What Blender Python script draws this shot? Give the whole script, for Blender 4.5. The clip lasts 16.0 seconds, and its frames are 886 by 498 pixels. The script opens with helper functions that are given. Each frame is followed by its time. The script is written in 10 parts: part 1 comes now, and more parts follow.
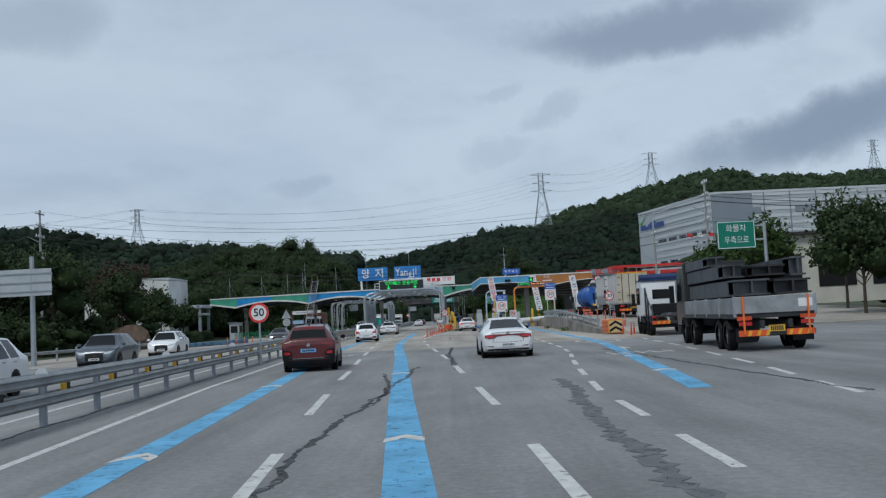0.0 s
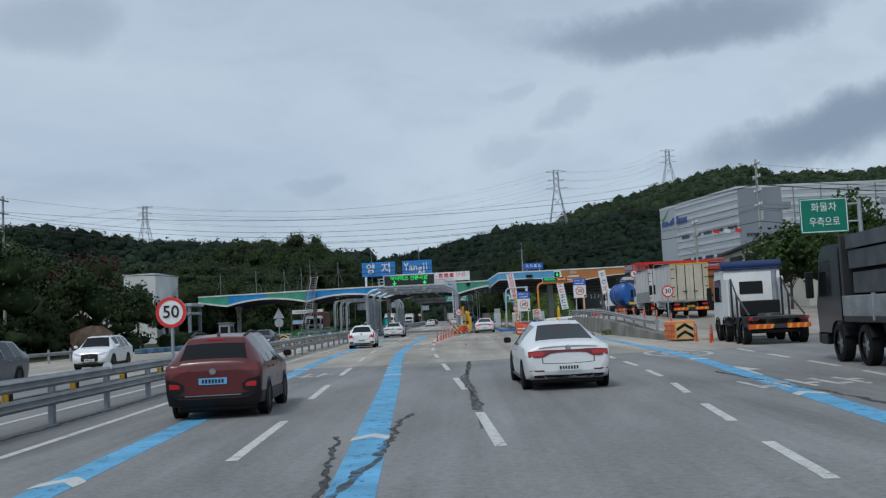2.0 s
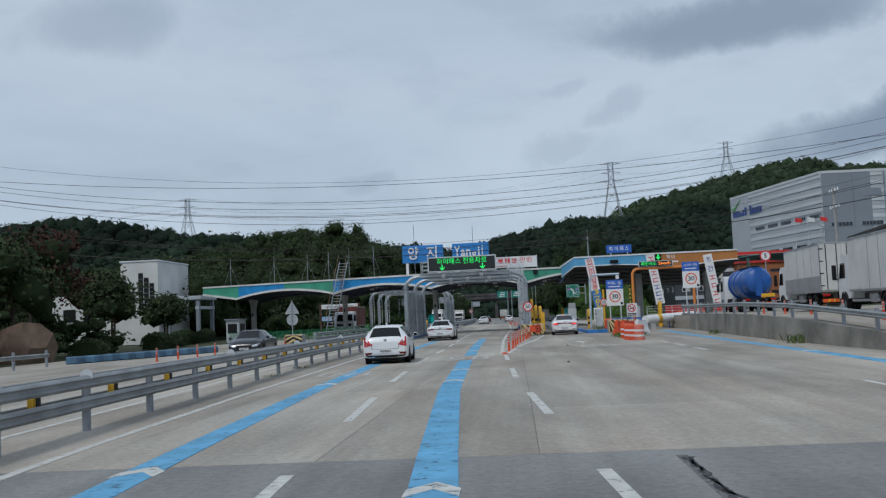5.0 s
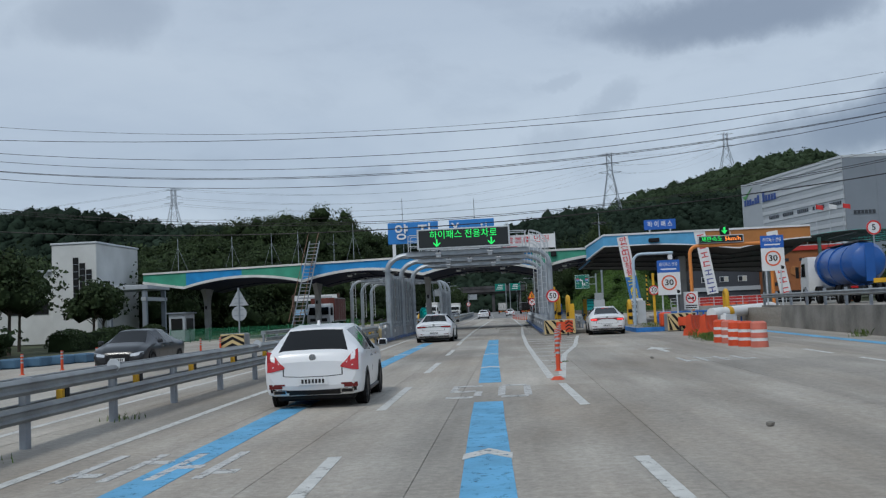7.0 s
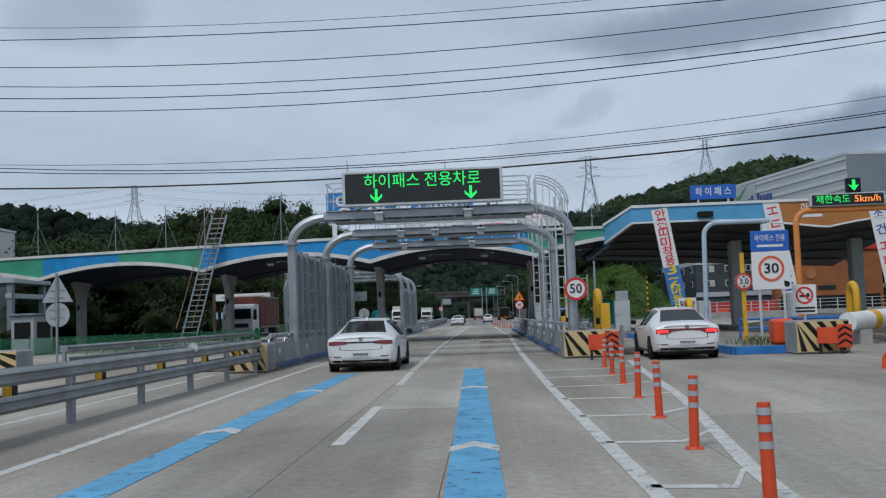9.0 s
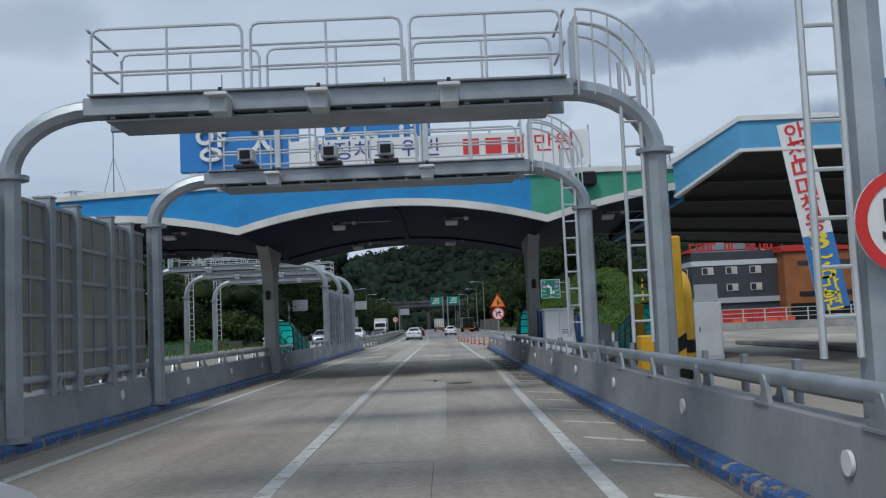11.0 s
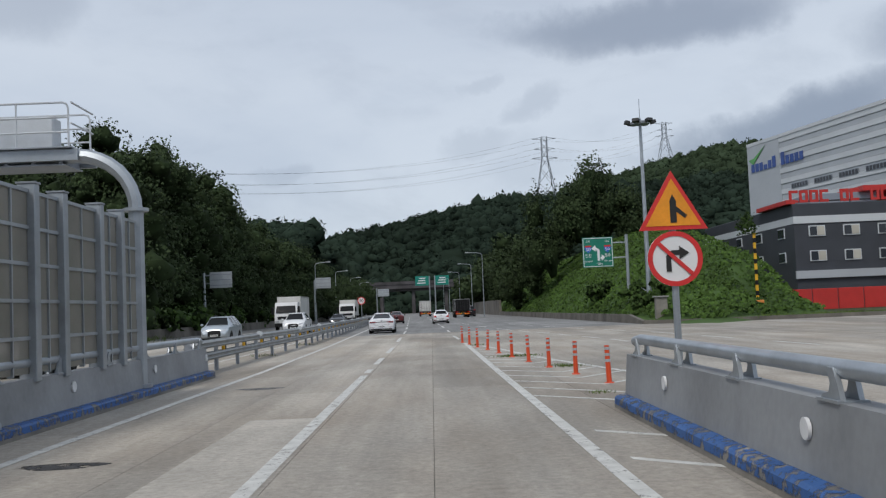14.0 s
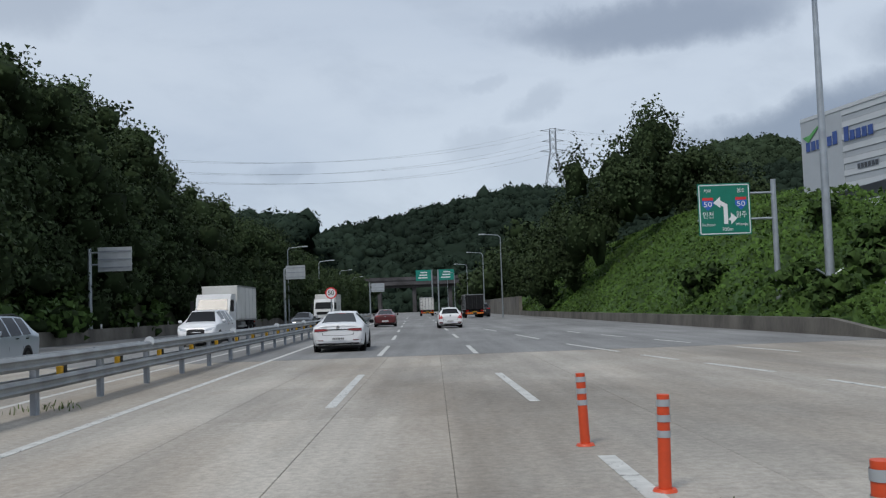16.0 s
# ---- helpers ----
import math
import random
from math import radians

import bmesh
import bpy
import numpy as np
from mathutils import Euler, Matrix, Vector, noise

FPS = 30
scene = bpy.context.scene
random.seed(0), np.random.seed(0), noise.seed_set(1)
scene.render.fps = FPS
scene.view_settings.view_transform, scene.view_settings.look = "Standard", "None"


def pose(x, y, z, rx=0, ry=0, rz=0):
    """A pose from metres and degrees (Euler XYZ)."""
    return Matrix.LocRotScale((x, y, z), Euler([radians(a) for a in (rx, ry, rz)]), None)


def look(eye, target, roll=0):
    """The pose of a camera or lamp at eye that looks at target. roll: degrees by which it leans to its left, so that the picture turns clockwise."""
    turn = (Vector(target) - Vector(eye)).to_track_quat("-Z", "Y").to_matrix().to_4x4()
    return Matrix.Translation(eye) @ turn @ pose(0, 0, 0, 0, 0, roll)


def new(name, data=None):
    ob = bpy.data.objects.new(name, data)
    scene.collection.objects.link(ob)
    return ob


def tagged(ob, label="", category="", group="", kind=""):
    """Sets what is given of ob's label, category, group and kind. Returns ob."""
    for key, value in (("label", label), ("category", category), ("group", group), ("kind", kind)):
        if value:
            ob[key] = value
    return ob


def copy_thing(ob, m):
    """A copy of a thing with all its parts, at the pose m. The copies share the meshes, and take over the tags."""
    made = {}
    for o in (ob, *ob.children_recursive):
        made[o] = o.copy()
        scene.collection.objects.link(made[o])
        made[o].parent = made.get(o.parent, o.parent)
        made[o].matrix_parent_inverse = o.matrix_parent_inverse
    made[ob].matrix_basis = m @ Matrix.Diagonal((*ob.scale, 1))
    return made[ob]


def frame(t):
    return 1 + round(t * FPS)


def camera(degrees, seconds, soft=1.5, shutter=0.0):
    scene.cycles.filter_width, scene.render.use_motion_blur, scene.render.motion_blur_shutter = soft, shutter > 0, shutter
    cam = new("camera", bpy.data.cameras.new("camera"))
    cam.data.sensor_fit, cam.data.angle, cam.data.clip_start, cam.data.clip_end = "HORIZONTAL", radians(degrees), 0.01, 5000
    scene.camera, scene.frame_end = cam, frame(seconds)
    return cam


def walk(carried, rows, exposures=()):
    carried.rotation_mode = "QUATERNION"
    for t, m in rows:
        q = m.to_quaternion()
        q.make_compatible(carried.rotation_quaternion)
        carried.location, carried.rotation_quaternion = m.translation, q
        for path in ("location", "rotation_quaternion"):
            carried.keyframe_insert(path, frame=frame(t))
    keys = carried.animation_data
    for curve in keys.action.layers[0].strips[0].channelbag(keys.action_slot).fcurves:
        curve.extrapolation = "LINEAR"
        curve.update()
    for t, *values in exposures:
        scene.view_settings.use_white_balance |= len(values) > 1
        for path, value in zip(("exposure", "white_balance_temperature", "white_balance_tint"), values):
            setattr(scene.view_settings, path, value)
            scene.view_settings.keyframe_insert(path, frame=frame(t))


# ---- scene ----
cam = camera(49.1, 16.0, soft=1.25)
PATH = [
    (0, (0.689, 0.675, 1.568), (0.676, 2.67, 1.71), -3.0),
    (0.5, (0.831, 4.267, 1.64), (0.824, 6.263, 1.78), -3.0),
    (1, (0.778, 7.928, 1.601), (0.776, 9.924, 1.739), -3.1),
    (1.5, (0.672, 11.665, 1.617), (0.663, 13.66, 1.758), -3.1),
    (2, (0.532, 15.405, 1.67), (0.491, 17.4, 1.812), -2.9),
    (2.5, (0.394, 19.367, 1.69), (0.329, 21.361, 1.835), -3.1),
    (3, (0.147, 23.399, 1.673), (0.062, 25.392, 1.818), -3.1),
    (3.5, (-0.171, 27.567, 1.651), (-0.276, 29.559, 1.799), -2.9),
    (4, (-0.542, 31.896, 1.672), (-0.665, 33.887, 1.814), -2.8),
    (4.2, (-0.707, 33.661, 1.669), (-0.837, 35.652, 1.811), -2.8),
    (6.3, (-2.258, 53.192, 1.611), (-2.404, 55.182, 1.741), -2.6),
    (6.5, (-2.466, 55.233, 1.555), (-2.607, 57.224, 1.683), -2.6),
    (7, (-2.74, 60.631, 1.602), (-2.872, 62.623, 1.73), -2.6),
    (7.5, (-2.979, 66.257, 1.553), (-3.102, 68.25, 1.681), -2.4),
    (8, (-3.11, 72.046, 1.551), (-3.221, 74.038, 1.683), -2.3),
    (8.5, (-3.27, 78.102, 1.546), (-3.367, 80.096, 1.681), -2.2),
    (9, (-3.317, 84.467, 1.452), (-3.398, 86.461, 1.59), -2.1),
    (9.2, (-3.378, 87.138, 1.433), (-3.447, 89.132, 1.573), -2.1),
    (11.3, (-3.545, 114.211, 1.63), (-3.532, 116.205, 1.787), -2.3),
    (11.5, (-3.538, 116.934, 1.635), (-3.519, 118.929, 1.783), -2.2),
    (12, (-3.51, 124.213, 1.641), (-3.484, 126.208, 1.783), -2.4),
    (12.5, (-3.512, 131.891, 1.678), (-3.484, 133.886, 1.814), -2.6),
    (13, (-3.553, 139.883, 1.735), (-3.526, 141.879, 1.865), -2.7),
    (13.5, (-3.669, 148.126, 1.648), (-3.643, 150.122, 1.778), -2.6),
    (14, (-3.71, 156.772, 1.618), (-3.682, 158.769, 1.74), -2.4),
    (14.5, (-3.805, 165.483, 1.612), (-3.777, 167.48, 1.733), -2.1),
    (15, (-3.873, 174.242, 1.532), (-3.845, 176.238, 1.652), -2.0),
    (15.5, (-3.889, 182.945, 1.464), (-3.863, 184.941, 1.589), -1.8),
    (16, (-3.885, 191.538, 1.484), (-3.862, 193.534, 1.604), -2.0),
]
EXPOSURES = [(0.0, -0.08, 6200, 5), (6.5, -0.12, 6250, 7), (10.9, -0.05, 6250, 7), (11.4, 0.28, 6200, 6), (12.0, 0.6, 6150, 5), (12.5, 1.2, 6500, 10), (13.0, 1.24, 6700, 10),
             (13.5, 0.42, 6900, 10), (14.0, 0.1, 6650, 10), (14.5, 0.02, 6550, 10), (16.0, 0.05, 6500, 9)]
walk(cam, [(t, look(e, a, r)) for t, e, a, r in PATH], EXPOSURES)

# ---------------------------------------------------------------- sky and sun
SUN_ELEV, SUN_ROT = 52.0, 200.0
world = bpy.data.worlds.new("sky")
scene.world = world
world.use_nodes = True
wn, wl = world.node_tree.nodes, world.node_tree.links
wn.clear()
w_out = wn.new("ShaderNodeOutputWorld")
w_bg = wn.new("ShaderNodeBackground")
w_bg.inputs["Strength"].default_value = 1.0
w_sky = wn.new("ShaderNodeTexSky")
w_sky.sky_type = "NISHITA"
w_sky.sun_disc = False
w_sky.sun_elevation = radians(SUN_ELEV)
w_sky.sun_rotation = radians(SUN_ROT)
w_gain = wn.new("ShaderNodeVectorMath")
w_gain.operation = "SCALE"
w_gain.inputs["Scale"].default_value = 0.10
wl.new(w_sky.outputs[0], w_gain.inputs[0])
w_tc = wn.new("ShaderNodeTexCoord")
# overcast layer: a flat deck seen in perspective, so the direction is divided by its height
w_sep = wn.new("ShaderNodeSeparateXYZ")
wl.new(w_tc.outputs["Generated"], w_sep.inputs[0])
w_h = wn.new("ShaderNodeMath")
w_h.operation = "ADD"
w_h.inputs[1].default_value = 0.32
w_abs = wn.new("ShaderNodeMath")
w_abs.operation = "ABSOLUTE"
wl.new(w_sep.outputs[2], w_abs.inputs[0])
wl.new(w_abs.outputs[0], w_h.inputs[0])
w_comb = wn.new("ShaderNodeCombineXYZ")
for axis in (0, 1):
    d = wn.new("ShaderNodeMath")
    d.operation = "DIVIDE"
    wl.new(w_sep.outputs[axis], d.inputs[0])
    wl.new(w_h.outputs[0], d.inputs[1])
    wl.new(d.outputs[0], w_comb.inputs[axis])


def sky_noise(scale, detail, rough, shift, lo, hi):
    m = wn.new("ShaderNodeMapping")
    m.inputs["Location"].default_value = shift
    wl.new(w_comb.outputs[0], m.inputs[0])
    n = wn.new("ShaderNodeTexNoise")
    n.inputs["Scale"].default_value = scale
    n.inputs["Detail"].default_value = detail
    n.inputs["Roughness"].default_value = rough
    n.inputs["Distortion"].default_value = 0.35
    wl.new(m.outputs[0], n.inputs["Vector"])
    r = wn.new("ShaderNodeMapRange")
    r.interpolation_type = "SMOOTHSTEP"
    r.inputs["From Min"].default_value = lo
    r.inputs["From Max"].default_value = hi
    wl.new(n.outputs[0], r.inputs[0])
    return r.outputs[0]


def sky_mix(fac, a, b):
    m = wn.new("ShaderNodeMix")
    m.data_type = "RGBA"
    if isinstance(fac, float):
        m.inputs[0].default_value = fac
    else:
        wl.new(fac, m.inputs[0])
    for k, v in ((6, a), (7, b)):
        if isinstance(v, tuple):
            m.inputs[k].default_value = (*v, 1)
        else:
            wl.new(v, m.inputs[k])
    return m.outputs[2]


broad = sky_noise(0.9, 6, 0.55, (3.1, 0.7, 0), 0.32, 0.68)
dark = sky_noise(2.3, 8, 0.6, (7.4, 2.2, 0), 0.46, 0.66)
cloud = sky_mix(broad, (0.495, 0.568, 0.685), (0.615, 0.685, 0.785))


def sky_math(op, a, b, c=None):
    m = wn.new("ShaderNodeMath")
    m.operation = op
    for k, v in enumerate((a, b) if c is None else (a, b, c)):
        if isinstance(v, (int, float)):
            m.inputs[k].default_value = v
        else:
            wl.new(v, m.inputs[k])
    return m.outputs[0]


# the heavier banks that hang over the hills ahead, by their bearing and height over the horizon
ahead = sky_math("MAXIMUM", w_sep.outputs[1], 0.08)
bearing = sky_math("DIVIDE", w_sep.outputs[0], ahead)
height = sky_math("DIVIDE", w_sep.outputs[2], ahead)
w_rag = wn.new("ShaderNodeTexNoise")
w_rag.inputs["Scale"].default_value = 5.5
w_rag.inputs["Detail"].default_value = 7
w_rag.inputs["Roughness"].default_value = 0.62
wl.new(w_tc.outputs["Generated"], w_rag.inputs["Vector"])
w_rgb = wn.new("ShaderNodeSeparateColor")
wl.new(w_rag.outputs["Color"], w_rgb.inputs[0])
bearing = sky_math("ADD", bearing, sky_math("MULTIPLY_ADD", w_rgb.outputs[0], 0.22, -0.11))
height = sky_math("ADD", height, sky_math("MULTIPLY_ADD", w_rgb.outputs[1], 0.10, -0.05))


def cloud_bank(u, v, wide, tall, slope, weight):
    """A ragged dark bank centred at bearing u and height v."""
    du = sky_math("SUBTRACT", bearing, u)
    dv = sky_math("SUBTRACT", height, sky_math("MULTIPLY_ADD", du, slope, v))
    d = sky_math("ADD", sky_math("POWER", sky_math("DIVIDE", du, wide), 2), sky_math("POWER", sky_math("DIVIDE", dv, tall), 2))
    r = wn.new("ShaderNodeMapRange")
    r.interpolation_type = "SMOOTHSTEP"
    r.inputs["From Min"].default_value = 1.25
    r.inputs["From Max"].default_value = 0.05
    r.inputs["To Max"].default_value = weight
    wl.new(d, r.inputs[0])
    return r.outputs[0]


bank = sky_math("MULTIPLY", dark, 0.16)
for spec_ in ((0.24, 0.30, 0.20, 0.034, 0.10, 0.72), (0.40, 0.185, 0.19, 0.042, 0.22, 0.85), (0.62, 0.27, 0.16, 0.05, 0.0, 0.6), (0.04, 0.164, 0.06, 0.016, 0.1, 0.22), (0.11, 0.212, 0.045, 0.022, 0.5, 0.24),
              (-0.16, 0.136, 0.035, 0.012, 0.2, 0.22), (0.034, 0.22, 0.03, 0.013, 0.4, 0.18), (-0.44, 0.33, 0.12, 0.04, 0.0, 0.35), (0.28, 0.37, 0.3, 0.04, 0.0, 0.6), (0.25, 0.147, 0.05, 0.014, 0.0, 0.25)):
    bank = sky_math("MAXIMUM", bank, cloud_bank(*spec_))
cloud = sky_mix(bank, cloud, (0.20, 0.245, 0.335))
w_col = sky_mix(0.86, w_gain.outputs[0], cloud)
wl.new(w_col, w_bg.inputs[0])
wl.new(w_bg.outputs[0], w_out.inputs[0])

sun = new("sun", bpy.data.lights.new("sun", "SUN"))
sun.data.energy = 1.55
sun.data.angle = radians(14)
sun.data.color = (1.0, 0.96, 0.9)
sun.matrix_basis = pose(0, 0, 60, 90 - SUN_ELEV, 0, -28)

from mathutils.bvhtree import BVHTree

# ---------------------------------------------------------------- materials
def mat(name, base, rough=0.6, metal=0.0, var=0.18, scale=1.3, fine=24.0, bump=0.12, tint=None, wear=0.0, alpha=1.0, chips=0.0,
        emit=0.0, island=False, rnd=0.0, spec=0.5, coat=0.0, stretch=(1, 1, 1), place=False, blotch=0.0, dust=0.0):
    """A procedural surface: two scales of colour variation, relief, and wear that bares what lies below."""
    m = bpy.data.materials.new(name)
    m.use_nodes = True
    n, l = m.node_tree.nodes, m.node_tree.links
    bsdf = n["Principled BSDF"]
    out = n["Material Output"]
    tc = n.new("ShaderNodeTexCoord")
    mp = n.new("ShaderNodeMapping")
    mp.inputs["Scale"].default_value = stretch
    src_co = n.new("ShaderNodeNewGeometry").outputs["Position"] if place else tc.outputs["Object"]
    l.new(src_co, mp.inputs[0])
    big = n.new("ShaderNodeTexNoise")
    big.inputs["Scale"].default_value = scale
    big.inputs["Detail"].default_value = 5
    small = n.new("ShaderNodeTexNoise")
    small.inputs["Scale"].default_value = fine
    small.inputs["Detail"].default_value = 3
    for t in (big, small):
        l.new(mp.outputs[0], t.inputs["Vector"])
    mix = n.new("ShaderNodeMix")
    mix.data_type = "RGBA"
    dark = tint or tuple(c * (1 - 2.2 * var) for c in base)
    light = tuple(min(1, c * (1 + 1.2 * var)) for c in base)
    mix.inputs[6].default_value = (*dark, 1)
    mix.inputs[7].default_value = (*light, 1)
    add = n.new("ShaderNodeMath")
    add.operation = "MULTIPLY_ADD"
    add.inputs[1].default_value = 0.35
    l.new(small.outputs[0], add.inputs[0])
    half = n.new("ShaderNodeMath")
    half.operation = "MULTIPLY_ADD"
    half.inputs[1].default_value = 1.5
    half.inputs[2].default_value = -0.42
    l.new(big.outputs[0], half.inputs[0])
    l.new(half.outputs[0], add.inputs[2])
    cl = n.new("ShaderNodeClamp")
    l.new(add.outputs[0], cl.inputs[0])
    l.new(cl.outputs[0], mix.inputs[0])
    col = mix.outputs[2]
    if blotch:
        # broad stains with soft edges, and fine dark specks
        st = n.new("ShaderNodeTexNoise")
        st.inputs["Scale"].default_value = 0.16
        st.inputs["Detail"].default_value = 8
        st.inputs["Roughness"].default_value = 0.68
        st.inputs["Distortion"].default_value = 0.6
        l.new(mp.outputs[0], st.inputs["Vector"])
        rg = n.new("ShaderNodeMapRange")
        rg.inputs["From Min"].default_value = 0.38
        rg.inputs["From Max"].default_value = 0.66
        rg.inputs["To Min"].default_value = 1 - blotch
        rg.inputs["To Max"].default_value = 1 + 0.45 * blotch
        l.new(st.outputs[0], rg.inputs[0])
        grain = n.new("ShaderNodeTexNoise")
        grain.inputs["Scale"].default_value = 9.0
        grain.inputs["Detail"].default_value = 6
        grain.inputs["Roughness"].default_value = 0.8
        l.new(src_co, grain.inputs["Vector"])
        gr = n.new("ShaderNodeMapRange")
        gr.inputs["From Min"].default_value = 0.3
        gr.inputs["From Max"].default_value = 0.7
        gr.inputs["To Min"].default_value = 0.72
        gr.inputs["To Max"].default_value = 1.28
        l.new(grain.outputs[0], gr.inputs[0])
        # lengthwise streaks left by traffic
        sm = n.new("ShaderNodeMapping")
        sm.inputs["Scale"].default_value = (1.0, 0.02, 1.0)
        l.new(src_co, sm.inputs[0])
        sn = n.new("ShaderNodeTexNoise")
        sn.inputs["Scale"].default_value = 1.1
        sn.inputs["Detail"].default_value = 6
        sn.inputs["Roughness"].default_value = 0.6
        l.new(sm.outputs[0], sn.inputs["Vector"])
        sr = n.new("ShaderNodeMapRange")
        sr.inputs["From Min"].default_value = 0.35
        sr.inputs["From Max"].default_value = 0.65
        sr.inputs["To Min"].default_value = 0.84
        sr.inputs["To Max"].default_value = 1.12
        l.new(sn.outputs[0], sr.inputs[0])
        if dust:
            # brownish dirt trodden in by traffic, in long soft patches
            dm = n.new("ShaderNodeMapping")
            dm.inputs["Scale"].default_value = (0.34, 0.09, 1.0)
            l.new(src_co, dm.inputs[0])
            dn = n.new("ShaderNodeTexNoise")
            dn.inputs["Scale"].default_value = 1.0
            dn.inputs["Detail"].default_value = 7
            dn.inputs["Roughness"].default_value = 0.65
            l.new(dm.outputs[0], dn.inputs["Vector"])
            dr = n.new("ShaderNodeMapRange")
            dr.inputs["From Min"].default_value = 0.42
            dr.inputs["From Max"].default_value = 0.66
            dr.inputs["To Max"].default_value = dust
            l.new(dn.outputs[0], dr.inputs[0])
            dx = n.new("ShaderNodeMix")
            dx.data_type = "RGBA"
            dx.inputs[7].default_value = (base[0] * 0.72, base[1] * 0.66, base[2] * 0.60, 1)
            l.new(dr.outputs[0], dx.inputs[0])
            l.new(col, dx.inputs[6])
            col = dx.outputs[2]
        m2 = n.new("ShaderNodeMath")
        m2.operation = "MULTIPLY"
        l.new(rg.outputs[0], m2.inputs[0])
        l.new(sr.outputs[0], m2.inputs[1])
        ml = n.new("ShaderNodeMath")
        ml.operation = "MULTIPLY"
        l.new(m2.outputs[0], ml.inputs[0])
        l.new(gr.outputs[0], ml.inputs[1])
        sc = n.new("ShaderNodeVectorMath")
        sc.operation = "SCALE"
        l.new(col, sc.inputs[0])
        l.new(ml.outputs[0], sc.inputs["Scale"])
        col = sc.outputs[0]
    if chips:
        # flaked and sun-bleached specks in the paint
        cn = n.new("ShaderNodeTexNoise")
        cn.inputs["Scale"].default_value = 6.0
        cn.inputs["Detail"].default_value = 8
        cn.inputs["Roughness"].default_value = 0.8
        l.new(src_co, cn.inputs["Vector"])
        cr = n.new("ShaderNodeMapRange")
        cr.inputs["From Min"].default_value = chips
        cr.inputs["From Max"].default_value = chips + 0.1
        cr.inputs["To Max"].default_value = 0.55
        l.new(cn.outputs[0], cr.inputs[0])
        cm = n.new("ShaderNodeMix")
        cm.data_type = "RGBA"
        cm.inputs[7].default_value = (0.45, 0.55, 0.60, 1)
        l.new(cr.outputs[0], cm.inputs[0])
        l.new(col, cm.inputs[6])
        col = cm.outputs[2]
    if island or rnd:
        src = n.new("ShaderNodeNewGeometry").outputs["Random Per Island"] if island else n.new("ShaderNodeObjectInfo").outputs["Random"]
        hs = n.new("ShaderNodeHueSaturation")
        amount = rnd or 0.5
        v = n.new("ShaderNodeMapRange")
        v.inputs["To Min"].default_value = 1 - amount
        v.inputs["To Max"].default_value = 1 + amount
        l.new(src, v.inputs[0])
        l.new(v.outputs[0], hs.inputs["Value"])
        l.new(col, hs.inputs["Color"])
        col = hs.outputs[0]
    l.new(col, bsdf.inputs["Base Color"])
    bsdf.inputs["Roughness"].default_value = rough
    bsdf.inputs["Metallic"].default_value = metal
    bsdf.inputs["Specular IOR Level"].default_value = spec
    bsdf.inputs["Coat Weight"].default_value = coat
    bsdf.inputs["Coat Roughness"].default_value = 0.08
    if emit:
        bsdf.inputs["Emission Color"].default_value = (*base, 1)
        bsdf.inputs["Emission Strength"].default_value = emit
    if bump:
        bp = n.new("ShaderNodeBump")
        bp.inputs["Strength"].default_value = bump
        bp.inputs["Distance"].default_value = 0.02
        l.new(small.outputs[0], bp.inputs["Height"])
        l.new(bp.outputs[0], bsdf.inputs["Normal"])
    if wear or alpha < 1:
        tr = n.new("ShaderNodeBsdfTransparent")
        ms = n.new("ShaderNodeMixShader")
        if wear:
            w1 = n.new("ShaderNodeTexNoise")
            w1.inputs["Scale"].default_value = 5.0
            w1.inputs["Detail"].default_value = 9
            w1.inputs["Roughness"].default_value = 0.75
            l.new(tc.outputs["Object"], w1.inputs["Vector"])
            r = n.new("ShaderNodeMapRange")
            r.inputs["From Min"].default_value = wear
            r.inputs["From Max"].default_value = wear + 0.07
            r.inputs["To Max"].default_value = alpha
            l.new(w1.outputs[0], r.inputs[0])
            l.new(r.outputs[0], ms.inputs[0])
        else:
            ms.inputs[0].default_value = alpha
        l.new(tr.outputs[0], ms.inputs[1])
        l.new(bsdf.outputs[0], ms.inputs[2])
        l.new(ms.outputs[0], out.inputs[0])
    return m


def glass_mat(name, base, rough=0.05, alpha=0.9):
    m = mat(name, base, rough, 0, 0.05, bump=0, alpha=alpha, spec=0.8)
    return m


ASPHALT = mat("asphalt", (0.238, 0.237, 0.234), 0.85, var=0.13, scale=0.6, fine=45, bump=0.35, place=True, blotch=0.26, stretch=(1, 0.3, 1))
ASPHALT_OLD = mat("asphalt_patch", (0.16, 0.16, 0.162), 0.9, var=0.2, scale=1.2, fine=40, bump=0.35, wear=0.42)
TAR = mat("tar_seam", (0.06, 0.06, 0.062), 0.8, var=0.3, wear=0.43)
CONCRETE_SLAB = mat("road_concrete", (0.40, 0.37, 0.325), 0.85, var=0.13, scale=0.5, fine=30, bump=0.25, rnd=0.09, place=True, blotch=0.3, stretch=(1, 0.3, 1), dust=0.75)
CONCRETE = mat("concrete", (0.33, 0.33, 0.32), 0.85, var=0.22, scale=0.8, fine=18, bump=0.25)
CONCRETE_DIRTY = mat("stained_concrete", (0.24, 0.225, 0.2), 0.9, var=0.32, scale=0.6, fine=9, bump=0.35)
GREY_BARRIER = mat("grey_painted_concrete", (0.275, 0.287, 0.30), 0.7, var=0.2, scale=0.7, fine=9, bump=0.15)
BLUE_BASE = mat("blue_kerb_paint", (0.031, 0.111, 0.322), 0.6, var=0.25, wear=0.44)
WHITE_LINE = mat("white_road_paint", (0.56, 0.56, 0.535), 0.7, var=0.14, scale=4, wear=0.37)
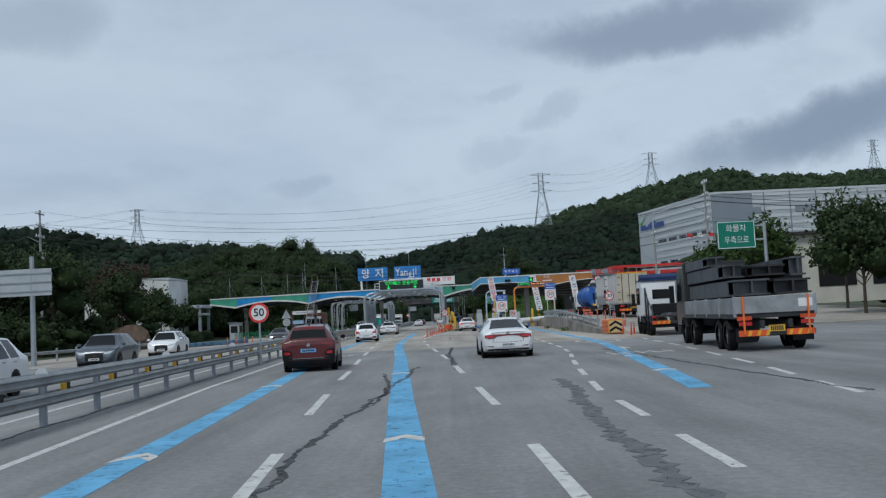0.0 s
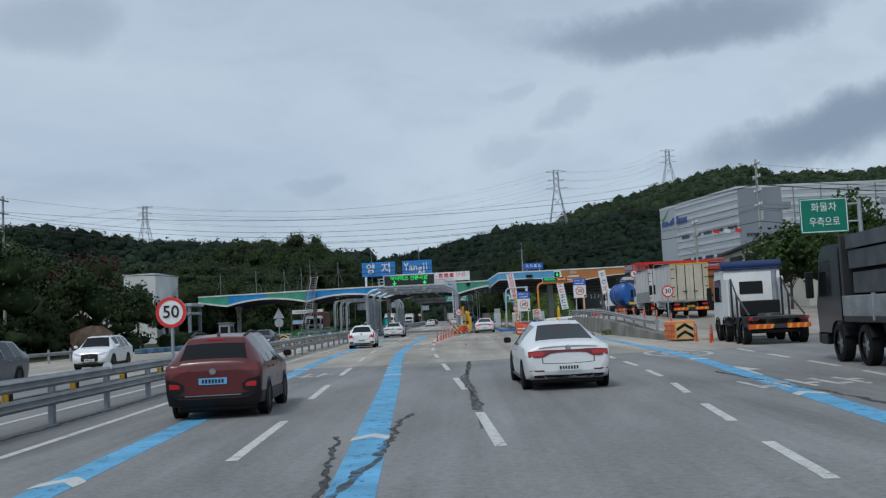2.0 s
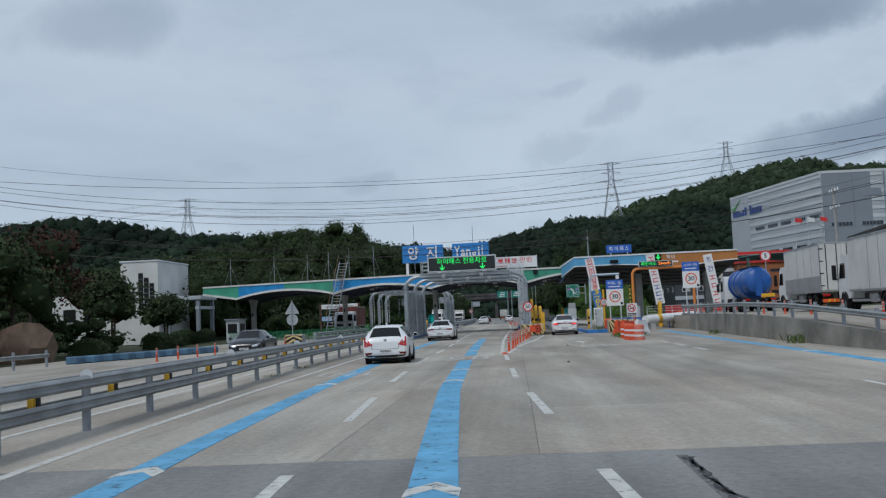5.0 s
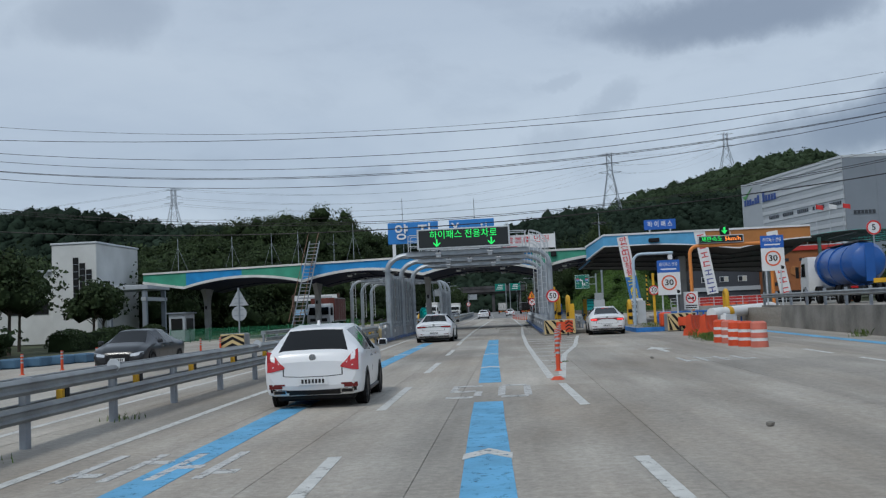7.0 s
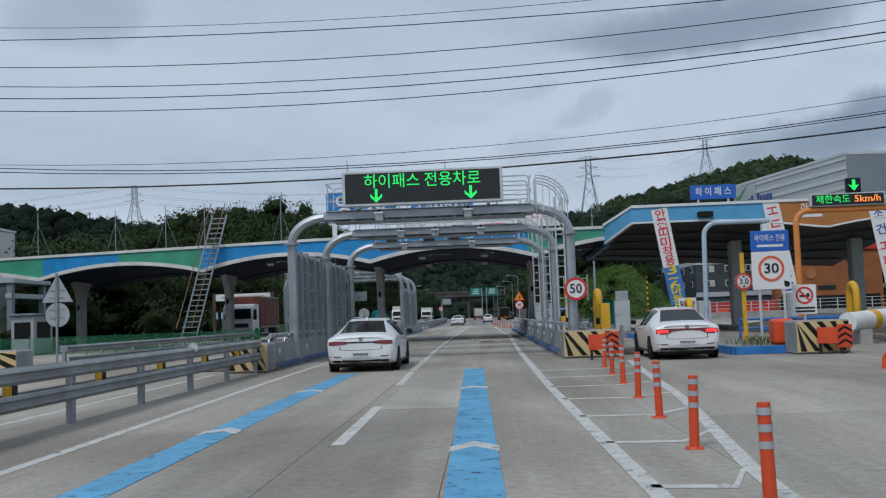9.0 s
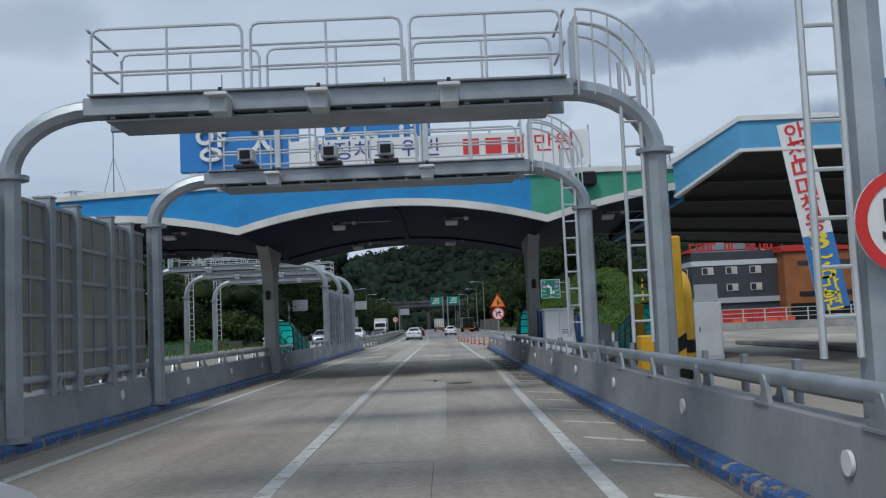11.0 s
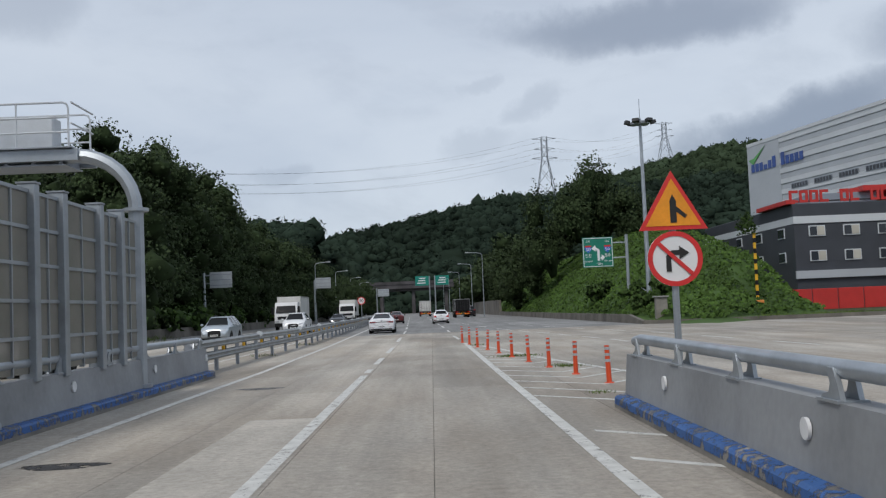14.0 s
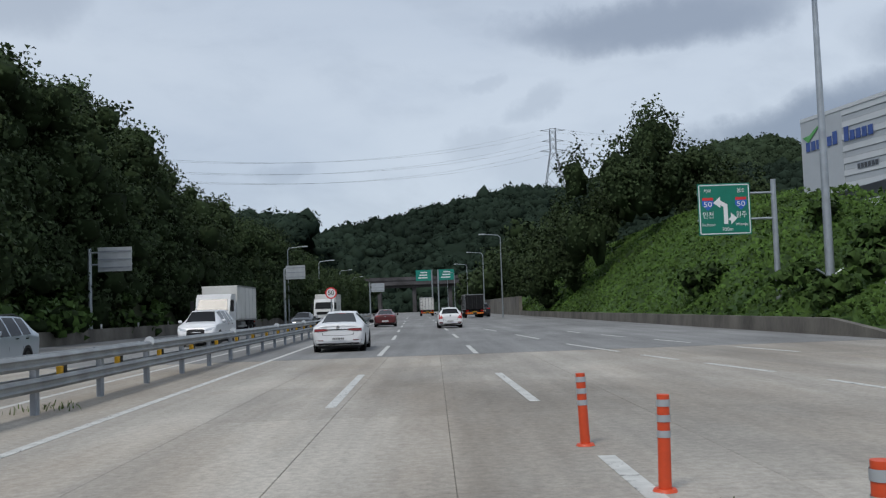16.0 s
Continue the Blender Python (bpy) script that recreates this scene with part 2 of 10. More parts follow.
WHITE_LINE_OLD = mat("faded_road_paint", (0.52, 0.52, 0.51), 0.8, var=0.15, scale=4, wear=0.41)
BLUE_LINE = mat("blue_guide_paint", (0.12, 0.37, 0.60), 0.75, var=0.2, scale=1.2, wear=0.37)
SOIL = mat("soil_and_grass", (0.060, 0.072, 0.030), 0.95, var=0.4, scale=0.25, fine=7, bump=0.6)
GALV = mat("galvanised_steel", (0.38, 0.415, 0.45), 0.42, 0.6, var=0.14, scale=2, fine=30, bump=0.05)
RAIL_STEEL = mat("weathered_rail_steel", (0.285, 0.30, 0.305), 0.5, 0.45, var=0.2, scale=1.6, fine=22, bump=0.06)
GALV_DULL = mat("dull_galvanised_steel", (0.31, 0.34, 0.38), 0.5, 0.35, var=0.16, scale=1.5, fine=20, bump=0.06)
PALE_STEEL = mat("pale_grey_steel", (0.55, 0.58, 0.61), 0.45, 0.2, var=0.1, scale=1.5, fine=20, bump=0.04)
WHITE_PAINT = mat("white_paint", (0.72, 0.73, 0.74), 0.5, var=0.07, bump=0.03)
CAN_BLUE = mat("canopy_blue_paint", (0.014, 0.235, 0.54), 0.55, var=0.16, scale=1.2, fine=9, bump=0.05, tint=(0.010, 0.165, 0.42), chips=0.62)
CAN_LIGHT = mat("canopy_light_blue_paint", (0.10, 0.36, 0.62), 0.55, var=0.12, scale=0.9, fine=7, bump=0.05)
CAN_GREEN = mat("canopy_green_paint", (0.05, 0.30, 0.20), 0.55, var=0.16, scale=0.9, fine=7, bump=0.05)
CAN_ORANGE = mat("canopy_orange_paint", (0.42, 0.17, 0.045), 0.55, var=0.12, scale=0.9, fine=7, bump=0.05)
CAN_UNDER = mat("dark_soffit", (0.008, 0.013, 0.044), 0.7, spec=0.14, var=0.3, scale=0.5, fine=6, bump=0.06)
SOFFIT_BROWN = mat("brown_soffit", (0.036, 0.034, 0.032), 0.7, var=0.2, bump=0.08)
PILLAR = mat("grey_pillar_paint", (0.36, 0.365, 0.365), 0.6, var=0.1, bump=0.08)
BLACK = mat("black_plastic", (0.008, 0.008, 0.009), 0.5, spec=0.3, var=0.15, bump=0.03)
DARK = mat("dark_grey_metal", (0.032, 0.033, 0.036), 0.5, 0.2, var=0.2)
RUBBER = mat("tyre_rubber", (0.010, 0.010, 0.010), 0.85, spec=0.2, var=0.2, bump=0.2)
YELLOW = mat("yellow_paint", (0.72, 0.40, 0.02), 0.55, var=0.14)
CHEV_YELLOW = mat("faded_yellow_board", (0.62, 0.48, 0.24), 0.6, var=0.14)
ORANGE = mat("orange_plastic", (0.66, 0.075, 0.02), 0.5, var=0.16, rnd=0.05)
ORANGE_STEEL = mat("orange_steel", (0.70, 0.24, 0.05), 0.5, var=0.1)
RIM_WHITE = mat("weathered_white_rim", (0.66, 0.66, 0.64), 0.6, var=0.14, scale=1.1, fine=9, bump=0.06)
RED = mat("red_sign_paint", (0.62, 0.03, 0.03), 0.5, var=0.08)
WHITE_SIGN = mat("white_sign_sheet", (0.74, 0.75, 0.76), 0.4, var=0.05, bump=0)
BLUE_SIGN = mat("blue_sign_sheet", (0.02, 0.12, 0.50), 0.4, var=0.08, bump=0)
GREEN_SIGN = mat("green_sign_sheet", (0.0, 0.17, 0.115), 0.4, var=0.08, bump=0)
SIGN_BACK = mat("grey_sign_back", (0.42, 0.45, 0.48), 0.5, 0.3, var=0.1)
LED_GREEN = mat("green_led", (0.03, 0.7, 0.12), 0.5, var=0.0, bump=0, emit=0.8)
LED_RED = mat("red_led", (0.9, 0.05, 0.03), 0.5, var=0.0, bump=0, emit=1.2)
LED_ORANGE = mat("orange_led", (0.95, 0.25, 0.04), 0.5, var=0.0, bump=0, emit=1.2)
LED_BOARD = mat("led_board_black", (0.012, 0.016, 0.018), 0.5, var=0.1, bump=0.02)
LAMP_GLOW = mat("lit_lamp_glass", (0.9, 0.95, 1.0), 0.3, var=0.0, bump=0, emit=1.1)
TEXT_BLUE = mat("navy_lettering", (0.05, 0.06, 0.28), 0.6, var=0.05, bump=0)
TEXT_RED = mat("red_lettering", (0.62, 0.04, 0.05), 0.6, var=0.05, bump=0)
TEXT_BLACK = mat("black_lettering", (0.015, 0.015, 0.015), 0.6, var=0.05, bump=0)
TEXT_YELLOW = mat("yellow_lettering", (0.8, 0.62, 0.03), 0.6, var=0.05, bump=0)
NAME_BLUE = mat("name_board_blue", (0.025, 0.20, 0.55), 0.5, var=0.1, scale=0.7, bump=0.03)
BANNER_BLUE = mat("banner_blue_cloth", (0.05, 0.19, 0.50), 0.8, var=0.1)
FOLIAGE = mat("dark_foliage", (0.042, 0.064, 0.027), 0.75, var=0.3, scale=0.1, fine=1.5, bump=0, island=True, rnd=0.28, spec=0.12)
FOLIAGE_MID = mat("mid_green_foliage", (0.045, 0.082, 0.020), 0.75, var=0.3, scale=0.1, fine=1.5, bump=0, island=True, rnd=0.45, spec=0.15)
FOLIAGE_LIGHT = mat("bright_vine_leaves", (0.060, 0.112, 0.022), 0.75, var=0.3, scale=0.15, fine=1.5, bump=0, island=True, rnd=0.4, spec=0.15)
FOLIAGE_RED = mat("reddish_maple_leaves", (0.055, 0.026, 0.020), 0.75, var=0.3, scale=0.1, fine=1.5, bump=0, island=True, rnd=0.4, spec=0.15)
# darker copy of the leaf green: shade inside crowns is put into the colour
WOOD_SHADE = mat("shade_dark_foliage", (0.026, 0.041, 0.017), 0.9, var=0.35, scale=0.5, fine=3.0, bump=0, spec=0.08, island=False)
FAR_WOOD = mat("far_forest", (0.025, 0.039, 0.028), 0.95, var=0.3, scale=0.02, fine=0.12, bump=0, spec=0.02, island=True, rnd=0.16)
# lighter than far_forest: distance haze and sunlight are put into this green
FAR_WOOD_HAZY = mat("far_hazy_green_forest", (0.043, 0.064, 0.036), 0.95, var=0.3, scale=0.02, fine=0.1, bump=0, spec=0.02, island=True, rnd=0.16)
BARK = mat("bark", (0.07, 0.055, 0.042), 0.9, var=0.3, fine=12, bump=0.5)
GRASS = mat("grass_blades", (0.10, 0.15, 0.035), 0.8, var=0.3, bump=0, island=True, rnd=0.4, spec=0.2)
TEAL_SHEET = mat("teal_plastic_sheet", (0.006, 0.30, 0.26), 0.3, var=0.15, bump=0.02, alpha=0.92)
_n, _l = TEAL_SHEET.node_tree.nodes, TEAL_SHEET.node_tree.links
_thin, _both = _n.new("ShaderNodeBsdfTranslucent"), _n.new("ShaderNodeMixShader")
_thin.inputs["Color"].default_value = (0.02, 0.62, 0.55, 1)
_both.inputs[0].default_value = 0.5
_l.new(_n["Principled BSDF"].outputs[0], _both.inputs[1])
_l.new(_thin.outputs[0], _both.inputs[2])
_l.new(_both.outputs[0], _n["Material Output"].inputs["Surface"])
PANEL_CLEAR = mat("smoked_panel", (0.24, 0.23, 0.20), 0.35, 0.0, var=0.15, bump=0.03, alpha=0.78)
GREEN_MESH = mat("green_mesh_fence", (0.02, 0.20, 0.09), 0.6, var=0.1, bump=0, alpha=0.22)


# ---------------------------------------------------------------- mesh tools
class Shape:
    """Vertices and faces gathered for one mesh."""

    def __init__(self):
        self.v, self.f = [], []

    def add(self, verts, faces):
        k = len(self.v)
        self.v += [tuple(p) for p in verts]
        self.f += [tuple(i + k for i in q) for q in faces]
        return self

    def box(self, a, b, ch=0.0):
        (x0, y0, z0), (x1, y1, z1) = [min(p) for p in zip(a, b)], [max(p) for p in zip(a, b)]
        if ch <= 0:
            vs = [(x, y, z) for x in (x0, x1) for y in (y0, y1) for z in (z0, z1)]
            return self.add(vs, [(0, 1, 3, 2), (4, 6, 7, 5), (0, 4, 5, 1), (2, 3, 7, 6), (0, 2, 6, 4), (1, 5, 7, 3)])
        ch = min(ch, 0.45 * min(x1 - x0, y1 - y0, z1 - z0))
        lo, hi = (x0, y0, z0), (x1, y1, z1)
        vs, idx = [], {}
        for sx in (0, 1):
            for sy in (0, 1):
                for sz in (0, 1):
                    c = [(lo, hi)[s][k] for k, s in enumerate((sx, sy, sz))]
                    for k in range(3):
                        p = list(c)
                        for j in range(3):
                            if j != k:
                                p[j] += ch if (sx, sy, sz)[j] == 0 else -ch
                        idx[sx, sy, sz, k] = len(vs)
                        vs.append(p)
        fs = []
        for k in range(3):
            u, w = [(1, 2), (2, 0), (0, 1)][k]
            for s in (0, 1):
                q = []
                for du, dw in ((0, 0), (1, 0), (1, 1), (0, 1)):
                    key = [0, 0, 0]
                    key[k], key[u], key[w] = s, du, dw
                    q.append(idx[(*key, k)])
                fs.append(q if s else q[::-1])
        for k in range(3):
            u, w = [(1, 2), (2, 0), (0, 1)][k]
            for su in (0, 1):
                for sw in (0, 1):
                    a0, a1 = [0, 0, 0], [0, 0, 0]
                    a0[u] = a1[u] = su
                    a0[w] = a1[w] = sw
                    a1[k] = 1
                    q = [idx[(*a0, u)], idx[(*a1, u)], idx[(*a1, w)], idx[(*a0, w)]]
                    fs.append(q if su != sw else q[::-1])
        for sx in (0, 1):
            for sy in (0, 1):
                for sz in (0, 1):
                    q = [idx[sx, sy, sz, k] for k in range(3)]
                    fs.append(q if (sx + sy + sz) % 2 else q[::-1])
        return self.add(vs, fs)

    def cyl(self, p, q, r, r2=None, n=12, caps=True):
        p, q = Vector(p), Vector(q)
        r2 = r if r2 is None else r2
        d = (q - p).normalized()
        u = d.orthogonal().normalized()
        w = d.cross(u)
        vs = []
        for c, rad in ((p, r), (q, r2)):
            for i in range(n):
                a = 2 * math.pi * i / n
                vs.append(c + rad * (math.cos(a) * u + math.sin(a) * w))
        fs = [(i, (i + 1) % n, n + (i + 1) % n, n + i) for i in range(n)]
        if caps:
            fs += [tuple(range(n))[::-1], tuple(range(n, 2 * n))]
        return self.add(vs, fs)

    def tube(self, pts, r, n=8):
        pts = [Vector(p) for p in pts]
        k = len(pts)
        d0 = (pts[1] - pts[0]).normalized()
        u = d0.orthogonal().normalized()
        vs = []
        for i, p in enumerate(pts):
            d = (pts[min(i + 1, k - 1)] - pts[max(i - 1, 0)]).normalized()
            u = (u - d * u.dot(d)).normalized()
            w = d.cross(u)
            for j in range(n):
                a = 2 * math.pi * j / n
                vs.append(p + r * (math.cos(a) * u + math.sin(a) * w))
        fs = [(i * n + j, i * n + (j + 1) % n, (i + 1) * n + (j + 1) % n, (i + 1) * n + j) for i in range(k - 1) for j in range(n)]
        fs += [tuple(range(n))[::-1], tuple(range((k - 1) * n, k * n))]
        return self.add(vs, fs)

    def prism(self, poly, axis, a, b):
        """A polygon drawn in the plane across axis, pushed from a to b along it."""
        def put(p, t):
            return {"x": (t, p[0], p[1]), "y": (p[0], t, p[1]), "z": (p[0], p[1], t)}[axis]
        n = len(poly)
        area = sum(poly[i][0] * poly[(i + 1) % n][1] - poly[(i + 1) % n][0] * poly[i][1] for i in range(n))
        if (area > 0) == (axis == "y"):
            poly = poly[::-1]
        vs = [put(p, min(a, b)) for p in poly] + [put(p, max(a, b)) for p in poly]
        fs = [tuple(range(n))[::-1], tuple(range(n, 2 * n))] + [(i, (i + 1) % n, n + (i + 1) % n, n + i) for i in range(n)]
        return self.add(vs, fs)

    def sweep(self, path, profile, closed=True):
        """A profile of (across, up) carried along a path of (x, y, z), standing upright."""
        k, n, vs = len(path), len(profile), []
        for i, p in enumerate(path):
            a, b = Vector(path[max(i - 1, 0)]), Vector(path[min(i + 1, k - 1)])
            d = (b - a)
            d.z = 0
            d.normalize()
            s = Vector((d.y, -d.x, 0))
            for c, h in profile:
                vs.append(Vector(p) + s * c + Vector((0, 0, h)))
        m = n if closed else n - 1
        fs = [(i * n + j, i * n + (j + 1) % n, (i + 1) * n + (j + 1) % n, (i + 1) * n + j) for i in range(k - 1) for j in range(m)]
        if closed:
            fs += [tuple(range(n))[::-1], tuple(range((k - 1) * n, k * n))]
        return self.add(vs, fs)

    def disc(self, c, r, y0, y1, n=28, sides=None):
        """A disc facing -y (a sign plate), from y0 (front) to y1."""
        poly = [(c[0] + r * math.cos(2 * math.pi * i / n), c[1] + r * math.sin(2 * math.pi * i / n)) for i in range(n)]
        return self.prism(poly, "y", y0, y1)

    def ring(self, c, r0, r1, y0, y1, n=32):
        vs = []
        for y in (y0, y1):
            for r in (r0, r1):
                vs += [(c[0] + r * math.cos(2 * math.pi * i / n), y, c[1] + r * math.sin(2 * math.pi * i / n)) for i in range(n)]
        fs = []
        for i in range(n):
            j = (i + 1) % n
            fs += [(i, j, n + j, n + i), (n + i, n + j, 3 * n + j, 3 * n + i), (2 * n + j, 2 * n + i, 3 * n + i, 3 * n + j), (j, i, 2 * n + i, 2 * n + j)]
        return self.add(vs, fs)

    def moved(self, m):
        self.v = [tuple(m @ Vector(p)) for p in self.v]
        return self

    def mesh(self, name, material, angle=35):
        me = bpy.data.meshes.new(name)
        me.from_pydata(self.v, [], self.f)
        me.materials.append(material)
        me.shade_smooth()
        me.set_sharp_from_angle(angle=radians(angle))
        return me


def part(name, shape, material, parent=None, label="", at=None, angle=35):
    """Links a shape, a bmesh or a mesh as one object under a thing or a part."""
    if isinstance(shape, bmesh.types.BMesh):
        me = bpy.data.meshes.new(name)
        shape.to_mesh(me)
        shape.free()
        me.materials.append(material)
    elif isinstance(shape, Shape):
        me = shape.mesh(name, material, angle)
    else:
        me = shape
    ob = new(name, me)
    if parent is not None:
        ob.parent = parent
    if at is not None:
        ob.matrix_basis = at
    return tagged(ob, label)


def thing(name, label, category, at=None, group="", kind=""):
    ob = new(name)
    ob.empty_display_size = 0.3
    if at is not None:
        ob.matrix_basis = at
    return tagged(ob, label, category, group, kind)


def single(name, shape, material, label, category, at=None, group="", kind="", angle=35):
    ob = part(name, shape, material, None, label, at, angle)
    return tagged(ob, label, category, group, kind)


def lettering(text, size, material, parent, at, name="lettering", depth=0.006, width=None, bold=0.0):
    """Upright letters, facing -y, centred on the pose; squeezed to width if given."""
    cu = bpy.data.curves.new(name, "FONT")
    cu.body, cu.size, cu.align_x, cu.align_y, cu.extrude, cu.offset, cu.resolution_u = text, size, "CENTER", "CENTER", depth, bold, 3
    tmp = bpy.data.objects.new("tmp", cu)
    scene.collection.objects.link(tmp)
    bpy.context.view_layer.update()
    me = bpy.data.meshes.new_from_object(tmp.evaluated_get(bpy.context.evaluated_depsgraph_get()))
    bpy.data.objects.remove(tmp)
    bpy.data.curves.remove(cu)
    xs = [v.co.x for v in me.vertices] or [0]
    k = width / max(0.01, max(xs) - min(xs)) if width else 1
    me.transform(Matrix.Rotation(radians(90), 4, "X") @ Matrix.Diagonal((k, 1, 1, 1)))
    me.materials.clear()
    me.materials.append(material)
    me.name = name
    return part(name, me, material, parent, "", at)


def np_mesh(name, verts, quads, material, smooth=False):
    """A mesh from arrays of corners (n, 3) and faces (m, 3 or 4)."""
    me = bpy.data.meshes.new(name)
    k = quads.shape[1]
    me.vertices.add(len(verts))
    me.vertices.foreach_set("co", np.asarray(verts, dtype=np.float32).ravel())
    me.loops.add(quads.size)
    me.loops.foreach_set("vertex_index", quads.astype(np.int32).ravel())
    me.polygons.add(len(quads))
    me.polygons.foreach_set("loop_start", (np.arange(len(quads)) * k).astype(np.int32))
    me.update(calc_edges=True)
    me.validate()
    if smooth:
        me.shade_smooth()
    me.materials.append(material)
    return me


rng = np.random.default_rng(7)


def leaf_cards(centres, normals, sizes):
    """Bent leaf-spray cards (two quads each) standing at the centres, turned about their normals."""
    n = len(centres)
    a = rng.normal(size=(n, 3))
    nrm = normals + 0.55 * rng.normal(size=(n, 3))
    nrm /= np.linalg.norm(nrm, axis=1, keepdims=True) + 1e-9
    u = np.cross(nrm, a)
    u /= np.linalg.norm(u, axis=1, keepdims=True) + 1e-9
    w = np.cross(nrm, u)
    s = sizes[:, None]
    asp = (0.55 + 0.5 * rng.random(n))[:, None]
    drop = nrm * s * 0.35
    p = np.stack([centres - u * s * 0.5 - drop, centres - w * s * asp * 0.42, centres + w * s * asp * 0.42,
                  centres + u * s * 0.5 - drop, centres + nrm * 0.0], axis=1)
    verts = p[:, [0, 1, 4, 2, 3]].reshape(-1, 3)
    base = np.arange(n)[:, None] * 5
    quads = np.concatenate([base + np.array([[0, 1, 2, 3]]), base + np.array([[4, 3, 2, 1]])])
    return verts, quads


def crown_points(c, rad, n, lump=0.3):
    """Points and outward ways on a lumpy ellipsoid crown."""
    d = rng.normal(size=(n, 3))
    d /= np.linalg.norm(d, axis=1, keepdims=True)
    d[:, 2] = np.where(d[:, 2] < -0.35, -d[:, 2], d[:, 2])
    k = 1 + lump * np.sin(d[:, 0] * 5 + c[0] * 3) * np.sin(d[:, 1] * 5 + c[1] * 2) + lump * 0.5 * np.sin(d[:, 2] * 9 + c[0])
    r = k * (0.72 + 0.33 * rng.random(n))
    return np.asarray(c) + d * np.asarray(rad) * r[:, None], d


def ico(c, rad, n=2, lump=0.2):
    bm = bmesh.new()
    bmesh.ops.create_icosphere(bm, subdivisions=n, radius=1)
    v = np.array([p.co[:] for p in bm.verts])
    f = np.array([[p.index for p in q.verts] for q in bm.faces])
    bm.free()
    k = 1 + lump * np.sin(v[:, 0] * 4 + c[0]) * np.sin(v[:, 1] * 4 + c[1])
    return np.asarray(c) + v * np.asarray(rad) * k[:, None], f


def merged(chunks):
    vs, fs, k = [], [], 0
    for v, f in chunks:
        vs.append(v)
        fs.append(f + k)
        k += len(v)
    return np.concatenate(vs), np.concatenate(fs)


def lerp_line(pts, y):
    """x on a polyline of (y, x)."""
    return float(np.interp(y, [p[0] for p in pts], [p[1] for p in pts]))

# ---------------------------------------------------------------- ground, road and paint
EDGE_L = [(-60, -2.2), (12.75, -5.0), (27, -6.1), (43.5, -6.85), (54.6, -7.6), (65, -8.0), (80, -8.25), (94, -8.35), (110, -8.7), (136, -8.95), (169, -8.8),
          (185, -8.65), (202, -8.75), (248, -9.5), (340, -11.5), (560, -17)]
RAIL = [(-60, -4.0), (0, -5.7), (18, -6.75), (29, -7.5), (46, -8.14), (56, -8.68), (69, -9.2), (79, -9.6), (94, -9.75), (110, -10.0), (190, -10.5), (206, -10.25),
        (213, -10.45), (250, -11.1), (340, -13.2), (560, -19)]
BLUE_L = [(-60, -0.3), (10.7, -3.27), (21, -3.87), (43.7, -5.2), (54, -5.86), (64, -6.33), (75, -6.6), (82, -6.77), (100, -6.95), (110.3, -7.0)]
BLUE_C = [(-60, 3.0), (0, 0.75), (9.7, 0.2), (19.7, -0.4), (41.5, -1.58), (51.9, -2.24), (63.7, -2.88), (75.5, -3.16), (82, -3.26), (92.6, -3.46), (111, -3.67)]
BLUE_R = [(17, 5.1), (23.5, 5.75), (46.8, 7.75), (55.3, 8.14), (86.6, 8.6), (112, 9.3)]
DASH_L = [(-60, 0.2), (0, -0.9), (10, -1.36), (17.8, -1.93), (28, -2.55), (32.6, -2.77), (41.9, -3.34), (51.6, -3.86), (67, -4.66), (77, -4.98), (90, -5.03), (101, -5.14),
          (112, -5.35), (134, -5.54), (200, -5.47), (214, -5.6), (232, -5.78), (340, -8.0), (560, -13)]
DASH_R = [(-60, 3.4), (0, 1.95), (9.3, 1.69), (18.4, 1.36), (28.2, 0.88), (38.9, 0.37), (46.7, -0.13), (57.3, -0.8), (66.5, -1.32), (82, -1.77)]
LINE_R = [(82.6, -1.9), (93, -2.02), (103, -2.1), (120, -2.06), (133, -1.93), (149, -1.75), (165, -1.98), (182, -2.13), (201, -2.27), (214, -2.54), (232, -2.66), (340, -4.6), (560, -9)]
GORE_R = [(82.6, -1.66), (92.7, -1.07), (100.3, -0.18), (105.9, 0.22), (112.5, 0.75)]

ground = single("ground", Shape().add([(-3000, -1500, -0.06), (3000, -1500, -0.06), (3000, 4500, -0.06), (-3000, 4500, -0.06)], [(0, 1, 2, 3)]), SOIL,
                "flat ground of soil and rough grass round the toll plaza", "ground", kind="structure")


def flat(poly, z0, z1):
    return Shape().prism(poly, "z", z0, z1)


road_a = single("road", flat([(-30, -90), (34, -90), (34, 52.45), (-30, 52.45)], -0.05, 0.0), ASPHALT,
                "worn grey asphalt of the toll plaza approach", "road", kind="structure")
road_b = single("road", flat([(-30, 222.05), (13.5, 222.05), (9.2, 337), (3, 560), (-42, 560), (-28, 300), (-30, 250)], -0.05, 0.0), ASPHALT,
                "grey asphalt road running on under a bridge", "road", kind="structure")
apron = single("road", flat([(12.05, 52.5), (34, 52.5), (34, 62), (12.05, 62)], -0.05, 0.0), ASPHALT,
               "asphalt beside the lorry lane", "road", kind="structure")
apron_b = single("road", flat([(12.05, 150), (46, 150), (46, 219.5), (12.05, 219.5)], -0.05, 0.0), CONCRETE_SLAB,
                 "pale concrete yard in front of the car wash", "road", kind="structure")
# the lorry lane climbs a metre beside the plaza
ramp_z = [(60, 0.0), (70, 0.35), (82, 0.85), (92, 1.0), (128, 1.0), (146, 0.1), (150, 0.0)]
s = Shape()
s.sweep([(20.5, y, lerp_line(ramp_z, y)) for y in (62, 66, 70, 76, 82, 88, 92, 110, 128, 137, 146, 150)], [(-9.2, 0), (13.5, 0), (13.5, -1.2), (-9.2, -1.2)])
single("ramp", s, CONCRETE_SLAB, "raised concrete lorry lane behind a low wall", "ramp", kind="structure")


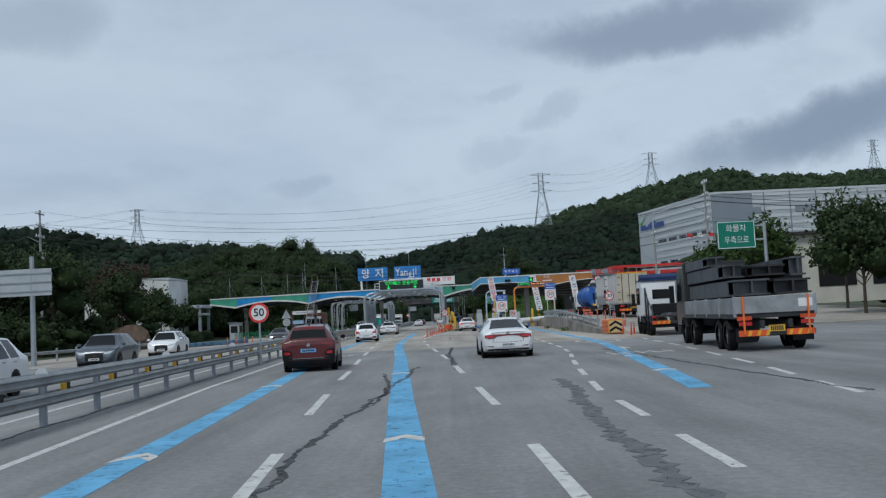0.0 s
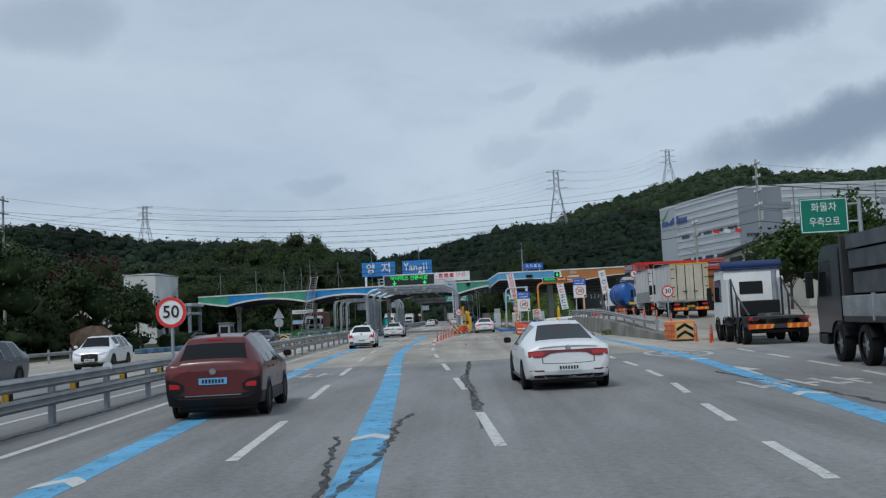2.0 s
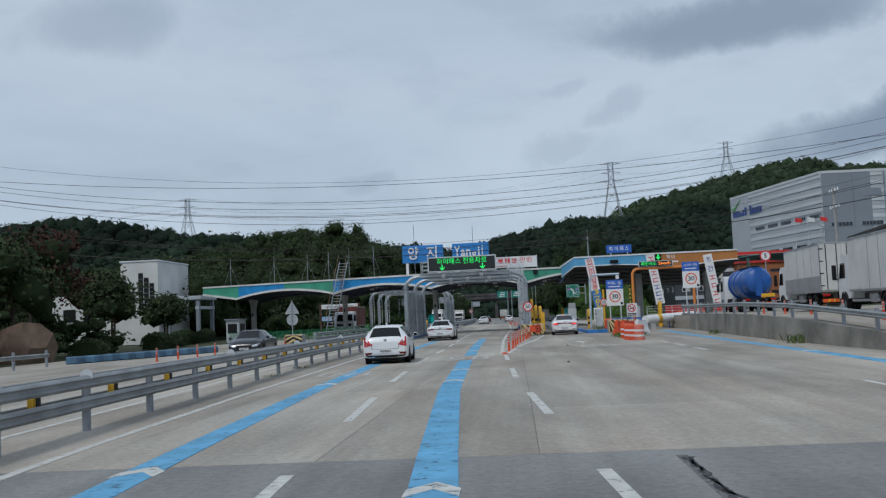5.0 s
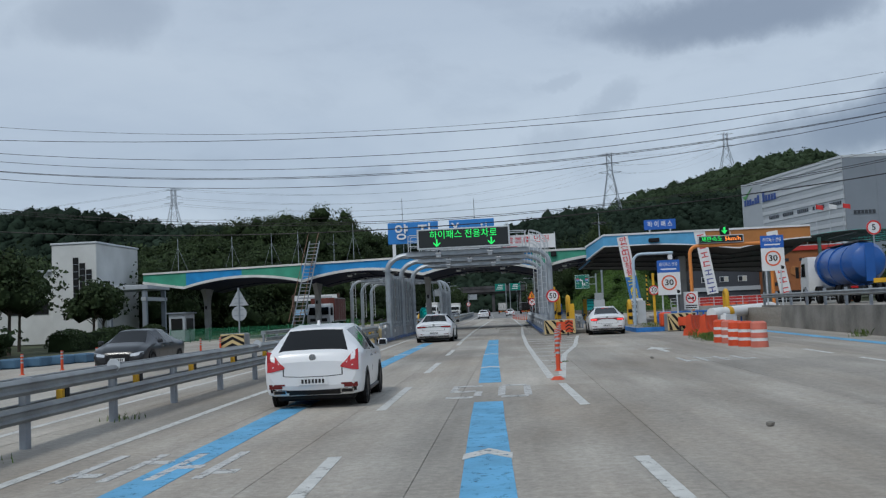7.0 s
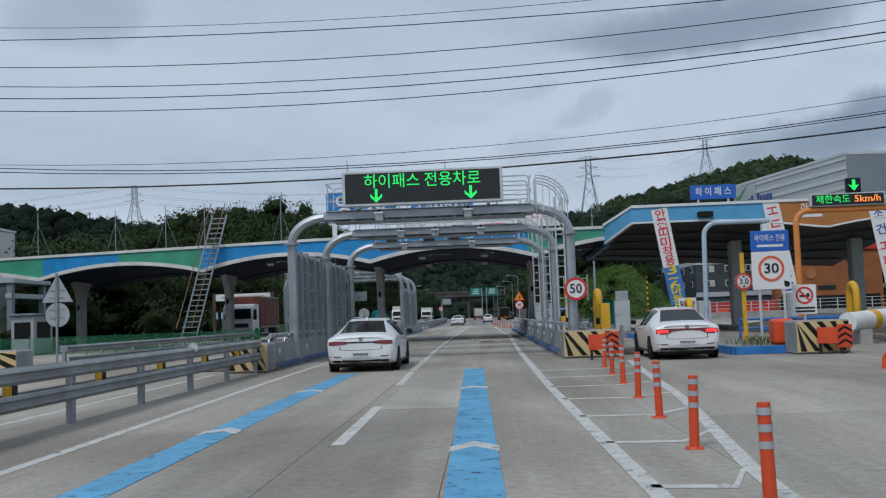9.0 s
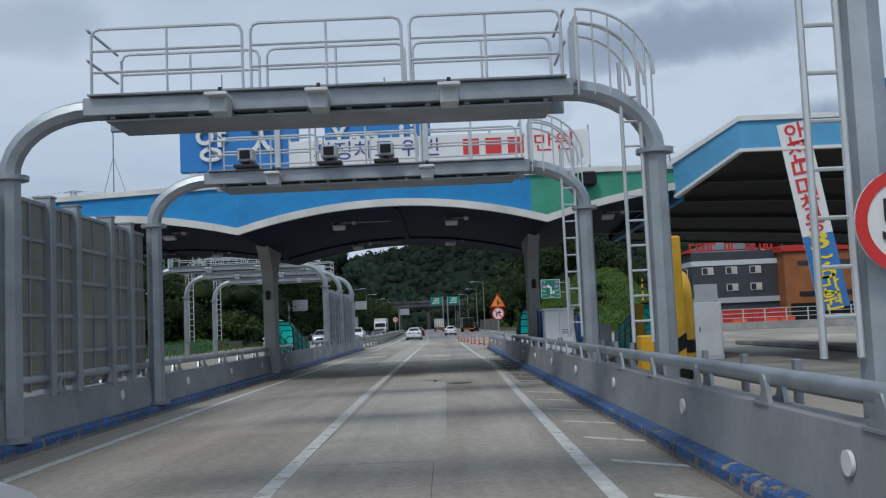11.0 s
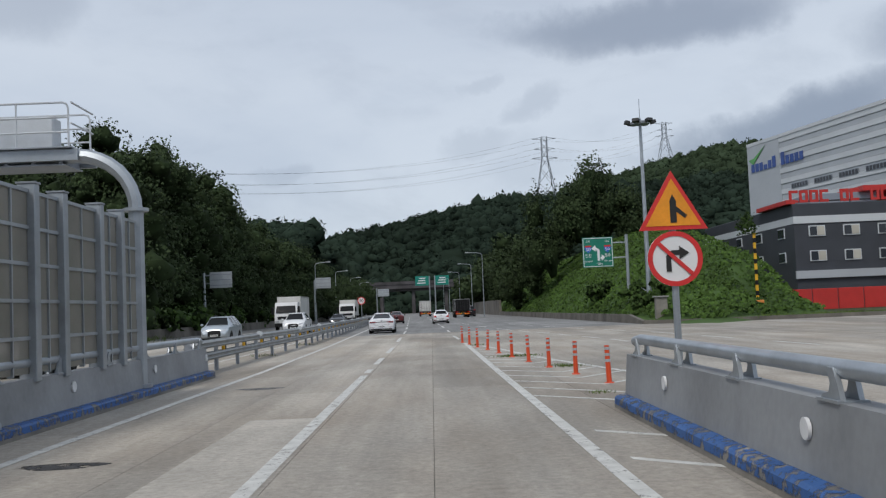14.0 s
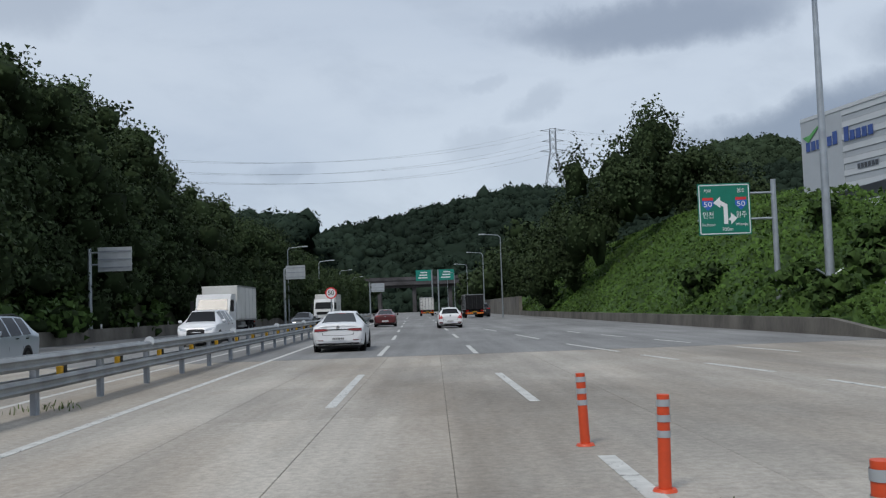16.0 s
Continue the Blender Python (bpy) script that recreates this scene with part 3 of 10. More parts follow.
def strip(pts, y0, y1, w, step=2.5, z=0.004):
    """A band of paint along a line of (y, x), as a thin solid."""
    n = max(2, int((y1 - y0) / step) + 1)
    ys = np.linspace(y0, y1, n)
    return Shape().sweep([(lerp_line(pts, y), y, 0) for y in ys], [(-w / 2, z), (w / 2, z), (w / 2, 0.0005), (-w / 2, 0.0005)])


def marking(name, shape, material, label, group=""):
    return single(name, shape, material, label, "road marking", kind="structure", group=group)


marking("edge_line", strip(EDGE_L, -60, 500, 0.16), WHITE_LINE, "white edge line along the median guardrail")
marking("edge_line", strip([(y, x - 1.15) for y, x in RAIL], -60, 112, 0.15), WHITE_LINE, "white edge line of the opposite carriageway")
marking("edge_line", strip([(y, x - 1.15) for y, x in RAIL], 188, 500, 0.15), WHITE_LINE, "white edge line of the opposite carriageway")
marking("blue_guide_line", strip(BLUE_L, -40, 110.3, 0.46, z=0.005), BLUE_LINE, "blue guide line of the electronic toll lane")
marking("blue_guide_line", strip(BLUE_C, -40, 77.6, 0.50, z=0.005), BLUE_LINE, "blue guide line of the middle toll lane")
marking("blue_guide_line", strip(BLUE_C, 82.0, 111, 0.50, z=0.005), BLUE_LINE, "blue guide line ending before the toll gate")
marking("blue_guide_line", strip(BLUE_R, 19.3, 112, 0.46, z=0.005), BLUE_LINE, "blue guide line leading to the manual toll lanes")
marking("lane_line", strip(DASH_L, 111, 181.5, 0.18), WHITE_LINE, "solid white lane line through the toll gate")
marking("lane_line", strip(LINE_R, 82.6, 201, 0.17), WHITE_LINE, "solid white line beside the gate island")
marking("gore_line", strip(GORE_R, 82.6, 112.5, 0.17), WHITE_LINE, "white line bounding the hatched gore")
for y0 in [8.0 - 9.78 * k for k in range(6, 0, -1)] + [8.0, 17.8, 27.8, 37.3, 46.7, 57.0, 66.9, 76.8, 86.2, 95.8, 105.5]:
    marking("lane_dash", strip(DASH_L, y0, y0 + 4.8, 0.16), WHITE_LINE, "worn white lane dash", "first lane dashes")
for y0 in [8.0 - 9.78 * k for k in range(6, 0, -1)] + [8.0, 17.9, 28.0, 38.0, 46.7, 57.0, 66.5, 76.5]:
    marking("lane_dash", strip(DASH_R, y0, y0 + 4.5, 0.16), WHITE_LINE, "worn white lane dash", "middle lane dashes")
for y0, y1 in ((182.5, 184), (186.5, 190.4), (193.9, 199.2), (206.6, 214), (222.7, 231), (238.5, 246), (254, 261), (270, 277), (286, 293), (302, 309), (330, 338), (360, 368)):
    marking("lane_dash", strip(DASH_L, y0, y1, 0.16), WHITE_LINE, "white lane dash beyond the toll gate", "dashes beyond the gate")
for y0, y1 in ((206.5, 213), (222.3, 228.8), (238.5, 245), (254, 261), (270, 277), (286, 293), (302, 309), (330, 338), (360, 368)):
    marking("lane_dash", strip(LINE_R, y0, y1, 0.16), WHITE_LINE, "white lane dash beyond the toll gate", "dashes beyond the gate")
R_LANE = [(-40, 2.6), (20, 3.5), (27.4, 4.07), (32.3, 4.5), (38, 5.1), (44, 5.45), (50, 5.55), (58, 5.7), (90, 5.9)]
for k in range(17):
    y0 = 10.1 + 4.85 * k
    if not 60 < y0 < 76:
        marking("lane_dash", strip(R_LANE, y0, y0 + 2.6, 0.15), WHITE_LINE, "white lane dash of the manual toll lanes", "manual lane dashes")
T_LANE = [(-20, 4.6), (17.9, 7.4), (25.2, 8.3), (40, 9.7), (60, 11)]
for k in range(11):
    y0 = 3.0 + 4.6 * k
    marking("lane_dash", strip(T_LANE, y0, y0 + 2.6, 0.15), WHITE_LINE, "white lane dash beside the lorry lane", "lorry lane dashes")
X_LANE = [(186, 4.6), (193, 4.15), (198, 3.95), (203, 3.4), (210.6, 2.73), (218, 1.75), (227, 0.9), (260, -1.0), (340, -2.0)]
for y0, y1 in ((188, 190), (191.8, 193.9), (195.5, 198.4), (200, 203), (205.5, 208.4), (210.6, 213.8), (215.5, 218.1), (220.3, 227), (233, 240), (248, 255)):
    marking("lane_dash", strip(X_LANE, y0, y1, 0.14), WHITE_LINE, "white lane dash of the merging lanes", "merge dashes")
Y_LANE = [(186, 8.4), (205, 7.4), (220, 5.2), (240, 3.2), (300, 1.2)]
for k in range(8):
    marking("lane_dash", strip(Y_LANE, 187 + 7.5 * k, 190.6 + 7.5 * k, 0.14), WHITE_LINE, "white lane dash of the merging lanes", "merge dashes")

# hatched gores
s = Shape()
for k in range(9):
    y = 87.0 + 2.75 * k
    xl, xr = lerp_line(LINE_R, y), lerp_line(GORE_R, y)
    s.prism([(xl, y), ((xl + xr) / 2 + 0.2, y - 0.1), (xr, y + 0.7), (xr, y + 0.85), ((xl + xr) / 2 + 0.2, y + 0.06), (xl, y + 0.16)], "z", 0.0005, 0.004)
marking("gore_hatching", s, WHITE_LINE, "white hatched bars of the gore before the gate island")
s = Shape()
for k in range(23):
    y = 119.08 + 2.27 * k
    s.prism([(-1.72, y), (-0.98, y - 0.7), (-0.98, y - 0.53), (-1.72, y + 0.17)], "z", 0.0005, 0.004)
marking("gore_hatching", s, WHITE_LINE, "worn white hatched bars beside the gate barrier")
GORE_B = [(174.5, 1.9), (178, 0.9), (183, 0.1), (184.4, -0.18), (187.5, -0.58), (190.2, -0.87), (193.9, -1.24), (198.4, -1.95), (201.5, -2.25)]
BOLLARD_X = [(174, 0.0), (181.7, -0.77), (201.7, -2.36)]
s = Shape()
for k in range(12):
    y = 174.05 + 1.77 * k
    xl, xm, xr = lerp_line(LINE_R, y) + 0.1, lerp_line(BOLLARD_X, y), lerp_line(GORE_B, y)
    d = 1.08 * max(xm - xl, 0.0)
    e = d - 1.25 * max(xr - xm, 0.0)
    s.prism([(xl, y), (xm, y - d), (xm, y - d + 0.17), (xl, y + 0.17)], "z", 0.0005, 0.006)
    if xr > xm + 0.15:
        s.prism([(xm + 0.002, y - d), (xr, y - e), (xr, y - e + 0.19), (xm + 0.002, y - d + 0.19)], "z", 0.0005, 0.006)
marking("gore_hatching", s, WHITE_LINE, "white chevron bars of the gore behind the gate")
marking("gore_line", strip(GORE_B, 174.5, 196.8, 0.16), WHITE_LINE, "white line bounding the gore behind the gate")
# white chevrons across the blue lines
for line, ys in ((BLUE_C, (13.6, 29.5, 45.5, 50.2, 66.2, 71.4, 87.5, 95.2, 104.0)), (BLUE_L, (13.0, 26.5, 38.5, 52.0, 66.8, 78.0, 88.0, 97.5, 104.5)), (BLUE_R, (25, 33, 46, 60, 74))):
    for y in ys:
        x = lerp_line(line, y)
        s = Shape().prism([(x - 0.27, y - 0.28), (x, y + 0.12), (x + 0.27, y - 0.28), (x + 0.27, y + 0.12), (x, y + 0.52), (x - 0.27, y + 0.12)], "z", 0.0006, 0.009)
        marking("chevron_mark", s, WHITE_LINE, "white chevron painted across a blue guide line", "guide line chevrons")
# speed figure and arrows on the road
s = Shape()
for a, b, c, d in ((-4.0, 80.9, -3.4, 81.25), (-4.0, 80.0, -3.86, 80.88), (-4.0, 79.68, -3.5, 79.98), (-3.5, 78.75, -3.36, 79.75), (-4.0, 78.4, -3.5, 78.73),
                   (-3.05, 78.7, -2.91, 80.85), (-2.55, 78.7, -2.41, 80.85), (-2.98, 80.87, -2.48, 81.2), (-2.98, 78.35, -2.48, 78.68)):
    s.box((a, b, 0.0005), (c, d, 0.0075))
marking("speed_figure", s, WHITE_LINE_OLD, "worn white speed figure 50 painted on the lane")


def arrow(x, y, turn, w=1.0, n=3.6):
    s = Shape()
    s.prism([(-0.09, 0), (0.09, 0), (0.09, n * 0.55), (-0.09, n * 0.55)], "z", 0.0005, 0.0045)
    s.prism([(-0.42 * w, n * 0.55), (0.42 * w, n * 0.55), (0, n)], "z", 0.0005, 0.0045)
    ob = marking("arrow_mark", s, WHITE_LINE, "white arrow painted on the lane")
    ob.matrix_basis = pose(x, y, 0, 0, 0, turn)


arrow(3.25, 41.8, 4)
arrow(2.2, 92.0, 0)
arrow(7.2, 38.0, -6)
# oval marking with a worn figure on the right lane
s = Shape()
ang = [2 * math.pi * i / 40 for i in range(40)]
vs = [(8.0 + r * math.cos(a), 50.5 + 2.4 * r * math.sin(a), 0.004) for r in (0.95, 1.12) for a in ang]
s.add(vs, [(i, 40 + i, 40 + (i + 1) % 40, (i + 1) % 40) for i in range(40)])
s.box((7.5, 49.6, 0.001), (7.65, 51.6, 0.004))
s.box((7.5, 49.6, 0.001), (8.0, 49.9, 0.004))
s.box((7.5, 51.3, 0.001), (8.0, 51.6, 0.004))
s.box((8.2, 49.6, 0.001), (8.35, 51.6, 0.004))
s.box((8.2, 49.6, 0.001), (8.6, 49.9, 0.004))
marking("speed_figure", s, WHITE_LINE_OLD, "worn white oval speed marking on the lane")
# worn lettering that cannot be read, as bars
for x, y, n, m in ((-6.4, 46.5, 5, WHITE_LINE_OLD), (6.2, 34.5, 5, WHITE_LINE_OLD), (1.8, 86.5, 4, WHITE_LINE_OLD), (-7.6, 70.5, 4, WHITE_LINE_OLD)):
    s = Shape()
    for k in range(n):
        s.box((x + 0.5 * k, y, 0.0005), (x + 0.5 * k + 0.12, y + 1.9, 0.0065))
        s.box((x + 0.5 * k + 0.13, y + (0.3, 1.1, 0.7)[k % 3], 0.0005), (x + 0.5 * k + 0.38, y + (0.55, 1.35, 0.95)[k % 3], 0.0065))
    marking("worn_lettering", s, m, "worn unreadable white lettering painted on the lane")


GRIME = mat("road_grime", (0.21, 0.20, 0.185), 0.9, var=0.3, scale=2, wear=0.46)


PATCH_PALE = mat("pale_repair_concrete", (0.42, 0.39, 0.345), 0.85, var=0.1, scale=0.7, fine=30, bump=0.2, place=True, blotch=0.2)


SEALED = mat("old_sealed_asphalt", (0.135, 0.135, 0.138), 0.9, var=0.25, scale=3, fine=45, bump=0.35, wear=0.38)


def crack(pts, w, label, material=TAR):
    """A ragged seam: short pieces of changing width that wander about their line."""
    pts = [Vector((x, y, 0)) for x, y in pts]
    fine, drift = [], 0.0
    for a, b in zip(pts, pts[1:]):
        k = max(2, int((b - a).length / 0.16))
        for i in range(k):
            drift = 0.8 * drift + random.uniform(-1, 1) * 0.045
            fine.append((a.lerp(b, i / k) + Vector((drift, 0, 0)), w * random.uniform(0.25, 1.0)))
    vs, fs = [], []
    for p, ww in fine:
        vs += [(p.x - ww / 2, p.y, 0.006), (p.x + ww / 2, p.y, 0.006), (p.x + ww / 2, p.y, 0.0005), (p.x - ww / 2, p.y, 0.0005)]
    n = len(fine)
    for i in range(n - 1):
        fs += [(4 * i + q, 4 * i + 4 + q, 4 * i + 4 + (q + 1) % 4, 4 * i + (q + 1) % 4) for q in range(4)]
    fs += [(3, 2, 1, 0), (4 * n - 4, 4 * n - 3, 4 * n - 2, 4 * n - 1)]
    marking("tar_seam", Shape().add(vs, [f[::-1] for f in fs]), material, label)


crack([(-1.5, -10), (-1.25, 10.1), (-1.3, 14), (-1.0, 20), (-0.71, 27), (-0.6, 33)], 0.16, "black tar-filled crack along the asphalt")
crack([(7.6, 17), (7.3, 24), (7.0, 31), (6.7, 40)], 0.16, "black tar seam beside the manual toll lane")
crack([(0.6, 33), (0.55, 38), (0.35, 42), (0.45, 47), (0.5, 52)], 0.10, "broken black seam between two lanes")
crack([(0.68, 33), (0.62, 38), (0.45, 42), (0.52, 47), (0.56, 52)], 0.07, "fine crack beside a broken seam")
crack([(-0.9, 19), (-0.95, 24), (-1.5, 30)], 0.10, "black crack across the blue line")
crack([(-6.2, 8), (-7.2, 30), (-8.3, 52)], 0.10, "dark seam beside the edge line")
def smear(pts, w, material, label):
    """A long worn stain, ragged by the wear of its material."""
    marking("stain", Shape().sweep([(x, y, 0) for x, y in pts], [(-w / 2, 0.0025), (w / 2, 0.0025), (w / 2, 0.0005), (-w / 2, 0.0005)]), material, label)


smear([(0.72, 30), (0.6, 38), (0.42, 42), (0.5, 47), (0.52, 52)], 0.13, ASPHALT_OLD, "dark worn band along a broken seam")
crack([(2.7, 2), (2.62, 9), (2.72, 14), (2.92, 19), (3.15, 24)], 0.4, "long dark sealed crack on the asphalt", SEALED)
smear([(-1.27, 136.5), (-1.27, 153)], 0.6, GRIME, "dark grime on the concrete beside the gate barrier")
single("drain_cover", Shape().cyl((-3.2, 137.3, -0.01), (-3.2, 137.3, 0.008), 0.33, n=24), DARK, "round dark iron manhole cover in the lane", "manhole cover")
for x, y, a, b in ((-7.6, 178.5, 0.5, 0.3), (-4.0, 139, 0.3, 0.2), (-8.0, 168, 0.5, 0.25)):
    marking("stain", Shape().prism([(x + a * math.cos(t) * (1 + 0.2 * math.sin(3 * t)), y + b * math.sin(t)) for t in np.linspace(0, 6.2, 18)], "z", 0.0005, 0.003), ASPHALT_OLD if y > 170 else TAR,
            "dark oil stain on the concrete")

for x0, x1, y0, y1, m in ((-5.1, -3.6, 100, 112, 0), (-8.6, -6.9, 163.5, 165.6, 1), (-4.9, -3.3, 160.5, 164.5, 1), (-6.6, -5.4, 152, 172, 1), (-5.3, -3.6, 122, 142, 1)):
    marking("repair_strip", Shape().box((x0, y0, 0.0005), (x1, y1, 0.0022)), PATCH_PALE, "paler repaired strip of the concrete lane")

# ---------------------------------------------------------------- toll canopy over the main lanes
def canopy_y(x):
    return 139.6 + 0.25 * max(0.0, -9.7 - x)


NOTCH = [-31.5, -20.2, -9.72, -0.32]
C_LEFT, C_RIGHT, C_TOP, C_DEPTH = -35.6, 3.7, 6.2, 12.0


def soffit(x):
    """Height of the scalloped underside."""
    if x < NOTCH[0]:
        return 4.6 + (NOTCH[0] - x) * 0.16
    if x > NOTCH[-1]:
        return 4.6 + (x - NOTCH[-1]) * 0.30 - (x - NOTCH[-1]) ** 2 * 0.024
    for a, b in zip(NOTCH, NOTCH[1:]):
        if x <= b:
            u = 2 * (x - a) / (b - a) - 1
            return 4.6 + 0.69 * (1 - abs(u) ** 2.0)
    return 4.6


def rear_z(x):
    """The rear arches hang a little lower than the front ones."""
    return 4.44 + 0.95 * (soffit(x) - 4.6)


xs = sorted(set(NOTCH + [C_LEFT, C_RIGHT] + list(np.linspace(C_LEFT, C_RIGHT, 95))))
canopy = thing("toll_canopy", "scalloped toll gate canopy painted blue and green over a dark soffit", "canopy", kind="structure")
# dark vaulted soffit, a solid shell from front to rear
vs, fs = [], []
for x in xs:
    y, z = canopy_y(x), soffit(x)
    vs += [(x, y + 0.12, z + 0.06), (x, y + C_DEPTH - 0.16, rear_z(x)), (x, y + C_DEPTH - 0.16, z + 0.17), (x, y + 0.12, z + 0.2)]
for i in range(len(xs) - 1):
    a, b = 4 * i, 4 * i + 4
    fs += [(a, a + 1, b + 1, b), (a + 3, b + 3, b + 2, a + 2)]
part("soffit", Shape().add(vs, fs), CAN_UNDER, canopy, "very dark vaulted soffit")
part("roof", Shape().add([(C_LEFT, canopy_y(C_LEFT), C_TOP - 0.06), (C_RIGHT, canopy_y(C_RIGHT), C_TOP - 0.06), (C_RIGHT, canopy_y(C_RIGHT) + C_DEPTH, C_TOP - 0.06), (-9.7, 139.6 + C_DEPTH, C_TOP - 0.06),
                          (C_LEFT, canopy_y(C_LEFT) + C_DEPTH, C_TOP - 0.06), (-9.7, 139.6, C_TOP - 0.06)], [(0, 5, 3, 4), (5, 1, 2, 3)]), CONCRETE, canopy, "flat grey roof")


def fascia(x0, x1, material, back=False):
    """A length of the painted front (or rear) face between its white rims."""
    seg = [x0] + [x for x in xs if x0 < x < x1] + [x1]
    vs, fs = [], []
    for x in seg:
        y = canopy_y(x) + (C_DEPTH - 0.16 if back else 0)
        d = -0.09 if back else 0.0
        for yy in (y, y + 0.16):
            vs += [(x, yy, (rear_z(x) + 0.01) if back else soffit(x) + 0.22), (x, yy, C_TOP - 0.14)]
    for i in range(len(seg) - 1):
        a, b = 4 * i, 4 * i + 4
        fs += [(a, b, b + 1, a + 1), (a + 2, a + 3, b + 3, b + 2), (a, a + 2, b + 2, b)]
    n = 4 * (len(seg) - 1)
    fs += [(0, 1, 3, 2), (n, n + 2, n + 3, n + 1)]
    return part("fascia", Shape().add(vs, fs), material, canopy)


for x0, x1, m in ((C_LEFT, -31.3, CAN_GREEN), (-31.3, -25.9, CAN_BLUE), (-25.9, -20.3, CAN_GREEN), (-20.3, -0.77, CAN_BLUE), (-0.77, C_RIGHT, CAN_GREEN)):
    fascia(x0, x1, m)
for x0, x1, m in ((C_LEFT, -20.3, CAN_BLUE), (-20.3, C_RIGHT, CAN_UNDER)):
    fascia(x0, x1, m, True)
rim_x = list(xs)
part("lower_rim", Shape().sweep([(x, canopy_y(x), soffit(x)) for x in rim_x], [(-0.05, 0), (0.12, 0), (0.12, 0.22), (-0.02, 0.22)][::-1]), RIM_WHITE, canopy, "weathered white rim under the fascia")
part("upper_rim", Shape().sweep([(x, canopy_y(x), C_TOP - 0.14) for x in (C_LEFT, -9.7, C_RIGHT)], [(-0.2, 0), (0.09, 0), (0.09, 0.16), (-0.2, 0.16)][::-1]), RIM_WHITE, canopy, "white rim over the fascia")
part("rear_rim", Shape().sweep([(x, canopy_y(x) + C_DEPTH, rear_z(x) - 0.02) for x in rim_x], [(-0.02, 0), (0.14, 0), (0.14, 0.1), (-0.02, 0.1)][::-1]), SOFFIT_BROWN, canopy)
part("end_wall", Shape().prism([(canopy_y(C_LEFT) + 0.1, soffit(C_LEFT)), (canopy_y(C_LEFT) + C_DEPTH, soffit(C_LEFT)), (canopy_y(C_LEFT) + C_DEPTH, C_TOP - 0.1), (canopy_y(C_LEFT) + 0.1, C_TOP - 0.1)], "x", C_LEFT, C_LEFT + 0.12), CAN_GREEN, canopy)
# cross ribs and conduits under the soffit
for a, b in zip(NOTCH, NOTCH[1:]):
    for dy in (9.0,):
        pts = [(x, canopy_y(x) + dy, soffit(x) + (rear_z(x) - soffit(x)) * dy / 12 - 0.05) for x in np.linspace(a + 0.1, b - 0.1, 15)]
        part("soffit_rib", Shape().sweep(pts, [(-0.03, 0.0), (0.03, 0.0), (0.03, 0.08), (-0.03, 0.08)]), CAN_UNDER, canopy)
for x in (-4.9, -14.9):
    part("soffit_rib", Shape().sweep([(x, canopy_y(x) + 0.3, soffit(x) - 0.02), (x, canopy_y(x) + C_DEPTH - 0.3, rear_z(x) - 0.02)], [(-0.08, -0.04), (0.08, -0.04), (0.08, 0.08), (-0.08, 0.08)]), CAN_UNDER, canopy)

# downlights
for x in (-6.9, -3.2, 1.95, -12.7, -16.4):
    for dy in (2.4, 9.3):
        z = soffit(x) + (rear_z(x) - soffit(x)) * dy / 12
        at = pose(x, canopy_y(x) + dy, z - 0.02)
        lamp = thing("canopy_downlight", "white rectangular lamp under the canopy soffit", "lamp", at, "canopy lamps")
        tilt = pose(0, 0, -0.16, -14, 0, 0)
        part("housing", Shape().box((-0.2, -0.17, -0.04), (0.2, 0.17, 0.03), 0.015).moved(tilt), PALE_STEEL, lamp)
        part("lamp_glass", Shape().box((-0.17, -0.14, -0.055), (0.17, 0.14, -0.041)).moved(tilt), WHITE_PAINT, lamp)
        for sg in (-1, 1):
            part("bracket", Shape().box((sg * 0.2, -0.02, -0.2), (sg * 0.215, 0.02, 0.03)), SIGN_BACK, lamp)
        part("sensor_box", Shape().box((0.42, -0.07, -0.09), (0.55, 0.06, 0.02), 0.01), PALE_STEEL, lamp)
        part("conduit", Shape().tube([(0.0, 0.2, 0.0), (1.7, 0.2, 0.0)], 0.018, 6), SIGN_BACK, lamp)


def pillar(x, y):
    """A slab-like column that widens lengthwise under the canopy."""
    w, d, top = 0.2, 0.42, soffit(x) + 0.05
    prof = [(-d, 0), (d, 0), (d, 3.0)]
    for t in np.linspace(0.1, 1, 8):
        prof.append((d + 1.15 * t ** 2.3, 3.0 + (top - 3.0) * t))
    for t in np.linspace(1, 0, 9):
        prof.append((-d - 1.15 * t ** 2.3, 3.0 + (top - 3.0) * t))
    p = thing("canopy_pillar", "grey painted concrete pillar flaring out under the canopy", "pillar", pose(x, y, 0), "canopy pillars", "structure")
    part("shaft", Shape().prism(prof, "x", -w, w), PILLAR, p)
    part("floodlight", Shape().box((-0.07, -d - 0.17, 2.78), (0.07, -d - 0.005, 3.1), 0.02), BLACK, p, "small black floodlight")
    part("conduit", Shape().tube([(-w - 0.02, 0.1, 0.3), (-w - 0.02, 0.1, top - 0.1)], 0.02, 6), SIGN_BACK, p)
    return p


for x in (-0.34, -9.8, -20.1, -31.2):
    pillar(x, canopy_y(x) + 5.65)

# second canopy over the right toll lanes
can2 = thing("toll_canopy", "light blue and orange toll canopy over the manual lanes", "canopy", kind="structure")
def soffit2(x):
    if x < 4.75:
        return 5.15 + (x - 3.6) * 0.74
    return 6.0 - 0.62 * max(0, (x - 8.5) / 6.5) ** 1.6 if x < 15 else 5.38 + 0.6 * (1 - ((x - 21) / 6.0) ** 2)
X2 = [3.6, 4.2, 4.75] + list(np.linspace(5.2, 27, 45))


def front2(x):
    """The face runs slantwise back to the corner of the blue canopy."""
    return 136.6 + 2.9 * max(0.0, 4.75 - x) / 1.15


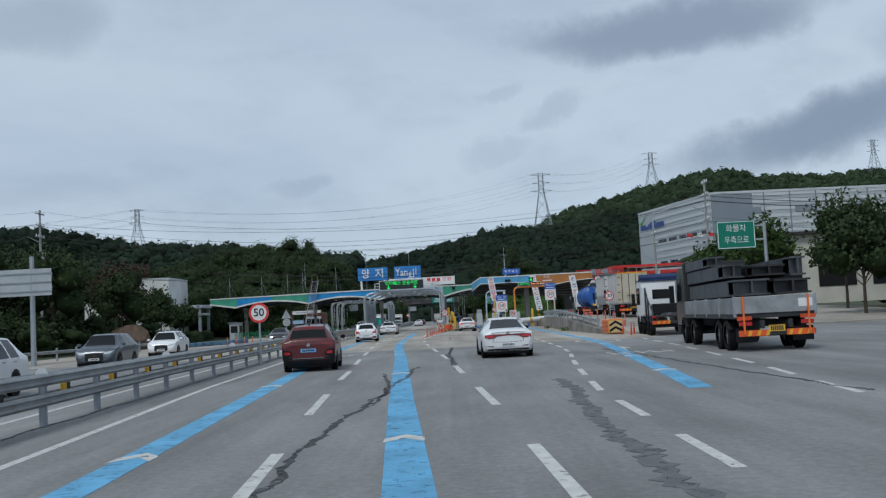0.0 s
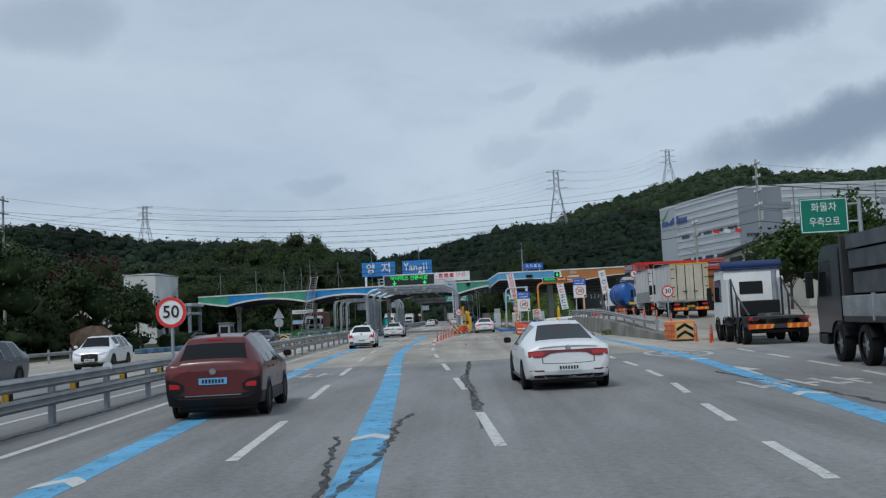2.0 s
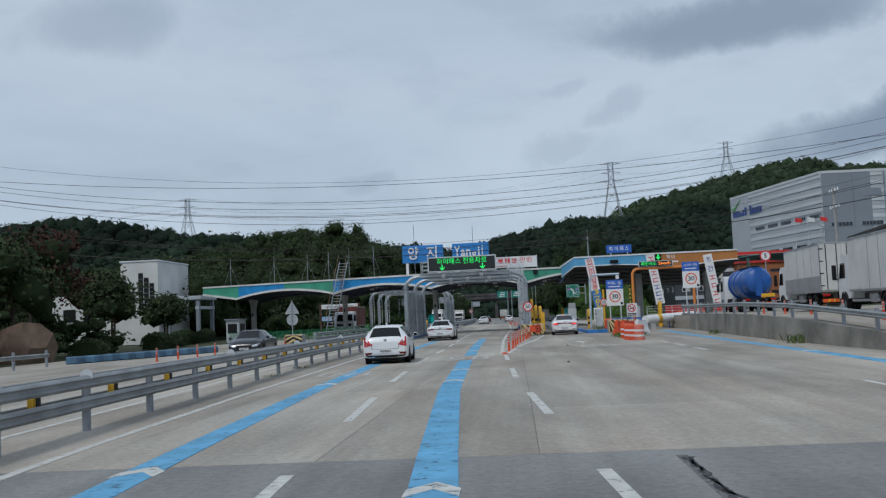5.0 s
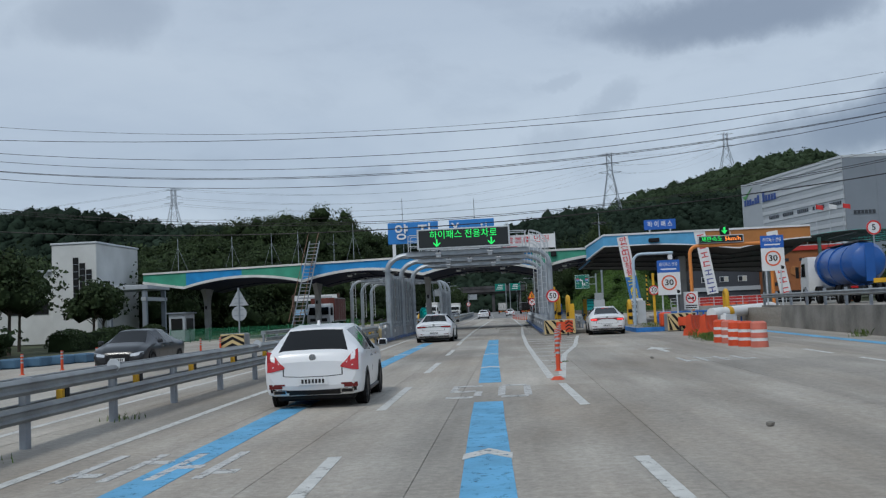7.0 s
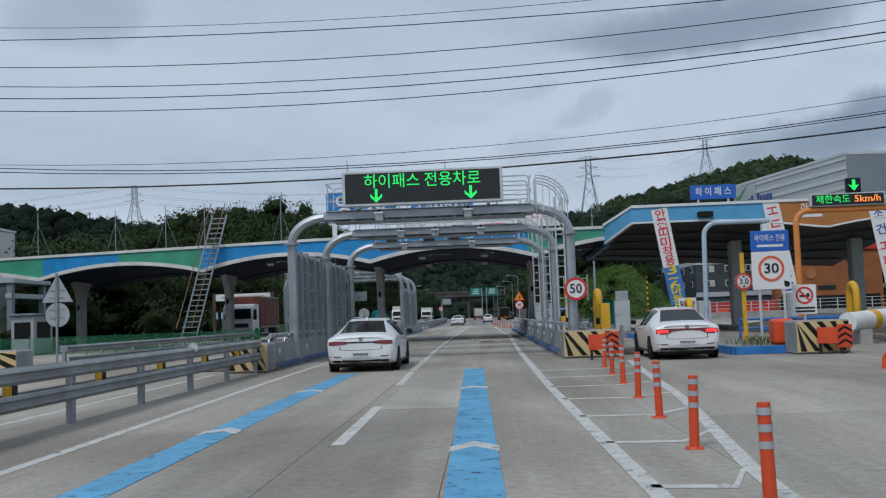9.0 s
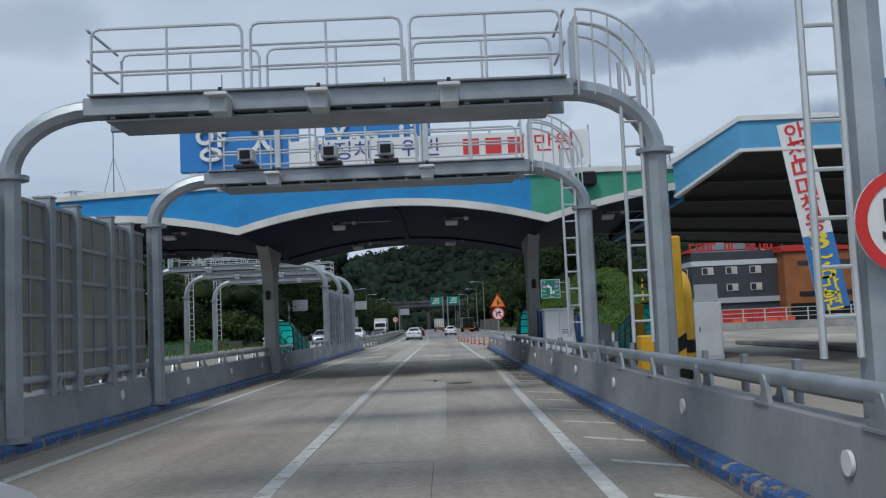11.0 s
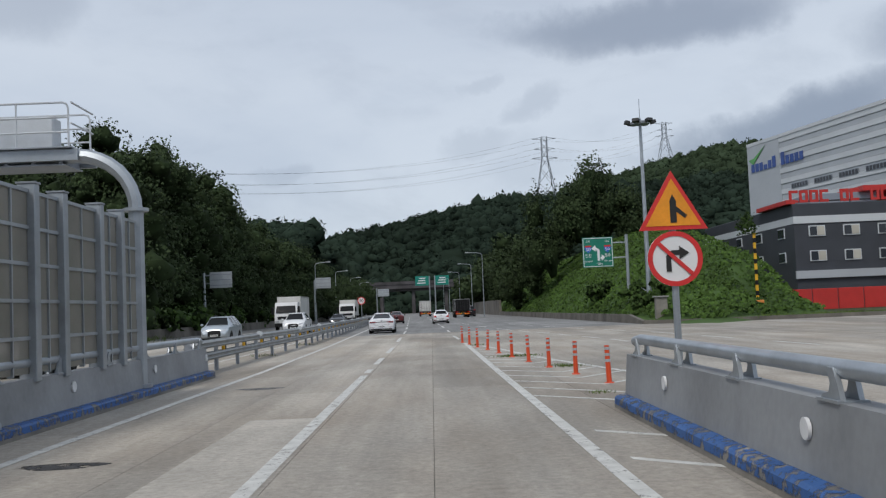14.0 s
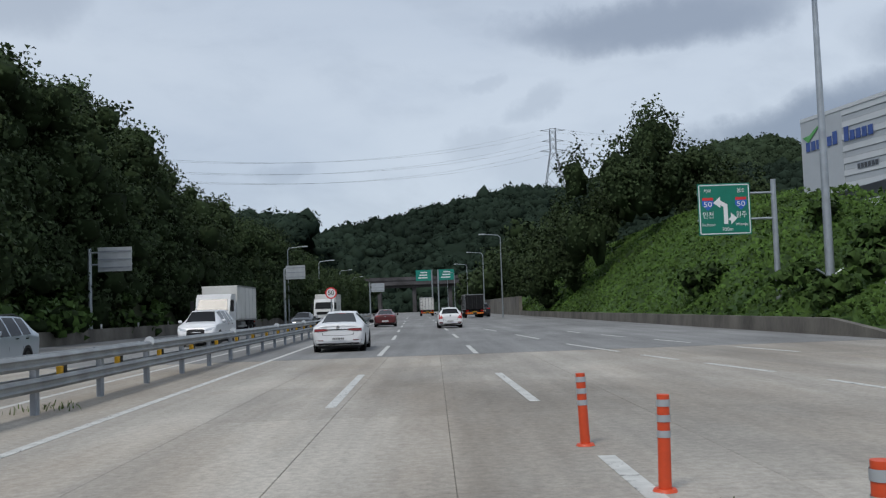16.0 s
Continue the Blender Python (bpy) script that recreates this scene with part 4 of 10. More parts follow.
def under2(x, y):
    """The underside falls from the high front face to a low rear edge."""
    u = min(max((y - front2(x)) / (151.6 - front2(x)), 0.0), 1.0)
    return soffit2(x) + (4.93 - 0.06 * (x - 4.0) - soffit2(x)) * u


def face2(x0, x1, material):
    seg = [x0] + [x for x in X2 if x0 < x < x1] + [x1]
    vs, fs = [], []
    for x in seg:
        t = 6.85 if x >= 4.75 else 6.17 + (x - 3.6) * 0.59
        for y in (front2(x), front2(x) + 0.16):
            vs += [(x, y, soffit2(x) + 0.09), (x, y, t)]
    for i in range(len(seg) - 1):
        a, b = 4 * i, 4 * i + 4
        fs += [(a, b, b + 1, a + 1), (a + 2, a + 3, b + 3, b + 2), (a, a + 2, b + 2, b)]
    n = 4 * (len(seg) - 1)
    fs += [(0, 1, 3, 2), (n, n + 2, n + 3, n + 1)]
    return part("fascia", Shape().add(vs, fs), material, can2)
face2(3.6, 12.4, CAN_LIGHT)
face2(12.4, 20.5, CAN_ORANGE)
part("lower_rim", Shape().sweep([(x, front2(x), soffit2(x)) for x in X2 if x < 20.6], [(-0.12, 0), (0.05, 0), (0.05, 0.09), (-0.12, 0.09)]), WHITE_PAINT, can2, "white rim under the fascia")
part("upper_rim", Shape().sweep([(3.6, 139.5, 6.17), (4.75, 136.6, 6.85), (20.5, 136.6, 6.85)], [(-0.15, 0), (0.08, 0), (0.08, 0.14), (-0.15, 0.14)]), WHITE_PAINT, can2, "white rim over the fascia")
vs, fs = [], []
for x in X2:
    y = front2(x) + 0.16
    vs += [(x, y, soffit2(x) + 0.02), (x, 151.5, under2(x, 151.6)), (x, y, soffit2(x) + 0.18), (x, 151.5, under2(x, 151.6) + 0.16)]
for i in range(len(X2) - 1):
    if X2[i] < 20.5:
        a, b = 4 * i, 4 * i + 4
        fs += [(a, a + 1, b + 1, b), (a + 2, b + 2, b + 3, a + 3)]
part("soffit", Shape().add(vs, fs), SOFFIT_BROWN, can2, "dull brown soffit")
part("roof", Shape().prism([(4.8, 6.9), (20.5, 6.9), (20.5, 6.8), (4.8, 6.8)], "y", 136.8, 151.5), CONCRETE, can2)
part("roof", Shape().prism([(3.72, 6.18), (4.79, 6.86), (4.79, 6.78), (3.72, 6.1)], "y", 139.7, 151.5), CONCRETE, can2)
part("side_fascia", Shape().sweep([(3.74, 139.75, 5.1), (3.78, 151.6, 4.86)], [(0, 0), (0.18, 0), (0.18, 0.5), (0, 0.5)]), CAN_BLUE, can2, "blue side edge")
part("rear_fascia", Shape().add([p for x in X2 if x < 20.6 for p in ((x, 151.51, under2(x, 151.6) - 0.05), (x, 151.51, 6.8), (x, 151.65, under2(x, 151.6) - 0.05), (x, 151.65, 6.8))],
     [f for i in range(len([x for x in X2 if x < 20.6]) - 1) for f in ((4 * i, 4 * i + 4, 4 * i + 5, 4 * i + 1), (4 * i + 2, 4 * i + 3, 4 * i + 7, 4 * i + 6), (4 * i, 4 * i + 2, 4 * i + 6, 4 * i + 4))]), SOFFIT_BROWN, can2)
for y in (140, 143, 146, 149):
    part("roof_beam", Shape().sweep([(x, y, under2(x, y) - 0.1) for x in X2 if 3.9 < x < 20.4], [(-0.07, 0), (0.07, 0), (0.07, 0.12), (-0.07, 0.12)]), DARK, can2)
for x in (11.6, 18.6):
    p = thing("canopy_pillar", "grey round-edged pillar under the light blue canopy", "pillar", pose(x, 142.5, 0), "second canopy pillars", "structure")
    part("shaft", Shape().box((-0.36, -0.36, 0), (0.36, 0.36, under2(x, 142.5) + 0.03), 0.09), PILLAR, p)
# open greenish translucent roof beyond the orange part
shed = thing("translucent_roof", "arched translucent green roof on steel ribs", "canopy", kind="structure")
for k in range(9):
    y = 136.5 + 1.5 * k
    part("roof_rib", Shape().tube([(20.5 + 0.9 * i, y, 5.35 + 1.0 * math.sin(math.pi * (0.25 + i / 18))) for i in range(11)], 0.06, 6), DARK, shed)
for k in range(8):
    y = 136.56 + 1.5 * k
    v = [(20.5 + 0.9 * i, yy, 5.43 + 1.0 * math.sin(math.pi * (0.25 + i / 18))) for i in range(11) for yy in (y, y + 1.4)]
    part("roof_sheet", Shape().add(v, [(2 * i, 2 * i + 2, 2 * i + 3, 2 * i + 1) for i in range(10)]), TEAL_SHEET, shed)
for x in (22.5, 28.5):
    part("post", Shape().cyl((x, 141, 0), (x, 141, 6.2), 0.14), PILLAR, shed)

# ---------------------------------------------------------------- median guardrail
W_BEAM = [(0.0, 0.0), (0.035, 0.02), (0.06, 0.075), (0.03, 0.12), (0.03, 0.18), (0.06, 0.225), (0.035, 0.28), (0.0, 0.30), (-0.012, 0.28), (0.02, 0.22), (0.02, 0.08), (-0.012, 0.02)]


def guardrail(line, y0, y1, step, label, sides=(1, -1), z=lambda y: 0.0, rails=(0.37, 0.73), delin=True, xoff=0.0, post_h=0.9):
    g = thing("guardrail", label, "guardrail", kind="structure")
    n = max(1, round((y1 - y0) / step))
    ys = [y0 + (y1 - y0) * i / n for i in range(n + 1)]
    post = Shape().box((-0.055, -0.07, -0.05), (0.055, 0.07, post_h), 0.012).mesh("post", GALV_DULL)
    blk = Shape().box((-0.13, -0.05, 0), (0.13, 0.05, 0.2)).mesh("block", GALV_DULL)
    for i, y in enumerate(ys):
        x = lerp_line(line, y) + xoff
        part("post", post, GALV_DULL, g, at=pose(x, y, z(y)))
        part("block", blk, GALV_DULL, g, at=pose(x, y, z(y) + rails[-1] + 0.03))
    for side in sides:
        for h in rails:
            path = [(lerp_line(line, y) + xoff + side * 0.12, y, h + z(y)) for y in ys]
            part("rail", Shape().sweep(path, [(side * a * 1.3, b * 0.76) for a, b in W_BEAM]), RAIL_STEEL, g, "galvanised W-beam rail")
    if delin:
        d_yel = Shape().box((-0.05, -0.045, 0.0), (0.05, 0.045, 0.19), 0.01).mesh("yellow_block", YELLOW)
        d_blk = Shape().box((-0.055, 0.05, -0.01), (0.055, 0.2, 0.2), 0.01).mesh("black_block", BLACK)
        d_ref = Shape().cyl((0, 0, 0), (0, -0.03, 0), 0.11, n=20).mesh("reflector", PALE_STEEL)
        for i, y in enumerate(ys[:-1]):
            x = lerp_line(line, y + 1.2) + xoff
            part("yellow_block", d_yel, YELLOW, g, "yellow reflector block", pose(x - 0.02, y + 1.2, z(y) + 0.52))
            part("black_block", d_blk, BLACK, g, "", pose(x - 0.02, y + 1.2, z(y) + 0.52))
            if i % 3 == 0:
                part("reflector", d_ref, PALE_STEEL, g, "round white reflector", pose(x + 0.16, y - 0.2, z(y) + 0.95))
    return g


guardrail(RAIL, -40.3, 112.5, 3.25, "double-rail galvanised guardrail along the median")
guardrail(RAIL, 183.9, 330.0, 3.3, "double-rail galvanised guardrail along the median behind the gate")

guardrail([(118, 1.55), (150, 1.55)], 119.5, 149.5, 2.5, "galvanised guardrail on the manual lane side of the island", (1, -1), lambda y: 0.0, (0.45,), False)

# ---------------------------------------------------------------- gate barriers with pipe rail
def barrier(x, side, y0, y1, label, posts=2.35, rail=True, h=0.80, rail_to=None):
    """Concrete wall whose traffic face is at x; side: +1 when traffic is on its left (-x)."""
    b = thing("gate_barrier", label, "barrier", kind="structure")
    prof = [(0, 0), (0.05 * side, 0.22), (0.10 * side, h), (0.38 * side, h), (0.42 * side, 0)]
    pts = [(x + a, z) for a, z in prof]
    s = Shape().prism(pts, "y", y0, y1)
    part("wall", s, GREY_BARRIER, b, "grey painted concrete wall")
    kerb = Shape().prism([(x - 0.13 * side, 0), (x - 0.12 * side, 0.15), (x - 0.09 * side, 0.18), (x + 0.045 * side, 0.20), (x + 0.045 * side, 0)], "y", y0, y1)
    part("kerb", kerb, CONCRETE_DIRTY, b, "stained concrete kerb")
    part("blue_stripe", Shape().prism([(x - 0.132 * side, 0.06), (x - 0.125 * side, 0.153), (x - 0.092 * side, 0.186), (x + 0.043 * side, 0.206), (x + 0.043 * side, 0.18), (x - 0.1 * side, 0.06)], "y", y0 + 0.05, y1 - 0.05), BLUE_BASE, b, "worn blue paint along the kerb")
    if rail:
        xc = x + 0.2 * side
        ye = rail_to or y1
        part("pipe_rail", Shape().tube([(xc, y0 + 0.2, h + 0.2), (xc, y0 + 0.5, h + 0.24), (xc, ye - 0.6, h + 0.24), (xc, ye - 0.25, h + 0.2)], 0.075, 12), GALV, b, "steel pipe rail")
        n = max(1, round((ye - y0 - 1.2) / posts))
        br = Shape()
        for sg in (-1, 1):
            br.prism([(-0.17, 0.02), (0.2, 0.02), (0.16, 0.05), (0.05, 0.07), (0.01, 0.14), (0.06, 0.26), (-0.05, 0.26), (-0.13, 0.13)], "x", sg * 0.05, sg * 0.09)
        br.box((-0.12, -0.19, 0), (0.12, 0.21, 0.022))
        br.box((-0.05, -0.06, 0.18), (0.05, 0.06, 0.25))
        brm = br.mesh("bracket", GALV)
        cap = Shape().cyl((0, 0, 0), (-0.03 * side, 0, 0), 0.09, n=18).mesh("reflector", WHITE_PAINT)
        for i in range(n + 1):
            y = y0 + 0.6 + (ye - y0 - 1.2) * i / n
            part("bracket", brm, GALV, b, "", pose(xc, y, h - 0.005))
            if i % 2 == 0:
                part("reflector", cap, WHITE_PAINT, b, "round white reflector", pose(x + 0.07 * side, y + 0.4, 0.55))
    return b


barrier(-9.72, -1, 113.7, 157.3, "grey concrete median barrier with a steel pipe rail", rail_to=150.5)
barrier(-9.80, -1, 157.9, 183.4, "grey concrete barrier with a pipe rail behind the gate")
barrier(-0.88, 1, 116.0, 155.9, "grey concrete barrier with a pipe rail beside the gate lanes", rail_to=152.1)
barrier(-0.85, 1, 158.8, 171.7, "short grey concrete barrier with a pipe rail behind the gate")
part("island_kerb", Shape().prism([(-1.01, 0), (-1.0, 0.15), (-0.97, 0.18), (-0.45, 0.215), (-0.45, 0)], "y", 155.92, 158.78), CONCRETE_DIRTY, None)
part("blue_stripe", Shape().prism([(-1.013, 0.06), (-1.003, 0.153), (-0.97, 0.186), (-0.62, 0.206), (-0.62, 0.18), (-0.98, 0.06)], "y", 155.95, 158.75), BLUE_BASE, bpy.data.objects["island_kerb"], "worn blue paint along the kerb")
tagged(bpy.data.objects["island_kerb"], "low stained concrete kerb in a gap of the barrier", "kerb", kind="structure")


# island floors and the green plastic sheds at their ends
def island(x0, x1, y0, y1, label):
    single("gate_island", Shape().box((x0, y0, 0), (x1, y1, 0.22), 0.04), CONCRETE_DIRTY, label, "kerb", kind="structure")


island(-0.45, 1.7, 116.2, 160.5, "raised concrete island of the toll gate")
for y0, y1, za, zb in ((155.95, 157.3, 0.46, 0.37), (157.33, 158.2, 0.36, 0.27)):
    single("ramp_slab", Shape().prism([(y0, 0.215), (y1, 0.215), (y1, zb), (y0, za)], "x", -0.44, 1.1), CONCRETE_DIRTY, "sloping grey concrete slab at the end of the island", "slab", kind="structure")
island(-12.0, -10.15, 114.0, 157, "raised concrete island between the carriageways")
island(4.0, 6.6, 113.5, 160, "raised concrete island with blue kerb and toll booth")
island(11.2, 12.6, 118, 160, "raised concrete island between the manual toll lanes")
for x0, x1, y0, y1 in ((3.92, 4.0, 113.5, 160), (4.0, 6.6, 113.42, 113.5)):
    single("blue_kerb", Shape().box((x0, y0, 0), (x1, y1, 0.24), 0.01), mat("blue_kerb", (0.03, 0.20, 0.58), 0.6, var=0.25), "blue painted island kerb", "kerb", kind="structure")


def chevron_board(x, y, w, h, label, turn=0.0, point=0):
    """Striped nose board; slanting bands, or a centred arrow when point is set."""
    c = thing("chevron_barrier", label, "barrier", pose(x, y, 0, 0, 0, turn))
    part("block", Shape().box((-w / 2, 0.02, 0), (w / 2, 1.1, h), 0.05), GREY_BARRIER, c)
    part("board", Shape().box((-w / 2 + 0.02, 0.0, 0.06), (w / 2 - 0.02, 0.019, h - 0.02)), CHEV_YELLOW, c, "faded yellow board")
    n = max(3, int(w / 0.36))
    bw = 0.17
    if point:
        for k in range(3):
            for sg in (-1, 1):
                a = -0.12 + 0.36 * k
                poly = [(0, a + 0.34), (sg * (w / 2 - 0.03), a), (sg * (w / 2 - 0.03), a + 0.17), (0, a + 0.51)]
                poly = [(px, min(max(pz, 0.07), h - 0.03)) for px, pz in poly]
                part("stripe", Shape().prism(poly, "y", -0.006, -0.001), BLACK, c)
    else:
        for i in range(-3, n + 3):
            x0 = -w / 2 + (i + 0.3) * w / n
            poly = [(x0, 0.08), (x0 + bw, 0.08), (x0 + bw - h * 0.7, h - 0.04), (x0 - h * 0.7, h - 0.04)]
            lo, hi = -w / 2 + 0.03, w / 2 - 0.03
            if poly[1][0] > lo and poly[3][0] < hi:
                cl = [(min(max(px, lo), hi), pz) for px, pz in poly]
                if max(p[0] for p in cl) - min(p[0] for p in cl) > 0.05:
                    part("stripe", Shape().prism(cl, "y", -0.006, -0.001), BLACK, c)
    return c


chevron_board(-10.3, 112.6, 1.25, 0.85, "grey barrier nose with a yellow and black striped board")
chevron_board(-0.05, 114.8, 1.75, 0.85, "island nose with a yellow and black striped board")
chevron_board(6.2, 112.4, 1.5, 0.95, "white concrete nose with a yellow and black striped board")
chevron_board(-17.95, 112.9, 1.35, 0.9, "island nose of the opposite gate with a striped board", point=1)
chevron_board(12.3, 117.2, 1.3, 0.9, "concrete island nose with a black and yellow striped board")

# ---------------------------------------------------------------- hills, woods and distance
def hill_left(x, y):
    """Ground of the wooded hill left of the road (tree tops come on top)."""
    cx = np.interp(x, [-260, -160, -124, -98, -83, -57, -43, -36, -31, -28.5, -27, -19], [6, 9, 10.5, 12, 14, 19.5, 20, 14.5, 8, 3.0, 0, 0])
    k = np.clip((y - 224) / 70.0, 0, 1)
    k = k * k * (3 - 2 * k)
    return cx * k


def hill_right(x, y):
    """Vine-covered bank right of the road behind the wall."""
    wall = np.interp(y, [219, 337, 420], [11.3, 8.3, 7.0])
    up = np.clip((x - wall - 0.3) / 16.0, 0, 1)
    back = y - 9.0 * np.clip((x - 15.0) / 6.0, 0, 1) * (y < 270)
    lift = np.interp(back, [216, 226, 245, 290, 360], [0.0, 5.5, 9.0, 10.5, 9.0])
    edge = np.clip((back - 214) / 14.0, 0, 1)
    far = np.where(y < 262, np.interp(x, [22.3, 24, 26.5], [1, 0.7, 0]), np.interp(x, [24, 30], [1, 0.0]))
    return lift * np.sin(up * math.pi / 2) * edge * far


def grid_surface(name, f, x0, x1, y0, y1, step, material, rough=0.3, z0=-0.3):
    nx, ny = int((x1 - x0) / step) + 1, int((y1 - y0) / step) + 1
    X, Y = np.meshgrid(np.linspace(x0, x1, nx), np.linspace(y0, y1, ny))
    Z = f(X, Y) + rough * (np.sin(X * 0.9 + Y * 0.31) * np.sin(Y * 0.7 - X * 0.2)) * (f(X, Y) > 0.3)
    Z = np.where(f(X, Y) < 0.02, z0, Z)
    v = np.stack([X, Y, Z], -1).reshape(-1, 3)
    i = (np.arange(ny - 1)[:, None] * nx + np.arange(nx - 1)[None]).ravel()
    q = np.stack([i, i + 1, i + nx + 1, i + nx], 1)
    return np_mesh(name, v, q, material, True)


def mesh_thing(name, me, label, category, kind="structure"):
    return tagged(new(name, me), label, category, kind=kind)


mesh_thing("hill_left", grid_surface("hill_left", hill_left, -260, -18, 214, 360, 3.0, SOIL), "earth of the wooded hill beside the road", "hill")
mesh_thing("hill_right", grid_surface("hill_right", hill_right, 6.5, 70, 214, 380, 1.5, FOLIAGE_MID), "green overgrown bank beside the road", "hill")


def woods(name, spots, material, label, card=(0.7, 1.3), per=150, core=True, lump=0.3):
    """One wood: for each (x, y, z, radius, height) a lumpy core coloured dark as inner shade, and leaf sprays on it."""
    chunks, cores = [], []
    for x, y, z, r, h in spots:
        nclump = rng.integers(5, 8)
        for _ in range(nclump):
            o = rng.normal(size=3).clip(-1.4, 1.4) * np.array([0.42, 0.42, 0.2]) * np.array([r, r, h])
            c = np.array([x, y, z + h * 0.58]) + o
            rad = np.array([r, r, h * 0.42]) * rng.uniform(0.5, 0.75)
            n = int(per / nclump * (0.7 + 0.6 * rng.random()))
            p, d = crown_points(c, rad, n, lump)
            chunks.append(leaf_cards(p, d, rng.uniform(card[0], card[1], n)))
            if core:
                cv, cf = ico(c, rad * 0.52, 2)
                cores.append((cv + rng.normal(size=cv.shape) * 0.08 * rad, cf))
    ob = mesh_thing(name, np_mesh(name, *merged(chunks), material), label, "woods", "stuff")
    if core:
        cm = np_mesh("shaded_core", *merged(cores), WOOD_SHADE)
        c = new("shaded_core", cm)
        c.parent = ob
    return ob


def scatter(f, n, x0, x1, y0, y1, rr, hh, keep=lambda x, y: True, off=-1.0):
    out = []
    while len(out) < n:
        x, y = rng.uniform(x0, x1), rng.uniform(y0, y1)
        if keep(x, y):
            out.append((x, y, float(f(np.array(x), np.array(y))) + off, rng.uniform(*rr), rng.uniform(*hh)))
    return out


left_spots = scatter(hill_left, 330, -130, -27.5, 222, 300, (3.0, 5.0), (6.5, 9.5), lambda x, y: y > 226 + max(0, -30 - x) * 0.1)
left_spots += scatter(hill_left, 60, -36, -27.5, 255, 330, (2.2, 3.4), (5, 8))
left_spots += scatter(hill_left, 40, -29, -23.5, 330, 470, (2.5, 4.0), (7, 11))
left_spots += scatter(hill_left, 70, -240, -120, 250, 320, (4, 6), (7, 10))
# the tall edge of the wood, sinking towards the bridge
for y in np.linspace(240, 352, 38):
    top = float(np.interp(y, [240, 250, 262, 275, 285, 300, 318, 334, 352], [16.0, 17.6, 18.8, 17.3, 14.2, 12.6, 13.4, 12.0, 10.0])) + rng.uniform(-0.7, 0.5)
    x = float(np.interp(y, [240, 296, 318, 352], [-31.5, -30.0, -27.6, -27.0])) + rng.uniform(-1.3, 1.0)
    left_spots += [(x, y, top - 7.0, 3.4, 7.0), (x + 1.2, y + 1.5, top - 11.5, 3.2, 7.0), (x + 2.0, y, max(-0.5, top - 15.5), 2.8, 6.0)]
edge = [q for q in left_spots if q[0] > -40]
woods("hillside_woods", edge, FOLIAGE, "dense dark green wood rising steeply beside the road", (0.22, 0.5), 820, lump=0.22)
woods("hillside_woods", [q for q in left_spots if -80 < q[0] <= -40], FOLIAGE, "dense dark green wood covering the hill", (0.3, 0.65), 520, lump=0.22)
woods("hillside_woods", [q for q in left_spots if q[0] <= -80], FOLIAGE, "dense dark green wood covering the hill", (0.6, 1.1), 260)
lower = scatter(hill_left, 110, -60, -27.5, 222, 242, (1.8, 3.0), (2.5, 5.0), off=-0.4) + scatter(hill_left, 150, -62, -28.5, 221, 236, (1.5, 2.6), (2.5, 4.5), off=-0.4) + scatter(hill_left, 60, -29.5, -26.3, 225, 330, (1.2, 2.0), (2.0, 3.6), off=-0.4)
woods("roadside_shrubs", lower, FOLIAGE_MID, "lighter green shrubs along the foot of the hill", (0.4, 0.8), 130)

right_trees = [(x, y, float(hill_right(np.array(x), np.array(y))) - 0.5, r, h) for x, y, r, h in
               ((13, 292, 3.2, 14), (10.8, 300, 2.8, 10.5), (16, 288, 3.4, 13.5), (19, 292, 3.5, 12), (22.5, 290, 3.2, 8), (26, 290, 3.5, 9.5), (29, 291, 3.4, 13.5), (31.5, 296, 3.5, 13), (9.6, 306, 2.4, 8),
                (10, 312, 2.6, 11), (13, 318, 3, 11), (17, 305, 3.4, 10), (24, 305, 3.5, 9), (9.5, 335, 2.5, 9), (12, 345, 3, 9), (9, 360, 3, 9), (14, 370, 3, 9), (8, 390, 3, 9), (27, 300, 3.5, 9), (22, 312, 3.5, 8))]
woods("bank_trees", right_trees, FOLIAGE, "dark trees standing on top of the roadside bank", (0.26, 0.55), 2000, lump=0.35)
far_right = scatter(hill_right, 70, 6.5, 30, 380, 540, (3, 5), (8, 13), off=-0.5) + scatter(lambda x, y: 0 * x, 60, -70, -27, 470, 600, (4, 6), (9, 14)) + scatter(hill_right, 60, 30, 90, 300, 420, (4, 6), (6, 9))
woods("roadside_woods", far_right, FOLIAGE, "dark green wood along the road towards the bridge", (0.8, 1.5), 170)
# vines all over the bank
n = 64000
px, py = 8.2 + 30 * rng.random(n) ** 1.25, 217 + 125 * rng.random(n) ** 1.3
pz = hill_right(px, py)
ok = pz > 0.25
px, py, pz = px[ok], py[ok], pz[ok]
mound = 0.45 * np.abs(np.sin(px * 0.8 + 1.3 * np.sin(py * 0.35)) * np.sin(py * 0.6 + px * 0.2))
cen = np.stack([px, py, pz + mound + 0.25 * rng.random(len(px))], 1)
nor = np.tile(np.array([[-0.45, -0.45, 0.75]]), (len(px), 1))
vm = np_mesh("vines", *leaf_cards(cen, nor, rng.uniform(0.2, 0.44, len(px))), FOLIAGE_LIGHT)
mesh_thing("bank_vines", vm, "bright green creepers and weeds covering the bank", "vines", "stuff")
shrub = [(x, y, float(hill_right(np.array(x), np.array(y))) - 0.2, r, h) for x, y, r, h in
         ((14.5, 231, 1.2, 1.8), (16.0, 235, 1.3, 1.8), (13.2, 236, 1.2, 1.7), (12.6, 231, 1.0, 1.5), (18, 244, 1.5, 1.8), (12.5, 250, 1.3, 2.0))]
woods("bank_shrubs", shrub, FOLIAGE_MID, "leafy shrubs on the bank near the sign", (0.3, 0.6), 300)


